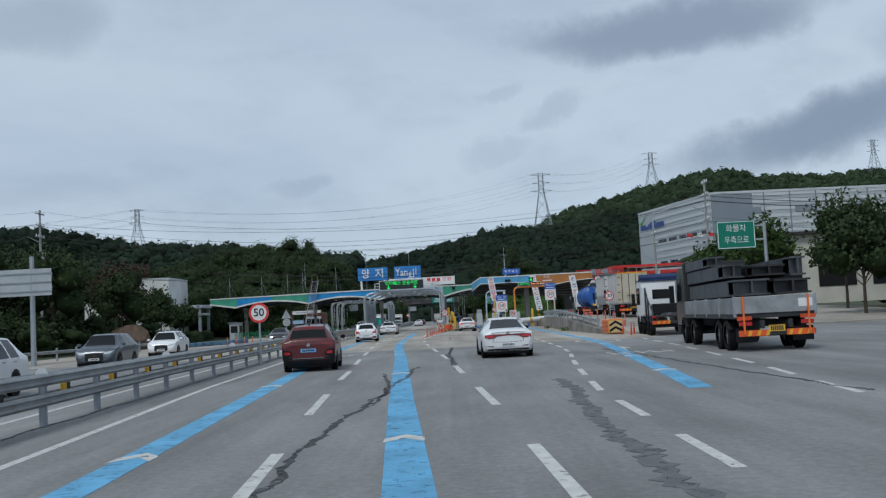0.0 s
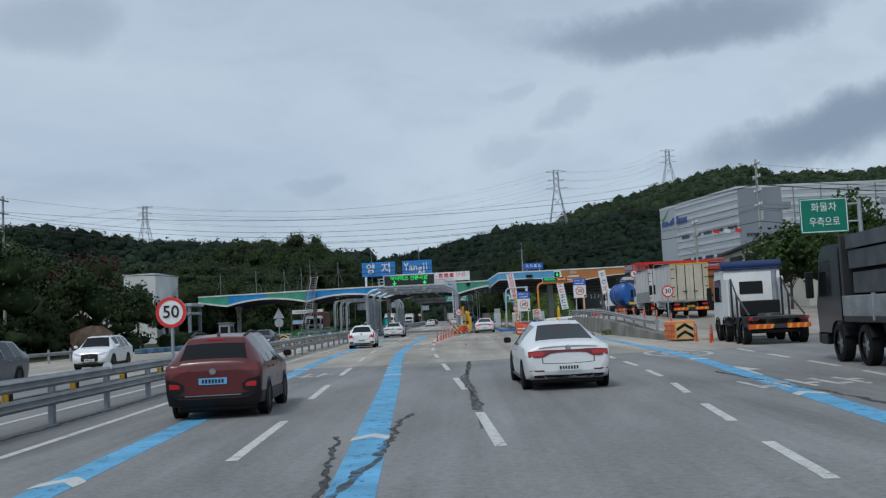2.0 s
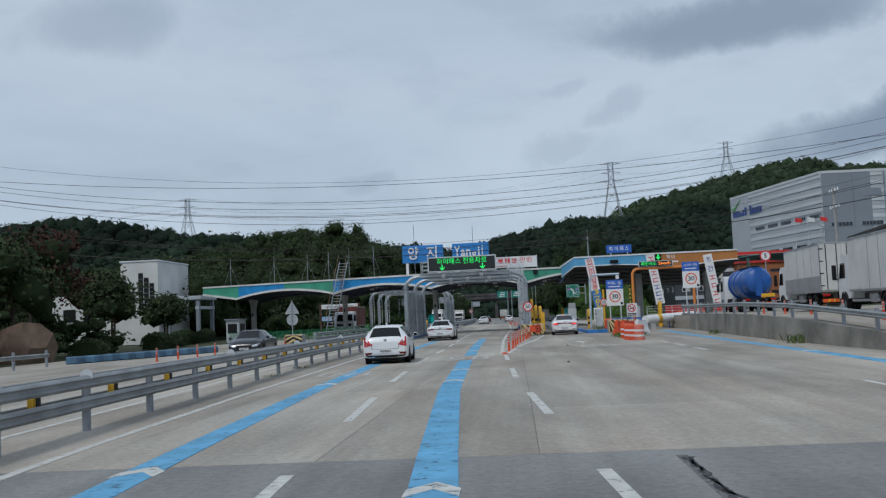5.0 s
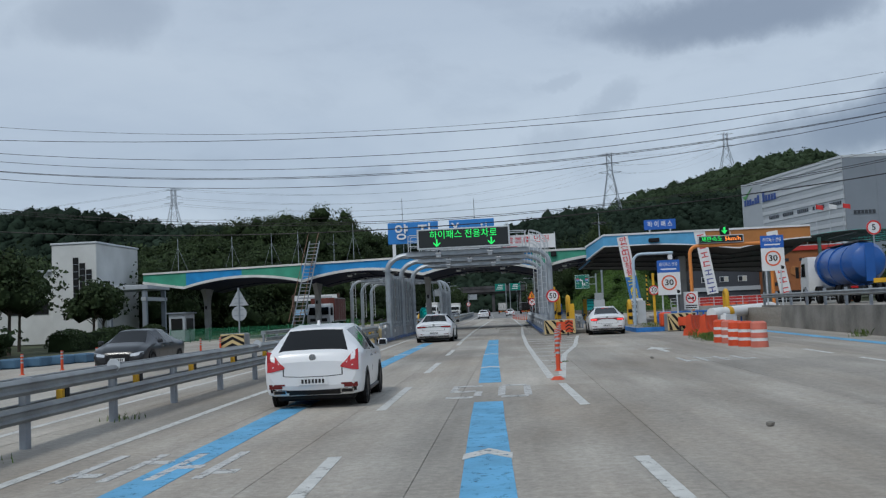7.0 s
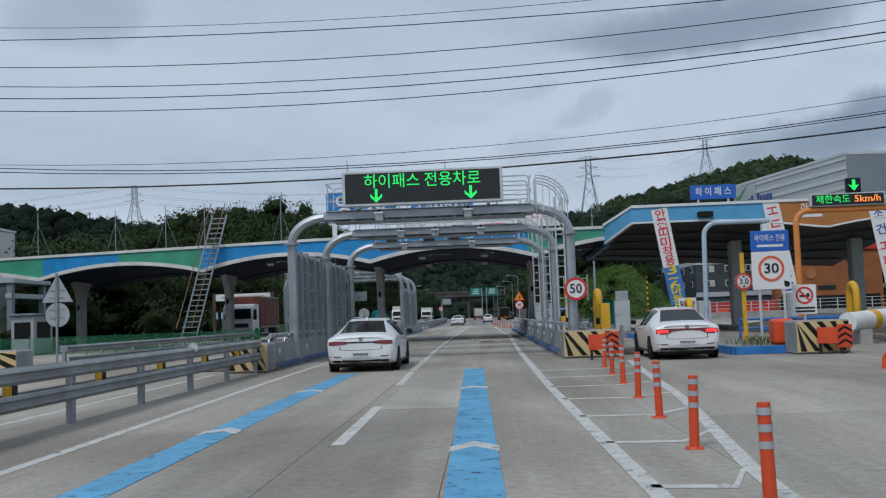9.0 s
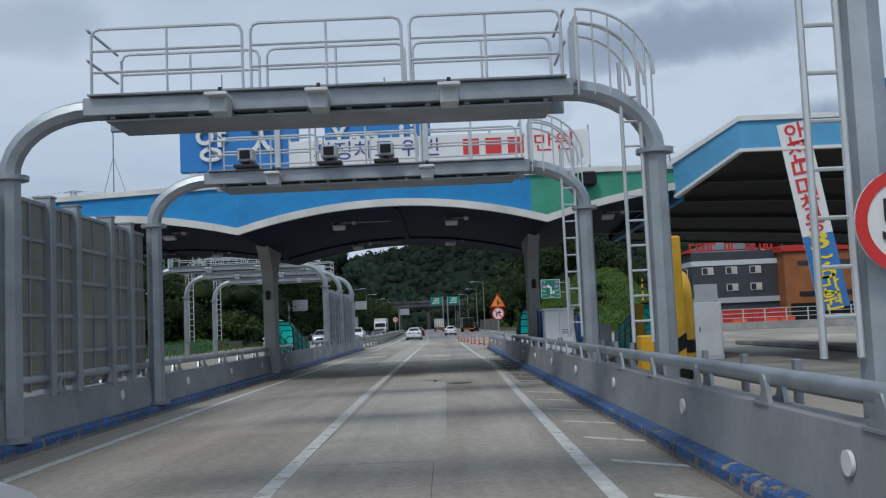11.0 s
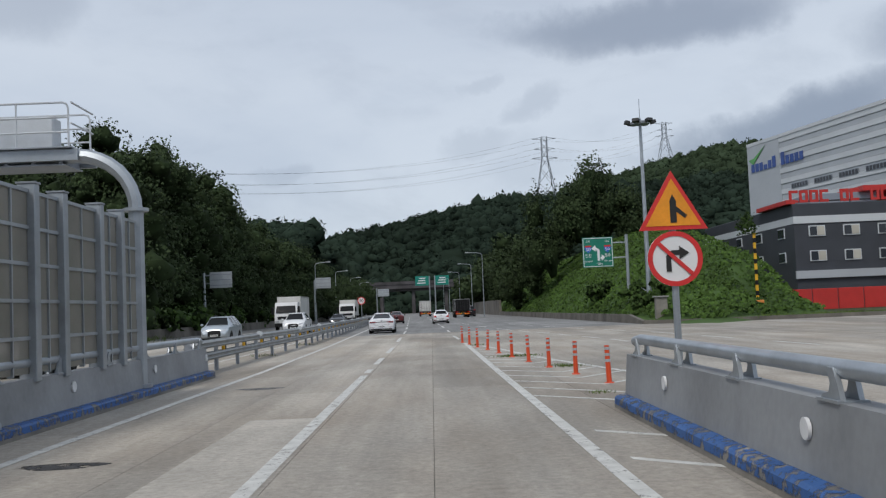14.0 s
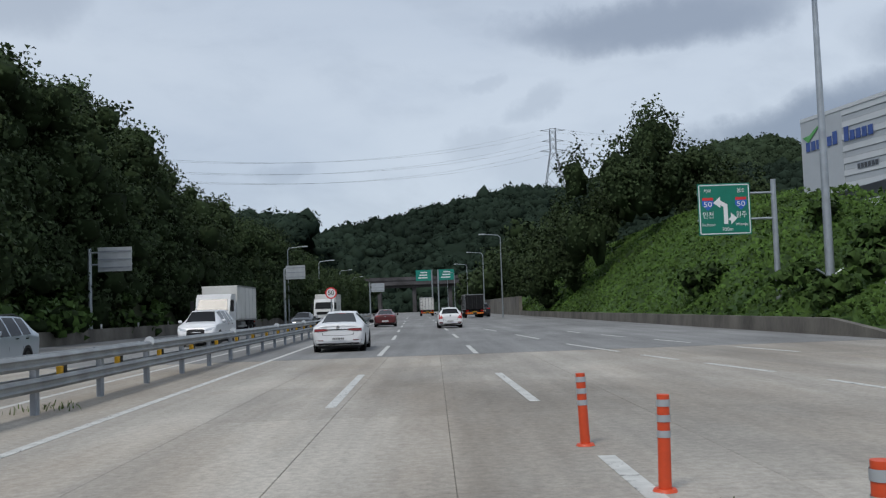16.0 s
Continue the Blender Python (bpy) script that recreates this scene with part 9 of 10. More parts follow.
def frame_on(p, q):
    """Pose whose x runs from p to q on the ground and whose -y looks outwards to the right-hand side."""
    d = Vector((q[0] - p[0], q[1] - p[1], 0))
    return Matrix.Translation((p[0], p[1], 0)) @ Matrix.Rotation(math.atan2(d.y, d.x), 4, "Z"), d.length


A, B, C2, D2 = (81.8, 410.8), (95.0, 346.5), (230.0, 356.0), (215.0, 425.0)
part("core", Shape().prism([A, B, C2, D2], "z", 4.0, 39.6), CLAD_GREY, wh)
for p, q, plain in ((A, B, 0.23), (B, C2, 0.0)):
    m, L = frame_on(p, q)
    n = 22
    for k in range(n):
        z0, z1 = 12 + 28.6 * k / n, 12 + 28.6 * (k + 1) / n
        x0 = L * plain if p is A else 15.0
        # alternate pale and mid grey bands: light reflections on the wall put into colour
        s = Shape().box((x0, -0.35 if k % 2 else -0.2, z0 + 0.04), (L, 0.0, z1 - 0.04))
        part("cladding_band", s, CLAD_LIGHT if k % 2 else CLAD_DARK, wh, at=m)
    part("corner_panel", Shape().box((0, -0.4, 10), (L * plain if p is A else 15.0, -0.001, 41.0)), CLAD_DARK if p is A else CLAD_GREY, wh, at=m)
    part("parapet", Shape().box((0, -0.5, 40.6), (L, 0.6, 41.4)), CLAD_LIGHT, wh, at=m)
    if p is A:
        for row, z in enumerate((27.2, 18.4)):
            for k in range(5):
                x = L * (0.3 + 0.145 * k)
                w = part("window", Shape().box((x, -0.45, z), (x + L * 0.105, -0.36, z + 1.25)), CLAD_GREY, wh, at=m)
                for j in range(6):
                    xx = x + L * 0.105 * j / 6 + 0.12
                    part("pane", Shape().box((xx, -0.5, z + 0.12), (xx + 0.85, -0.452, z + 1.1)), WIN_DARK, w)
    else:
        for row, z in enumerate((24.0, 33.2)):
            for k in range(12):
                x = 2 + 9.5 * k
                if row == 0 or k % 2:
                    w = part("window", Shape().box((x, -0.5, z), (x + 6.6, -0.41, z + (1.4 if row == 0 else 2.2))), CLAD_GREY, wh, at=m)
                    if row == 0:
                        for j in range(6):
                            part("pane", Shape().box((x + 0.15 + 1.08 * j, -0.56, z + 0.15), (x + 1.05 + 1.08 * j, -0.51, z + 1.25)), WIN_DARK, w)
        for k in range(1, 14):
            part("downpipe", Shape().box((9.6 * k - 0.2, -0.55, 12), (9.6 * k + 0.2, -0.41, 40.6)), CLAD_GREY, wh, at=m)
m, L = frame_on(A, B)
lg = thing("wall_emblem", "green tick and blue letter-like bars on the warehouse wall", "sign", m)
part("tick", Shape().prism([(0.8, 37.0), (3.0, 35.6), (9.0, 39.8), (3.4, 37.2)], "y", -0.6, -0.5), mat("logo_green", (0.10, 0.36, 0.10), 0.5), lg)
for k, h in enumerate((1.6, 1.6, 1.6, 1.0, 1.6, 2.2, 0, 2.4, 1.6, 1.6, 1.6, 1.6)):
    if h:
        part("bar", Shape().box((2.0 + 2.0 * k, -0.6, 33.6), (3.5 + 2.0 * k, -0.5, 33.6 + h * 1.3)), mat("logo_blue", (0.03, 0.08, 0.30), 0.5) if k == 0 else bpy.data.materials["logo_blue"], lg)
for k, (c) in enumerate((RED, WHITE_PAINT, RED)):
    f = thing("flag", "small red and white flag on a pole before the warehouse", "flag", pose(81.5 + 3.6 * k, 330, 4), "flags")
    part("pole", Shape().cyl((0, 0, -4), (0, 0, 22.5), 0.08, n=8), PALE_STEEL, f)
    part("cloth", Shape().sweep([(0.1 + 0.4 * i, 0.25 * math.sin(i * 1.3), 20.8 - 0.1 * i) for i in range(6)], [(-0.02, 0), (0.02, 0), (0.02, 1.2), (-0.02, 1.2)]), c, f)

# car wash block
cw = thing("car_wash_building", "dark slate and orange brick car wash building with red trim", "building", kind="structure")
SLATE, BRICK = pose(2.7, -1.5, 0), pose(-1.5, -1.0, 0)
part("slate_block", Shape().box((31, 257, 0), (43.8, 289, 10.8), 0.05), WALL_SLATE, cw, at=SLATE)
part("pale_band", Shape().box((30.97, 256.9, 8.75), (43.83, 289.02, 9.5)), CLAD_LIGHT, cw, at=SLATE)
part("floor_band", Shape().box((30.9, 256.7, 3.1), (43.9, 256.99, 3.9)), CLAD_DARK, cw, at=SLATE)
part("brick_block", Shape().box((48.02, 253.5, 0), (66, 276, 10.2), 0.05), WALL_BRICK, cw, at=BRICK)
part("red_cornice", Shape().box((47.6, 253.1, 10.2), (66.4, 276.4, 11.1), 0.05), RED_TRIM, cw, at=BRICK)
part("parapet", Shape().box((36, 265, 10.8), (43.5, 280, 12.6), 0.05), CLAD_GREY, cw, at=SLATE)
part("red_edge", Shape().box((41.5, 263.8, 12.6), (66, 280.2, 13.2)), RED_TRIM, cw, at=SLATE)
part("red_strip", Shape().box((30.5, 257.2, 10.82), (31.4, 266.5, 11.25)), RED_TRIM, cw, at=SLATE)
for k in range(9):
    part("roof_rail", Shape().tube([(43 + 2.2 * k, 254.2, 11.1), (43 + 2.2 * k, 254.2, 12.1)], 0.04, 6), PALE_STEEL, cw, at=pose(4.0, 0, 0))
part("roof_rail", Shape().tube([(47, 254.2, 12.1), (65, 254.2, 12.1)], 0.04, 6), PALE_STEEL, cw)
for z in (4.95, 7.5):
    for k in range(3):
        x = 32.5 + 3.57 * k
        w = part("window", Shape().box((x, 256.88, z - 0.1), (x + 1.7, 256.99, z + 1.0)), CLAD_LIGHT, cw, at=SLATE)
        part("pane", Shape().box((x + 0.1, 256.84, z), (x + 0.82, 256.879, z + 0.9)), WIN_DARK, w)
        part("pane", Shape().box((x + 0.88, 256.84, z), (x + 1.6, 256.879, z + 0.9)), WALL_CREAM, w)
    for k in range(3):
        y = 259.5 + 7 * k
        w = part("window", Shape().box((30.9, y, z - 0.1), (30.99, y + 1.9, z + 1.0)), CLAD_LIGHT, cw, at=SLATE)
        part("pane", Shape().box((30.86, y + 0.1, z), (30.899, y + 1.8, z + 0.9)), WIN_DARK, w)
for k in range(3):
    part("window", Shape().box((50 + 5 * k, 253.4, 3.6), (53 + 5 * k, 253.49, 4.3)), WIN_DARK, cw, at=BRICK)
    part("window", Shape().box((50 + 5 * k, 253.4, 8.2), (53 + 5 * k, 253.49, 8.8)), WIN_DARK, cw, at=BRICK)
part("emblem", Shape().disc((54, 6.4), 0.9, 253.3, 253.49), mat("emblem_tan", (0.40, 0.16, 0.05), 0.6), cw, at=BRICK)
part("shopfront", Shape().box((48.6, 253.42, 0.2), (65.4, 253.495, 2.6)), BLACK, cw, at=BRICK)
sg_ = thing("roof_sign", "row of red letter-like frames above the car wash", "sign", pose(33.6, 256.0, 10.8))
for k in range(12):
    x = 1.06 * k
    if k in (4, 7):
        continue
    for a, b in (((x, 0.15), (x + 0.9, 0.42)), ((x, 1.15), (x + 0.9, 1.42)), ((x, 0.42), (x + 0.26, 1.15)), ((x + 0.64, 0.42), (x + 0.9, 1.15)))[: 4 if k % 3 else 3]:
        part("red_bar", Shape().box((a[0], -0.1, a[1]), (b[0], 0.05, b[1])), RED_TRIM, sg_)
part("rail", Shape().box((-0.1, 0.06, 0.2), (12.7, 0.14, 0.35)), DARK, sg_)
for x in (0.2, 6.3, 12.4):
    part("stand", Shape().box((x, 0.06, 0), (x + 0.1, 0.14, 0.35)), DARK, sg_)
rw = thing("red_fence", "low red site fence before the car wash", "fence", pose(0, 0, 0))
for k in range(6):
    part("panel", Shape().box((30.5 + 2.5 * k, 249.8, 0), (32.9 + 2.5 * k, 249.95, 2.0), 0.02), RED_TRIM, rw)
gf = thing("steel_fence", "pale steel rail fence on a low wall by the yard", "fence")
part("footing", Shape().box((20, 200, 0), (44, 200.3, 0.7), 0.02), CONCRETE, gf)
for k in range(13):
    part("post", Shape().box((20 + 2 * k - 0.04, 200.1, 0.7), (20 + 2 * k + 0.04, 200.2, 1.9)), PALE_STEEL, gf)
for z in (1.1, 1.5, 1.9):
    part("rail", Shape().tube([(20, 200.15, z), (44, 200.15, z)], 0.03, 6), PALE_STEEL, gf)

# cream shed beside the lorry lane; flat black panels stand for its shaded bays
sh = thing("service_building", "cream low building with black panels for shaded bays behind lorry lane", "building", kind="structure")
part("body", Shape().prism([(118.0, 1.0), (150, 1.0), (150, 8.2), (118.0, 9.4)], "x", 36.5, 58), WALL_CREAM, sh)
part("roof", Shape().prism([(117.2, 9.4), (117.2, 9.7), (151, 8.5), (151, 8.2)], "x", 35.8, 58.5), SOFFIT_BROWN, sh)
for k in range(4):
    part("bay", Shape().box((36.42, 120 + 7.2 * k, 4.6), (36.49, 125.4 + 7.2 * k, 7.8)), BLACK, sh)
for k in range(3):
    part("bay", Shape().box((38.5 + 6.5 * k, 117.92, 3.0), (43 + 6.5 * k, 117.99, 7.0)), BLACK, sh)
# white office by the exit
of = thing("office_building", "white two-storey office with a stepped black window", "building", kind="structure")
part("body", Shape().box((-50.2, 158.7, 0), (-45.4, 170, 10.3), 0.05), WALL_WHITE, of)
part("parapet", Shape().box((-50.3, 158.6, 10.3), (-45.3, 170.1, 10.5), 0.03), CLAD_LIGHT, of)
part("low_wing", Shape().box((-60, 160.5, 0), (-50.21, 170, 7.6), 0.05), WALL_WHITE, of)
part("wing_roof", Shape().box((-60.4, 160.1, 7.6), (-50.21, 170.2, 7.85), 0.03), CLAD_DARK, of)
for x, z1 in ((-47.9, 8.9), (-47.2, 8.3), (-46.5, 7.6)):
    w = part("window", Shape().box((x, 158.62, 4.4), (x + 0.58, 158.69, z1)), BLACK, of, "tall black window")
    for k in range(5):
        z = 4.4 + (z1 - 4.4) * (k + 1) / 6
        part("glazing_bar", Shape().box((x, 158.59, z), (x + 0.58, 158.615, z + 0.05)), CLAD_GREY, w)
for k in range(3):
    part("window", Shape().box((-58.5 + 2.7 * k, 160.42, 3.2), (-56.9 + 2.7 * k, 160.49, 4.8)), BLACK, of)
part("porch_roof", Shape().box((-45.38, 159.5, 5.3), (-40.3, 166, 5.8), 0.05), CLAD_DARK, of)
part("porch_beam", Shape().box((-41.1, 159.6, 4.1), (-40.6, 166, 4.5), 0.03), CLAD_DARK, of)
for x, y in ((-40.8, 159.9), (-40.8, 165.4), (-44.6, 159.9)):
    part("porch_post", Shape().box((x - 0.22, y - 0.22, 0), (x + 0.22, y + 0.22, 5.3)), CLAD_GREY, of)
# ---------------------------------------------------------------- bridge and walls
# the bridge lies in shade; that darkness is put into its concrete colour
BRIDGE_SHADE = mat("weathered_shade_concrete", (0.085, 0.08, 0.085), 0.9, var=0.3, scale=0.3, fine=4, bump=0.2)
br = thing("road_bridge", "weathered concrete bridge crossing the road ahead, coloured dark for shade", "bridge", kind="structure")
part("deck", Shape().box((-70, 552, 10.2), (45, 562, 12.0), 0.1), BRIDGE_SHADE, br)
part("parapet", Shape().box((-70, 551.7, 12.0), (45, 552.1, 13.2)), BRIDGE_SHADE, br)
part("girder", Shape().box((-70, 553, 9.2), (45, 554, 10.2)), SOFFIT_BROWN, br)
for x in (-24, -11, 2.5):
    part("pier", Shape().box((x - 0.7, 554, -0.1), (x + 0.7, 560, 9.2), 0.1), BRIDGE_SHADE, br)
for x0, x1 in ((-90, -38), (14, 60)):
    part("abutment", Shape().prism([(x0, -0.1), (x1, -0.1), (x1 - (12 if x0 < -50 else 0), 10.2), (x0 + (0 if x0 < -50 else 12), 10.2)], "y", 551, 563), SOIL, br)


WALL_STAINED = mat("dark_stained_concrete", (0.15, 0.138, 0.12), 0.9, var=0.36, scale=0.5, fine=7, bump=0.4, stretch=(1, 1, 0.5))


def low_wall(path, h, w, label, material=WALL_STAINED):
    single("low_wall", Shape().sweep(path, [(-w / 2, 0), (w / 2, 0), (w / 2 * 0.8, h), (-w / 2 * 0.8, h)]), material, label, "wall", kind="structure")


low_wall([(10.5, 226.6, 0), (10.2, 240, 0), (9.2, 290, 0), (8.4, 330, 0)], 0.62, 0.35, "low stained concrete wall at the foot of the bank")
low_wall([(8.5, 330, 0), (7.9, 345, 0), (7.0, 400, 0)], 2.7, 0.5, "tall stained concrete retaining wall beyond the bank")
single("wall_end", Shape().add([(10.325, 226.58, 0), (10.675, 226.58, 0), (10.64, 226.58, 0.62), (10.36, 226.58, 0.62), (10.43, 222.3, 0), (10.78, 222.3, 0), (10.76, 222.3, 0.2), (10.45, 222.3, 0.2)],
       [(0, 1, 2, 3), (7, 6, 5, 4), (4, 5, 1, 0), (5, 6, 2, 1), (6, 7, 3, 2), (7, 4, 0, 3)]), WALL_STAINED, "sloping end of a low stained concrete wall", "wall", kind="structure")
low_wall([(10.6, 222.2, 0), (12.2, 220.6, 0), (20, 219.7, 0), (46, 219.5, 0)], 0.25, 0.3, "low concrete kerb round the bank")
low_wall([(-30, 200, 0), (-27.6, 222, 0), (-26.4, 250, 0), (-24.6, 300, 0), (-25.0, 380, 0), (-27, 470, 0)], 0.85, 0.35, "stained concrete wall along the opposite carriageway")
for k in range(30):
    y = 225 + 8 * k
    single("wall_post", Shape().box((-26.5 + 0.007 * (y - 225), y, 0.8), (-26.4 + 0.007 * (y - 225), y + 0.06, 1.15)), WHITE_PAINT, "short white marker post on the roadside wall", "marker post", group="wall markers")
# wall of the raised lorry lane with its guardrail
wl_pts = [(10.35, 65, 0), (10.2, 72, 0), (10.1, 82, 0), (10.35, 92, 0), (10.9, 104, 0), (11.5, 117, 0)]
s = Shape()
vs = []
for x, y, _ in wl_pts:
    h = max(0.12, RAMP(y) + 0.12)
    vs += [(x, y, 0), (x + 0.03, y, h), (x + 0.35, y, h), (x + 0.4, y, 0)]
n = len(wl_pts)
s.add(vs, [(4 * i + j, 4 * i + (j + 1) % 4, 4 * i + 4 + (j + 1) % 4, 4 * i + 4 + j) for i in range(n - 1) for j in range(4)] + [(0, 3, 2, 1), (4 * n - 4, 4 * n - 3, 4 * n - 2, 4 * n - 1)])
single("ramp_wall", s, CONCRETE_DIRTY, "stained concrete wall of the raised lorry lane", "wall", kind="structure")
guardrail([(65, 10.6), (72, 10.42), (82, 10.32), (92, 10.55), (104, 11.1), (117, 11.7)], 67, 117, 3.1, "galvanised guardrail on the raised lorry lane", (-1,), lambda y: RAMP(y) + 0.1, (0.42,), False, 0.0, 0.75)
# orange crash cushion at the tip
cc = thing("crash_cushion", "orange ribbed crash cushion with a striped nose plate", "crash barrier", pose(10.9, 62.0, 0, 0, 0, 0))
for k in range(3):
    part("cell", Shape().box((-0.5, 0.1 + 0.75 * k, 0.05), (0.5, 0.8 + 0.75 * k, 0.95), 0.04), ORANGE_STEEL, cc)
for z in (0.25, 0.5, 0.75):
    for sg in (-1, 1):
        part("rib", Shape().box((sg * 0.5, 0.1, z - 0.04), (sg * 0.55, 2.3, z + 0.04)), ORANGE, cc)
part("nose_plate", Shape().box((-0.42, 0.06, 0.1), (0.42, 0.09, 0.85)), CHEV_YELLOW, cc)
for k in range(2):
    for sg in (-1, 1):
        z = 0.12 + 0.34 * k
        part("stripe", Shape().prism([(0, z + 0.24), (sg * 0.4, z), (sg * 0.4, z + 0.16), (0, z + 0.4)], "y", 0.05, 0.059), BLACK, cc)


# ---------------------------------------------------------------- bollards, drums, barriers
bo = thing("lane_bollard", "orange flexible bollard with grey reflective bands", "bollard", pose(-1.62, 85.0, 0), "lane bollards")
part("foot", Shape().cyl((0, 0, 0), (0, 0, 0.025), 0.1, 0.085, n=18), ORANGE, bo)
part("tube", Shape().cyl((0, 0, 0.025), (0, 0, 0.75), 0.052, 0.048, n=16), ORANGE, bo)
for z in (0.42, 0.54, 0.66):
    part("reflective_band", Shape().cyl((0, 0, z), (0, 0, z + 0.055), 0.0545, n=16, caps=False), SIGN_BACK, bo)
single("bollard_base", Shape().cyl((-1.78, 82.1, 0), (-1.78, 82.1, 0.07), 0.16, 0.08, n=18), ORANGE, "orange base of a broken-off flexible bollard", "bollard base")
for x, y in ((-1.45, 88.3), (-1.33, 91.6), (-1.22, 94.65), (-1.05, 97.6), (-0.86, 100.6), (-0.66, 103.75), (-0.5, 106.6), (-0.33, 109.4), (-0.25, 176.1), (-0.5, 178.9), (-0.77, 181.7), (-1.02, 184.44), (-1.26, 187.35), (-1.47, 190.28), (-1.69, 193.15), (-1.94, 195.85), (-2.14, 199.14), (-2.36, 201.7), (11.1, 60.7), (11.7, 60.2), (11.2, 58.5)):
    copy_thing(bo, pose(x, y, 0, random.uniform(-2, 2), random.uniform(-2, 2), random.uniform(0, 90)))
for k in range(9):
    copy_thing(bo, pose(-20.6 + 0.25 * k, 92 + 2.6 * k, 0))
for k in range(7):
    y = 70 + 5.0 * k
    copy_thing(bo, pose(11.5 + 0.02 * y, y, RAMP(y) + 0.0))
FADED = mat("faded_orange_plastic", (0.62, 0.17, 0.12), 0.6, var=0.16)


def drum(x, y, m, label):
    d = thing("traffic_drum", label, "traffic drum", pose(x, y, 0, 0, 0, 40 * x), "traffic drums")
    for z0, z1, white in ((0, 0.2, 0), (0.2, 0.3, 1), (0.3, 0.47, 0), (0.47, 0.57, 1), (0.57, 0.78, 0)):
        part("white_band" if white else "orange_band", Shape().cyl((0, 0, z0), (0, 0, z1 - 0.004), 0.275 - 0.03 * z0 - 0.008 * white, 0.275 - 0.03 * z1 - 0.008 * white, n=22), WHITE_PAINT if white else m, d)
    part("lid", Shape().cyl((0, 0, 0.776), (0, 0, 0.83), 0.24, 0.16, n=22), m, d)


for x, y, m in ((4.95, 97.1, ORANGE), (5.05, 96.2, FADED), (4.84, 94.2, ORANGE), (4.98, 93.35, ORANGE), (5.17, 92.45, FADED)):
    drum(x, y, m, "faded pink and white striped plastic traffic drum" if m is FADED else "orange and white striped plastic traffic drum")


def water_barrier(x, y, turn, label="orange plastic water-filled barrier beside the toll lane", m=ORANGE):
    b = thing("water_barrier", label, "barrier", pose(x, y, 0, 0, 0, turn), "water barriers")
    part("body", Shape().prism([(-0.28, 0), (0.28, 0), (0.26, 0.22), (0.14, 0.4), (0.11, 0.9), (-0.11, 0.9), (-0.14, 0.4), (-0.26, 0.22)], "x", -0.75, 0.75), m, b)
    for k in (-0.4, 0.1, 0.5):
        part("rib", Shape().prism([(-0.31, 0), (0.31, 0), (0.28, 0.24), (0.16, 0.42), (0.13, 0.82), (-0.13, 0.82), (-0.16, 0.42), (-0.28, 0.24)], "x", k - 0.06, k + 0.06), m, b)
    part("cap", Shape().cyl((-0.5, 0, 0.9), (-0.5, 0, 0.96), 0.08, n=14), m, b)
    return b


water_barrier(5.65, 106.1, 62)
water_barrier(5.85, 103.6, 58)
water_barrier(6.7, 103.6, 60, "white plastic water-filled barrier among weeds", WHITE_PAINT)
single("water_barrier", Shape().box((5.4, 114.2, 0.22), (6.0, 114.9, 1.0), 0.08), ORANGE, "orange plastic box standing on the island nose", "barrier")
def crash_plate(x, y, label):
    """Bent orange plates with black chevrons fixed before an island nose."""
    p = thing("crash_plate", label, "crash plate", pose(x, y, 0), "orange crash plates")
    part("side_plate", Shape().add([(-0.45, 0.25, 0.3), (0.0, 0, 0.3), (0.0, 0, 0.75), (-0.45, 0.25, 0.75), (-0.45, 0.3, 0.3), (0.0, 0.05, 0.3), (0.0, 0.05, 0.75), (-0.45, 0.3, 0.75)],
                                   [(0, 1, 2, 3), (4, 7, 6, 5), (0, 4, 5, 1), (3, 2, 6, 7), (0, 3, 7, 4), (1, 5, 6, 2)]), ORANGE, p)
    f = part("front_plate", Shape().box((0.0, 0, 0.18), (0.42, 0.05, 0.82), 0.01), ORANGE, p)
    for k in range(3):
        z = 0.24 + 0.18 * k
        part("black_stripe", Shape().prism([(0.02, z), (0.21, z + 0.12), (0.40, z), (0.40, z + 0.07), (0.21, z + 0.19), (0.02, z + 0.07)], "y", -0.008, -0.001), BLACK, f)
    part("leg", Shape().box((0.1, 0.051, 0), (0.18, 0.12, 0.6)), DARK, p)
    part("leg", Shape().box((-0.4, 0.31, 0), (-0.32, 0.38, 0.5)), DARK, p)


crash_plate(6.45, 112.0, "bent orange crash plate with black chevrons on the island nose")
crash_plate(0.15, 113.1, "bent orange crash plate with black chevrons at the gate barrier")
for x, y in ((31.5, 215), (33.5, 215.5), (28, 214.5)):
    water_barrier(x, y, 0, "red plastic barrier at the yard edge")

# grey opposite gate: rails, green fence, kerb blocks
guardrail([(113, -16.8), (140, -16.2)], 115, 138, 2.9, "galvanised guardrail of the opposite gate island", (1,), delin=False)
guardrail([(60, -27.5), (92, -26.2)], 40, 91, 3.2, "galvanised guardrail along the outer edge of the opposite carriageway", (1,), rails=(0.5,), delin=False)
fe = thing("mesh_fence", "green mesh fence along the opposite gate island", "fence")
for k in range(10):
    part("post", Shape().cyl((-30 + 1.6 * k, 137.0, 0), (-30 + 1.6 * k, 137.0, 1.15), 0.035, n=8), mat("green_fence_post", (0.015, 0.14, 0.06), 0.5) if k == 0 else bpy.data.materials["green_fence_post"], fe)
    if k < 9:
        part("mesh_panel", Shape().box((-30 + 1.6 * k + 0.05, 136.99, 0.1), (-28.4 + 1.6 * k - 0.05, 137.01, 1.08)), GREEN_MESH, fe)
fe = thing("mesh_fence", "green mesh fence beyond the opposite gate", "fence")
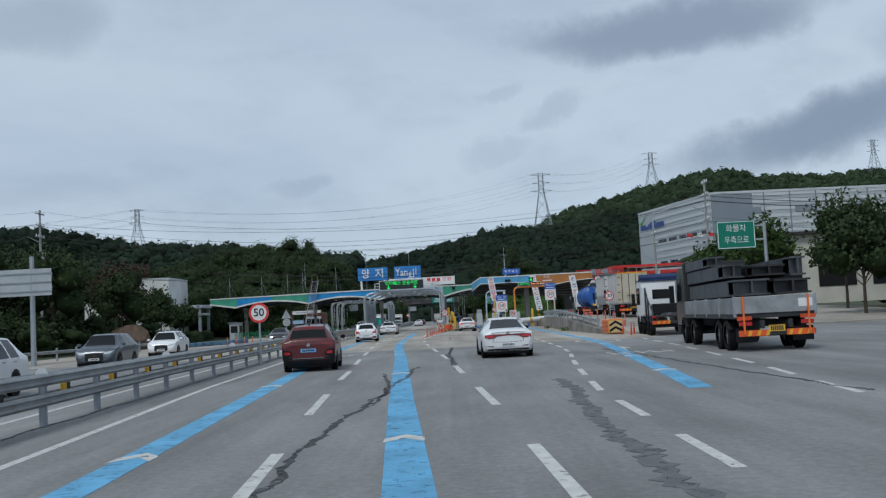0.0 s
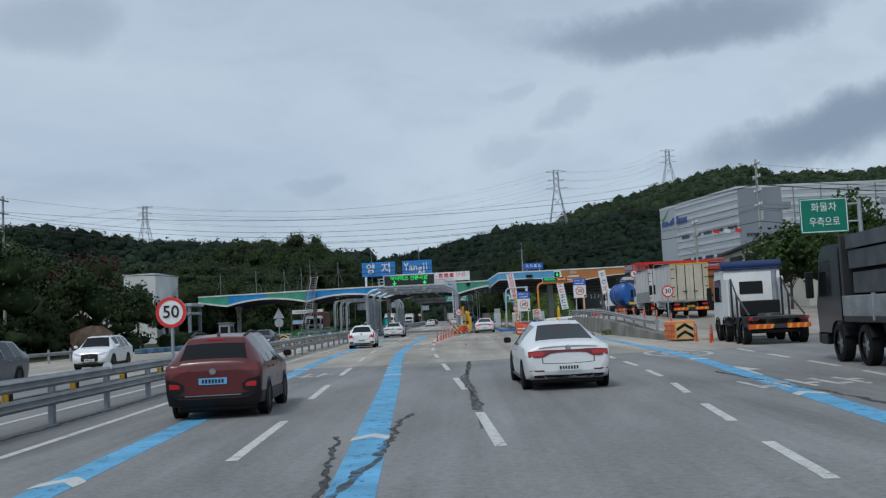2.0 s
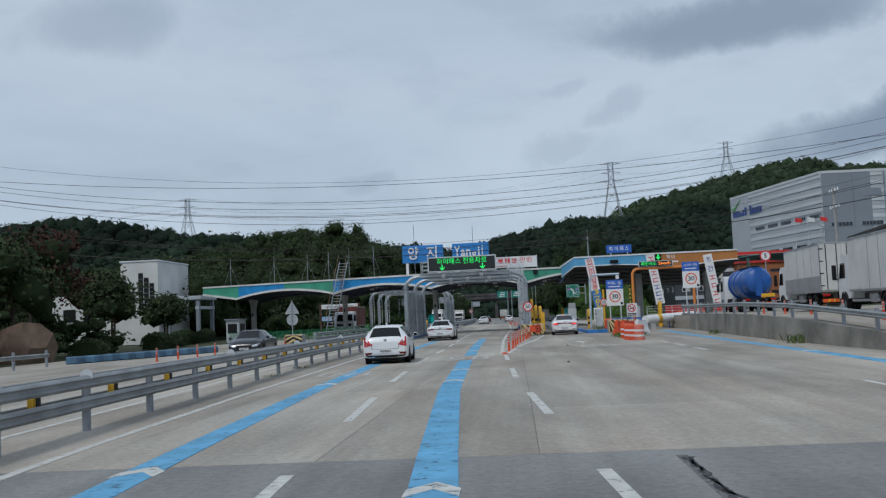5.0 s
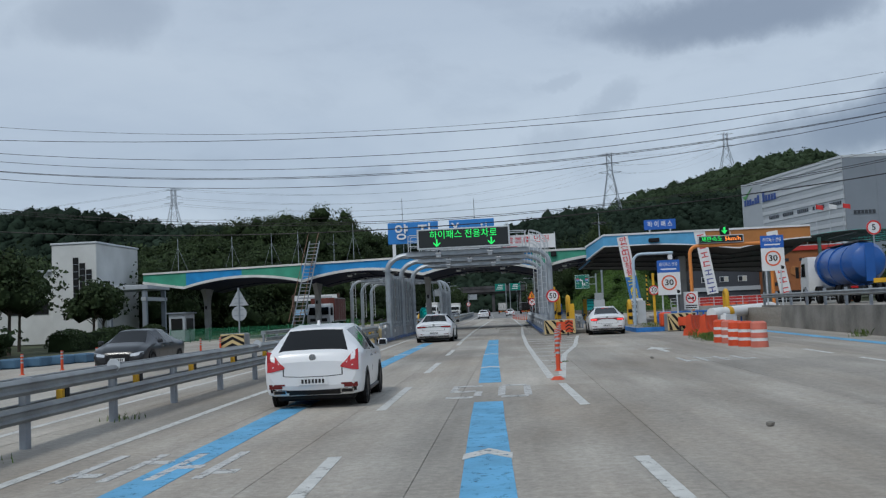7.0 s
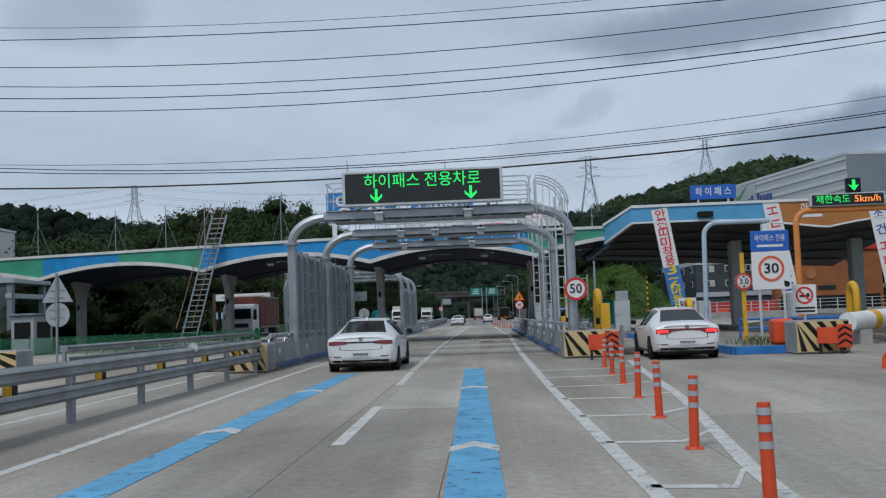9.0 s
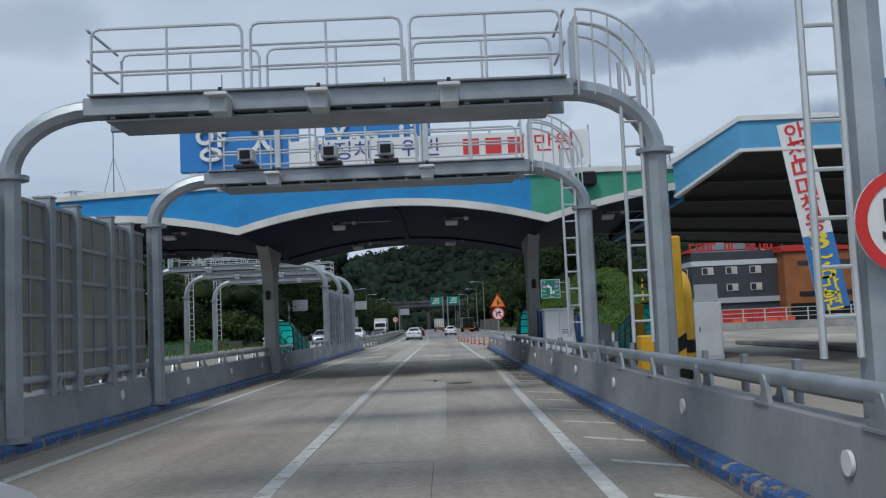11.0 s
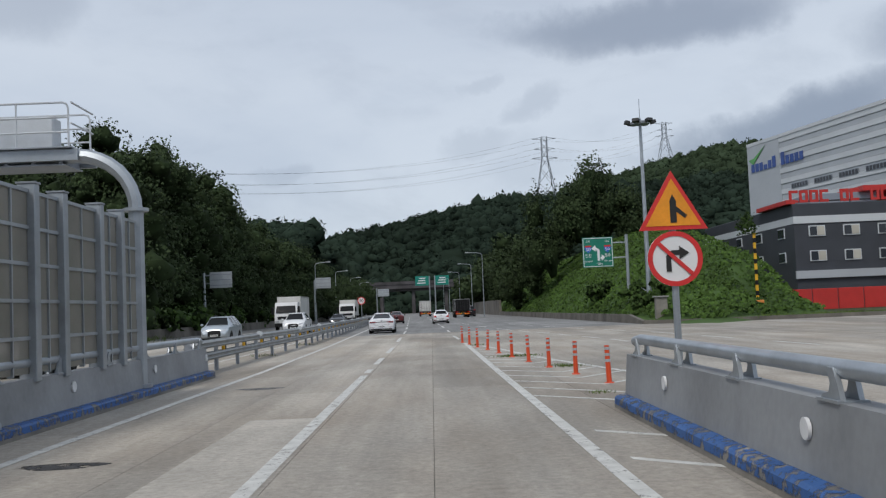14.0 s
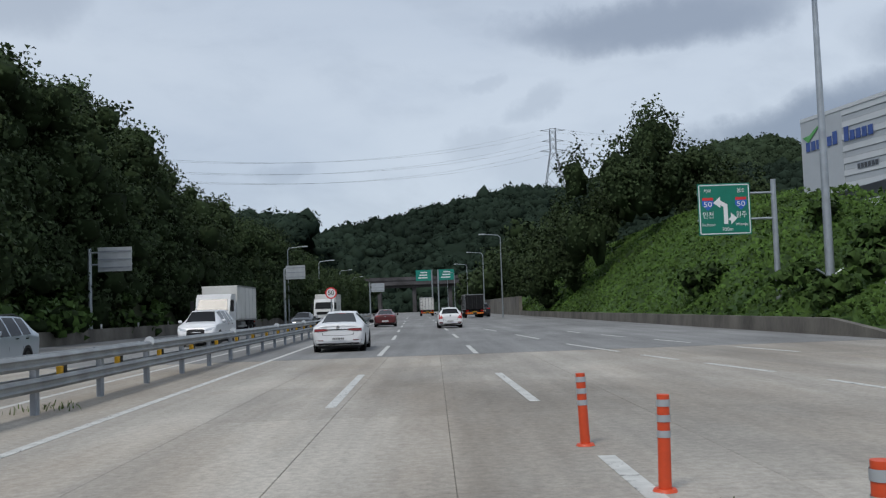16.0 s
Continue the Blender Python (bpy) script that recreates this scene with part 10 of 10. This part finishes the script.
for k in range(20):
    part("post", Shape().cyl((-24.5, 160 + 2.0 * k, 0), (-24.5, 160 + 2.0 * k, 1.2), 0.035, n=8), bpy.data.materials["green_fence_post"], fe)
    part("mesh_panel", Shape().box((-24.51, 160.05 + 2.0 * k, 0.1), (-24.49, 161.95 + 2.0 * k, 1.1)), GREEN_MESH, fe)
for k in range(10):
    single("kerb_block", Shape().box((-26.4 + 0.45 * k, 93.5 + 1.3 * k, 0), (-25.7 + 0.45 * k, 94.6 + 1.3 * k, 0.42), 0.06), mat("blue_grey_block", (0.07, 0.15, 0.24), 0.7) if k == 0 else bpy.data.materials["blue_grey_block"],
           "blue-grey painted concrete kerb block by the exit", "kerb block", group="kerb blocks")
for x, y in ((-31.2, 137.5),):
    b = thing("toll_booth", "grey toll booth on the opposite gate island", "booth", pose(x - 0.7, y + 4.5, 0.0))
    part("body", Shape().box((0, 0, 0), (1.4, 2.6, 2.4), 0.04), CLAD_DARK, b)
    part("window", Shape().box((0.2, -0.012, 1.0), (1.2, -0.001, 2.0)), BLACK, b)
    part("side_window", Shape().box((1.401, 0.4, 1.0), (1.41, 2.2, 2.0)), BLACK, b)
    part("roof", Shape().box((-0.15, -0.2, 2.4), (1.55, 2.8, 2.52), 0.02), CLAD_GREY, b)
wb = thing("banner_frame", "rusty frame with two white and blue banners beyond the opposite gate", "banner", pose(-27.5, 170, 0))
for x in (0, 5.2):
    part("frame_post", Shape().box((x, 0, 0), (x + 0.25, 0.25, 4.2)), RUST, wb)
for z, m in ((3.5, WHITE_SIGN), (1.9, mat("pale_blue_banner", (0.30, 0.50, 0.72), 0.7))):
    p = part("banner_cloth", Shape().box((0.2, 0.1, z), (5.2, 0.13, z + 0.6)), m, wb)
    part("unread_line", Shape().box((0.8, 0.085, z + 0.2), (4.6, 0.099, z + 0.4)), SIGN_BACK, p)

# ---------------------------------------------------------------- lamps, masts and poles
def high_mast(x, y, h, label):
    m = thing("high_mast", label, "lamp mast", pose(x, y, 0))
    part("pole", Shape().cyl((0, 0, 0), (0, 0, h), 0.22, 0.11, n=14), GALV, m)
    part("head_ring", Shape().cyl((0, 0, h - 0.5), (0, 0, h - 0.3), 0.75, n=18), GALV_DULL, m)
    for k in range(6):
        a = 2 * math.pi * k / 6
        part("floodlight", Shape().box((-0.28, -0.2, -0.16), (0.28, 0.2, 0.12), 0.03).moved(pose(1.05 * math.cos(a), 1.05 * math.sin(a), h - 0.3, 15, 0, math.degrees(a) - 90)), DARK, m, "dark floodlight head")
    part("finial", Shape().cyl((0, 0, h), (0, 0, h + 1.6), 0.03, n=6), GALV, m)
    for sg in (-1, 1):
        part("service_arm", Shape().tube([(0, 0, 2.2), (sg * 0.6, 0, 2.6)], 0.04, 6), GALV, m)


high_mast(13.75, 234.4, 16.3, "tall steel mast with a crown of floodlights on the bank")
high_mast(-36.5, 248, 16.0, "tall steel mast with a crown of floodlights by the wood")


def road_lamp(x, y, h, side, label="grey street lamp with a single arm beside the road"):
    m = thing("street_lamp", label, "street lamp", pose(x, y, 0), "street lamps")
    part("pole", Shape().cyl((0, 0, 0), (0, 0, h - 0.3), 0.1, 0.06, n=10), GALV, m)
    part("arm", Shape().tube([(0, 0, h - 0.35), (side * 0.3, 0, h - 0.05), (side * 2.0, 0, h + 0.1)], 0.045, 8), GALV, m)
    part("lamp_head", Shape().box((side * 1.9, -0.14, h + 0.02), (side * 2.7, 0.14, h + 0.18), 0.05), SIGN_BACK, m)


for x, y, s_ in ((4.6, 311, -1), (4.4, 350, -1), (3.2, 392, -1), (1.5, 436, -1), (0.5, 485, -1), (-23.3, 322, 1), (-23.6, 360, 1), (-24, 402, 1), (-25, 448, 1), (-27, 500, 1)):
    road_lamp(x, y, 10.2, s_)


def utility_pole(x, y, h, label, arms=3):
    p = thing("utility_pole", label, "utility pole", pose(x, y, 0))
    part("shaft", Shape().cyl((0, 0, 0), (0, 0, h), 0.19, 0.12, n=12), CONCRETE, p)
    for k in range(arms):
        z = h - 0.5 - 1.5 * k
        a = part("crossarm", Shape().box((-0.08, -1.3, z - 0.06), (0.08, 1.3, z + 0.06)), GALV_DULL, p)
        for yy in (-1.15, -0.45, 0.45, 1.15):
            part("insulator", Shape().cyl((0, yy, z + 0.06), (0, yy, z + 0.34), 0.07, 0.05, n=10), WHITE_PAINT, a)
    part("transformer", Shape().cyl((0.3, 0.3, h - 6.5), (0.3, 0.3, h - 5.5), 0.28, n=14), PALE_STEEL, p)
    part("strut", Shape().tube([(0, 0, h - 4.2), (-1.6, 0, h - 3.4)], 0.04, 6), GALV_DULL, p)


utility_pole(32.5, 119.8, 17.0, "tall concrete utility pole with crossarms and insulators by the service building", 4)
utility_pole(-52.0, 125.0, 18.2, "concrete utility pole with crossarms among the trees", 3)
utility_pole(28.5, 132, 12.0, "concrete utility pole behind the lorry lane", 2)


def cable(p, q, low, r, label="thin black overhead cable over the plaza", n=24):
    """Hanging cable from p to q whose middle lies low metres under the straight line."""
    p, q = Vector(p), Vector(q)
    pts = []
    for i in range(n + 1):
        t = i / n
        c = p.lerp(q, t)
        c.z -= 4 * low * t * (1 - t)
        pts.append(c)
    single("overhead_cable", Shape().tube(pts, r, 5), BLACK, label, "cable", group="overhead cables")


for k, (zl, zr, low, r) in enumerate(((18.0, 16.5, 3.8, 0.012), (16.4, 15.0, 2.5, 0.02), (16.1, 15.3, 3.95, 0.018), (15.8, 15.05, 4.1, 0.018), (14.95, 14.35, 3.96, 0.018), (14.9, 14.25, 4.1, 0.018), (14.6, 14.2, 4.6, 0.018),
                                      (12.2, 12.3, 4.3, 0.011), (12.9, 11.8, 4.8, 0.018), (12.45, 11.6, 4.6, 0.018), (10.2, 10.3, 3.25, 0.034))):
    yo = (0.0, 0.45, -0.45, 1.15, 0.45, -0.45, -1.15, 0.3, 0.15, 0.0, -0.15)[k]
    cable((-52, 125 + yo, zl), (32.5, 119.8 + yo, zr), low, r)
    cable((32.5, 119.8 + yo, zr), (90, 128 + yo, zr + 0.5), 1.8, r)
    cable((-52, 125 + yo, zl), (-125, 112 + yo, zl + 1), 1.5, r)


def pylon(x, y, z0, z1, w, label):
    p = thing("pylon", label, "pylon", pose(x, y, z0))
    h = z1 - z0
    lv = [0, 0.3, 0.52, 0.68, 0.8, 0.9, 1.0]
    half = lambda t: w * (0.5 - 0.36 * min(1, t / 0.68)) if t < 0.68 else w * 0.13
    leg = []
    r = h * 0.0046
    for sx in (-1, 1):
        for sy in (-1, 1):
            part("leg", Shape().tube([(sx * half(t), sy * half(t), h * t) for t in (0, 0.68, 0.97)], r * 1.3, 5), GALV_DULL, p)
    for a, b in zip(lv, lv[1:]):
        for sx, sy, ex, ey in ((-1, -1, 1, -1), (1, -1, 1, 1), (-1, -1, -1, 1), (-1, 1, 1, 1)):
            part("brace", Shape().tube([(sx * half(a), sy * half(a), h * a), (ex * half(b), ey * half(b), h * b)], r * 0.8, 4), GALV_DULL, p)
            part("brace", Shape().tube([(ex * half(a), ey * half(a), h * a), (sx * half(b), sy * half(b), h * b)], r * 0.8, 4), GALV_DULL, p)
    for t, k in ((0.68, 0.62), (0.82, 0.5), (0.97, 0.56)):
        for sg in (-1, 1):
            part("crossarm", Shape().tube([(0, 0, h * t + h * 0.03), (sg * w * k, 0, h * t)], r, 4), GALV_DULL, p)
            part("crossarm", Shape().tube([(sg * half(t), 0, h * t - h * 0.01), (sg * w * k, 0, h * t)], r, 4), GALV_DULL, p)
    return p


pylon(-207, 645, 56, 85, 9.5, "grey lattice power pylon on the ridge behind the plaza")
pylon(92.7, 936, 82, 137, 17, "grey lattice power pylon on the forested slope")
pylon(257, 1201, 146, 194, 17, "grey lattice power pylon on the mountain crest")
pylon(520, 1170, 146, 190, 14, "grey lattice power pylon on the mountain crest")
for k, z in enumerate((84.5, 79, 75)):
    for sx in (-1, 1):
        cable((-207 + 4.5 * sx, 645, z), (92.7 + 9 * sx, 936, (136, 127, 119)[k]), 16, 0.045, "thin power line between two pylons", 30)
        cable((92.7 + 9 * sx, 936, (136, 127, 119)[k]), (257 + 9 * sx, 1201, (193, 185, 178)[k]), 10, 0.05, "thin power line between two pylons", 24)
        cable((-207 + 4.5 * sx, 645, z), (-700, 560, z - 10), 14, 0.045, "thin power line leading off over the ridge", 24)
# raised yellow boom with creepers, boxes on the bank
bm_ = thing("raised_boom", "raised yellow and black barrier boom on an orange box", "barrier boom", pose(20.9, 229.8, 0))
part("boom", Shape().box((-0.1, -0.06, 1.2), (0.1, 0.06, 6.3), 0.01), YELLOW, bm_)
for k in range(6):
    part("black_band", Shape().box((-0.104, -0.064, 1.6 + 0.8 * k), (0.104, 0.064, 1.95 + 0.8 * k)), BLACK, bm_)
part("drive_box", Shape().box((-0.4, -0.3, 0), (0.4, 0.3, 1.25), 0.04), ORANGE_STEEL, bm_)
p, d = crown_points(np.array([-0.35, 0.3, 6.6]), np.array([0.75, 0.6, 1.1]), 420, 0.3)
part("creeper", np_mesh("creeper", *leaf_cards(p, d, rng.uniform(0.14, 0.3, len(p))), FOLIAGE_MID), FOLIAGE_MID, bm_, "green creeper grown over the boom's tip")
cp = thing("concrete_cabinet", "squat grey concrete cabinet with a flat cap by the mast", "cabinet")
part("body", Shape().box((12.0, 224.6, 0), (12.8, 225.2, 1.75), 0.04), CONCRETE_DIRTY, cp)
part("cap", Shape().box((11.9, 224.5, 1.75), (12.9, 225.3, 1.85), 0.02), CONCRETE, cp)

# ---------------------------------------------------------------- single trees and plants
def tree(x, y, h, r, leaves, label, n=1700, trunk=0.28, z=0.0, card=(0.22, 0.5), low=0.3, lump=0.35, name="tree"):
    t = thing(name, label, "tree", pose(x, y, z), "plaza trees")
    s = Shape()
    s.cyl((0, 0, -0.2), (0.1, 0.05, h * 0.5), trunk * 0.5, trunk * 0.3, n=9)
    chunks, cores = [], []
    k = 7
    for i in range(k):
        a = 2 * math.pi * i / k + rng.random()
        rr = r * rng.uniform(0.25, 0.62)
        c = np.array([rr * math.cos(a), rr * math.sin(a), h * rng.uniform(low + 0.18, 0.84)])
        s.cyl((0.05, 0.03, h * rng.uniform(low, 0.45)), tuple(c), trunk * 0.16, trunk * 0.06, n=6)
        rad = np.array([r * 0.5, r * 0.5, h * 0.2]) * rng.uniform(0.75, 1.2)
        p, d = crown_points(c, rad, n // k, lump)
        chunks.append(leaf_cards(p, d, rng.uniform(card[0], card[1], len(p))))
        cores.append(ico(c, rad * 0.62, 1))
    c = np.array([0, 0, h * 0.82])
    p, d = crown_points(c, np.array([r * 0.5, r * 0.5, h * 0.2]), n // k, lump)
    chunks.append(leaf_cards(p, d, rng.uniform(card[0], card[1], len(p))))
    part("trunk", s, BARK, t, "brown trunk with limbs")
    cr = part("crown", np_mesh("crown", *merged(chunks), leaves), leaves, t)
    # crown cores take the dark green that stands for shade between leaves
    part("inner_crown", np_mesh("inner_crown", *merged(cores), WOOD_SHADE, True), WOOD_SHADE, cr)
    return t


for x, y, h, r, m in ((-37, 92, 10.0, 4.2, FOLIAGE), (-43, 98, 11.0, 4.6, FOLIAGE), (-34, 102, 8.0, 3.6, FOLIAGE), (-49, 105, 11.5, 4.6, FOLIAGE), (-38, 112, 9.5, 4.2, FOLIAGE_RED), (-44, 120, 10.0, 4.4, FOLIAGE), (-36.5, 124, 7.0, 3.2, FOLIAGE),
                      (-52, 128, 12, 4.8, FOLIAGE), (-41, 134, 7.0, 3.4, FOLIAGE), (-46, 140, 7.5, 3.4, FOLIAGE_RED), (-39, 143, 5.5, 2.8, FOLIAGE), (-42, 152, 5.5, 2.8, FOLIAGE), (-56, 112, 12, 5, FOLIAGE), (-60, 122, 12, 5, FOLIAGE),
                      (-41, 80, 9.5, 4.2, FOLIAGE), (-48, 84, 11, 4.6, FOLIAGE), (-36, 70, 8.5, 3.8, FOLIAGE_MID), (-44, 66, 10, 4.4, FOLIAGE), (-54, 92, 12, 5, FOLIAGE), (-58, 140, 12.5, 5, FOLIAGE)):
    tree(x, y, h, r, m, "reddish maple tree beside the plaza exit" if m is FOLIAGE_RED else "dense dark green tree beside the plaza exit", 1500)
for x, y, h, r, m in ((27, 82, 8.5, 3.6, FOLIAGE_MID), (32, 78, 9.5, 4.0, FOLIAGE), (37, 82, 9.5, 4.2, FOLIAGE_MID), (30, 70, 7.0, 3.4, FOLIAGE), (36, 70, 8.0, 3.8, FOLIAGE), (42, 76, 10, 4.4, FOLIAGE), (34, 60, 7, 3.4, FOLIAGE), (47, 84, 10.5, 4.4, FOLIAGE),
                      (26, 92, 7.5, 3.2, FOLIAGE_MID), (31, 98, 8, 3.4, FOLIAGE), (40, 62, 8, 3.8, FOLIAGE), (29, 108, 7.5, 3.2, FOLIAGE)):
    tree(x, y, h, r, m, "leafy green tree behind the lorry lane", 1500)


def hedge(x0, y0, x1, y1, h, w, label, n=2600, m=FOLIAGE):
    p = rng.random((n, 3))
    c = np.stack([x0 + (x1 - x0) * p[:, 0], y0 + (y1 - y0) * p[:, 0], np.zeros(n)], 1)
    d = Vector((x1 - x0, y1 - y0, 0)).normalized()
    side = np.array([d.y, -d.x, 0])
    a = p[:, 1] * math.pi
    c = c + side * (np.cos(a) * w / 2)[:, None] + np.array([0, 0, 1]) * (np.sin(a) ** 0.5 * h * (0.9 + 0.15 * np.sin(9 * p[:, 0])) * (0.55 + 0.45 * p[:, 2] ** 0.3))[:, None]
    nrm = side * np.cos(a)[:, None] + np.array([0, 0, 1]) * np.sin(a)[:, None]
    hd = thing("hedge", label, "hedge")
    lv = part("leaves", np_mesh("leaves", *leaf_cards(c, nrm, rng.uniform(0.12, 0.28, n)), m), m, hd)
    # hedge core in the same dark green, shade put into its colour
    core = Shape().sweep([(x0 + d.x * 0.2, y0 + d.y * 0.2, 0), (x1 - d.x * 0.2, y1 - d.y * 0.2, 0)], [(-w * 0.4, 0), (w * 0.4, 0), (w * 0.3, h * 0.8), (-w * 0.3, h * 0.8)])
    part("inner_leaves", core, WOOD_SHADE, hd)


hedge(-34, 126, -36, 140, 1.5, 2.0, "clipped dark hedge by the exit booth")
hedge(-31, 106, -36.5, 122, 1.3, 2.2, "low dark hedge at the edge of the exit")
hedge(-38.5, 146, -39.5, 160, 1.6, 2.0, "clipped dark hedge before the office")
single("rock", Shape().add(*[list(map(tuple, a)) for a in ico((-33.0, 101.5, 0.9), (1.9, 1.4, 1.7), 2, 0.25)]), mat("brown_rock", (0.16, 0.11, 0.08), 0.9, var=0.3, bump=0.6), "large brown landscaping boulder among shrubs", "boulder")
# wood behind the office closes the view
back = scatter(lambda x, y: 0 * x, 120, -150, -62, 100, 235, (3.5, 5), (9, 13))
near_back = scatter(lambda x, y: 0 * x, 60, -60, -34, 170, 222, (3, 4.5), (8, 11))
woods("back_wood", near_back, FOLIAGE, "dark leafy wood at the edge of the opposite carriageway", (0.22, 0.5), 1000, lump=0.25)
woods("back_wood", back, FOLIAGE, "dark wood behind the office and the plaza", (0.35, 0.8), 300)
garden = scatter(lambda x, y: 0 * x, 46, -52, -33.5, 84, 100, (1.6, 2.6), (2.6, 4.6), off=-0.3) + scatter(lambda x, y: 0 * x, 40, -50, -35, 100, 118, (1.5, 2.4), (2.2, 4.0), off=-0.3)
woods("garden_shrubs", garden, FOLIAGE, "dense dark shrubs in front of the office building", (0.2, 0.45), 260)
right_back = scatter(lambda x, y: 0 * x, 60, 62, 120, 60, 300, (4, 5.5), (9, 13)) + scatter(lambda x, y: 0 * x, 30, 45, 75, 20, 70, (4, 5), (9, 12))
woods("back_wood", right_back, FOLIAGE, "dark wood behind the service building", (0.7, 1.3), 150)


def tufts(name, spots, label, m=GRASS):
    """Grass clumps: (x, y, z, spread, height, blades)."""
    vs, fs = [], []
    k = 0
    for x, y, z, sp, h, n in spots:
        for _ in range(n):
            px, py = x + rng.normal() * sp, y + rng.normal() * sp
            a, l = rng.uniform(0, 6.28), h * rng.uniform(0.5, 1.1)
            dx, dy = math.cos(a), math.sin(a)
            w = 0.006 + 0.005 * rng.random()
            lean = l * rng.uniform(0.2, 0.7)
            vs += [(px - dy * w, py + dx * w, z), (px + dy * w, py - dx * w, z), (px + dx * lean * 0.4 + dy * w * 0.6, py + dy * lean * 0.4 - dx * w * 0.6, z + l * 0.65), (px + dx * lean, py + dy * lean, z + l)]
            fs.append((k, k + 1, k + 2, k + 3))
            k += 4
    mesh_thing(name, np_mesh(name, np.array(vs), np.array(fs), m), label, "grass", "stuff")


tufts("weeds", [(-1.35, 187.7, 0, 0.22, 0.07, 260), (-0.8, 187.9, 0, 0.25, 0.06, 220), (-0.3, 181.9, 0, 0.2, 0.08, 200), (-0.95, 158.9, 0.0, 0.12, 0.14, 90), (-1.85, 198.0, 0, 0.2, 0.08, 70), (-1.3, 88.6, 0, 0.16, 0.05, 60), (-0.75, 174.2, 0, 0.12, 0.05, 60),
                (-9.2, 72, 0, 0.2, 0.1, 40), (-9.4, 77, 0, 0.2, 0.12, 40), (5.6, 100.2, 0, 0.4, 0.3, 420), (5.2, 98.6, 0, 0.3, 0.22, 260), (6.1, 104.8, 0, 0.4, 0.3, 360), (5.4, 101.8, 0, 0.3, 0.25, 260), (5.2, 115.0, 0.22, 0.5, 0.3, 120), (9.9, 80.5, 0, 0.25, 0.4, 90), (9.9, 97, 0, 0.2, 0.3, 60), (-10.4, 208, 0, 0.3, 0.12, 60), (-10.5, 196, 0, 0.3, 0.12, 60)],
      "small tufts of weeds growing in road joints")
verge = [(rng.uniform(-30, -25), rng.uniform(160, 240), 0, 0.8, 0.4, 26) for _ in range(160)]
verge += [(rng.uniform(12, 30), rng.uniform(220.5, 226), 0, 0.6, 0.35, 22) for _ in range(90)]
n = 15000
px, py = rng.uniform(-44, -27.8, n), rng.uniform(205, 221, n)
cen = np.stack([px, py, (0.15 + 0.9 * rng.random(n)) * np.clip((py - 204) / 10, 0.2, 1) + 0.2 * np.sin(px * 1.1) * np.sin(py * 0.9)], 1)
mesh_thing("verge_weeds", np_mesh("verge_weeds", *leaf_cards(cen, np.tile(np.array([[0.2, -0.6, 0.7]]), (n, 1)), rng.uniform(0.14, 0.34, n)), FOLIAGE_LIGHT), "tall light green weeds on the verge below the wood", "weeds", "stuff")
tufts("verge_grass", verge, "rough green grass on the road verges")
for x, y in ((0.4, 73.0), (-3.9, 138.3), (1.2, 88.6)):
    single("stone", Shape().add(*[list(map(tuple, a)) for a in ico((x, y, 0.03), (0.06, 0.05, 0.04), 1, 0.2)]), CONCRETE_DIRTY, "small loose stone lying on the concrete", "stone", group="loose stones")

# ---------------------------------------------------------------- concrete slabs of the plaza
plaza = thing("plaza_pavement", "pale worn concrete slabs with open joints under the toll plaza", "pavement", kind="structure")
COLS = [-30, -26.8, -23.4, -20, -16.6, -13.2, -9.9, -7.1, -5.35, -3.75, -1.05, 2.4, 5.9, 9.0, 12.03]
ROWS = [52.5 + 5.65 * i for i in range(31)]
part("bedding", Shape().box((-30, 52.5, -0.056), (12.03, 222, -0.014)), CONCRETE_DIRTY, plaza)
slab_mesh = {}
rest = Shape()
for i in range(len(COLS) - 1):
    for j in range(30):
        a, b = COLS[i] + 0.003, COLS[i + 1] - 0.003
        y0, y1 = ROWS[j] + 0.003, ROWS[j + 1] - 0.003
        if COLS[i] < -10:
            rest.box((a, y0, -0.05), (b, y1, 0.0))
            continue
        if i not in slab_mesh:
            slab_mesh[i] = Shape().box((-(b - a) / 2, -(y1 - y0) / 2, -0.05), ((b - a) / 2, (y1 - y0) / 2, 0.0), 0.004).mesh("slab", CONCRETE_SLAB)
        part("slab", slab_mesh[i], CONCRETE_SLAB, plaza, at=pose((a + b) / 2, (y0 + y1) / 2, random.uniform(-0.003, 0.0)))
tagged(part("far_slabs", rest, CONCRETE_SLAB, plaza), kind="stuff")
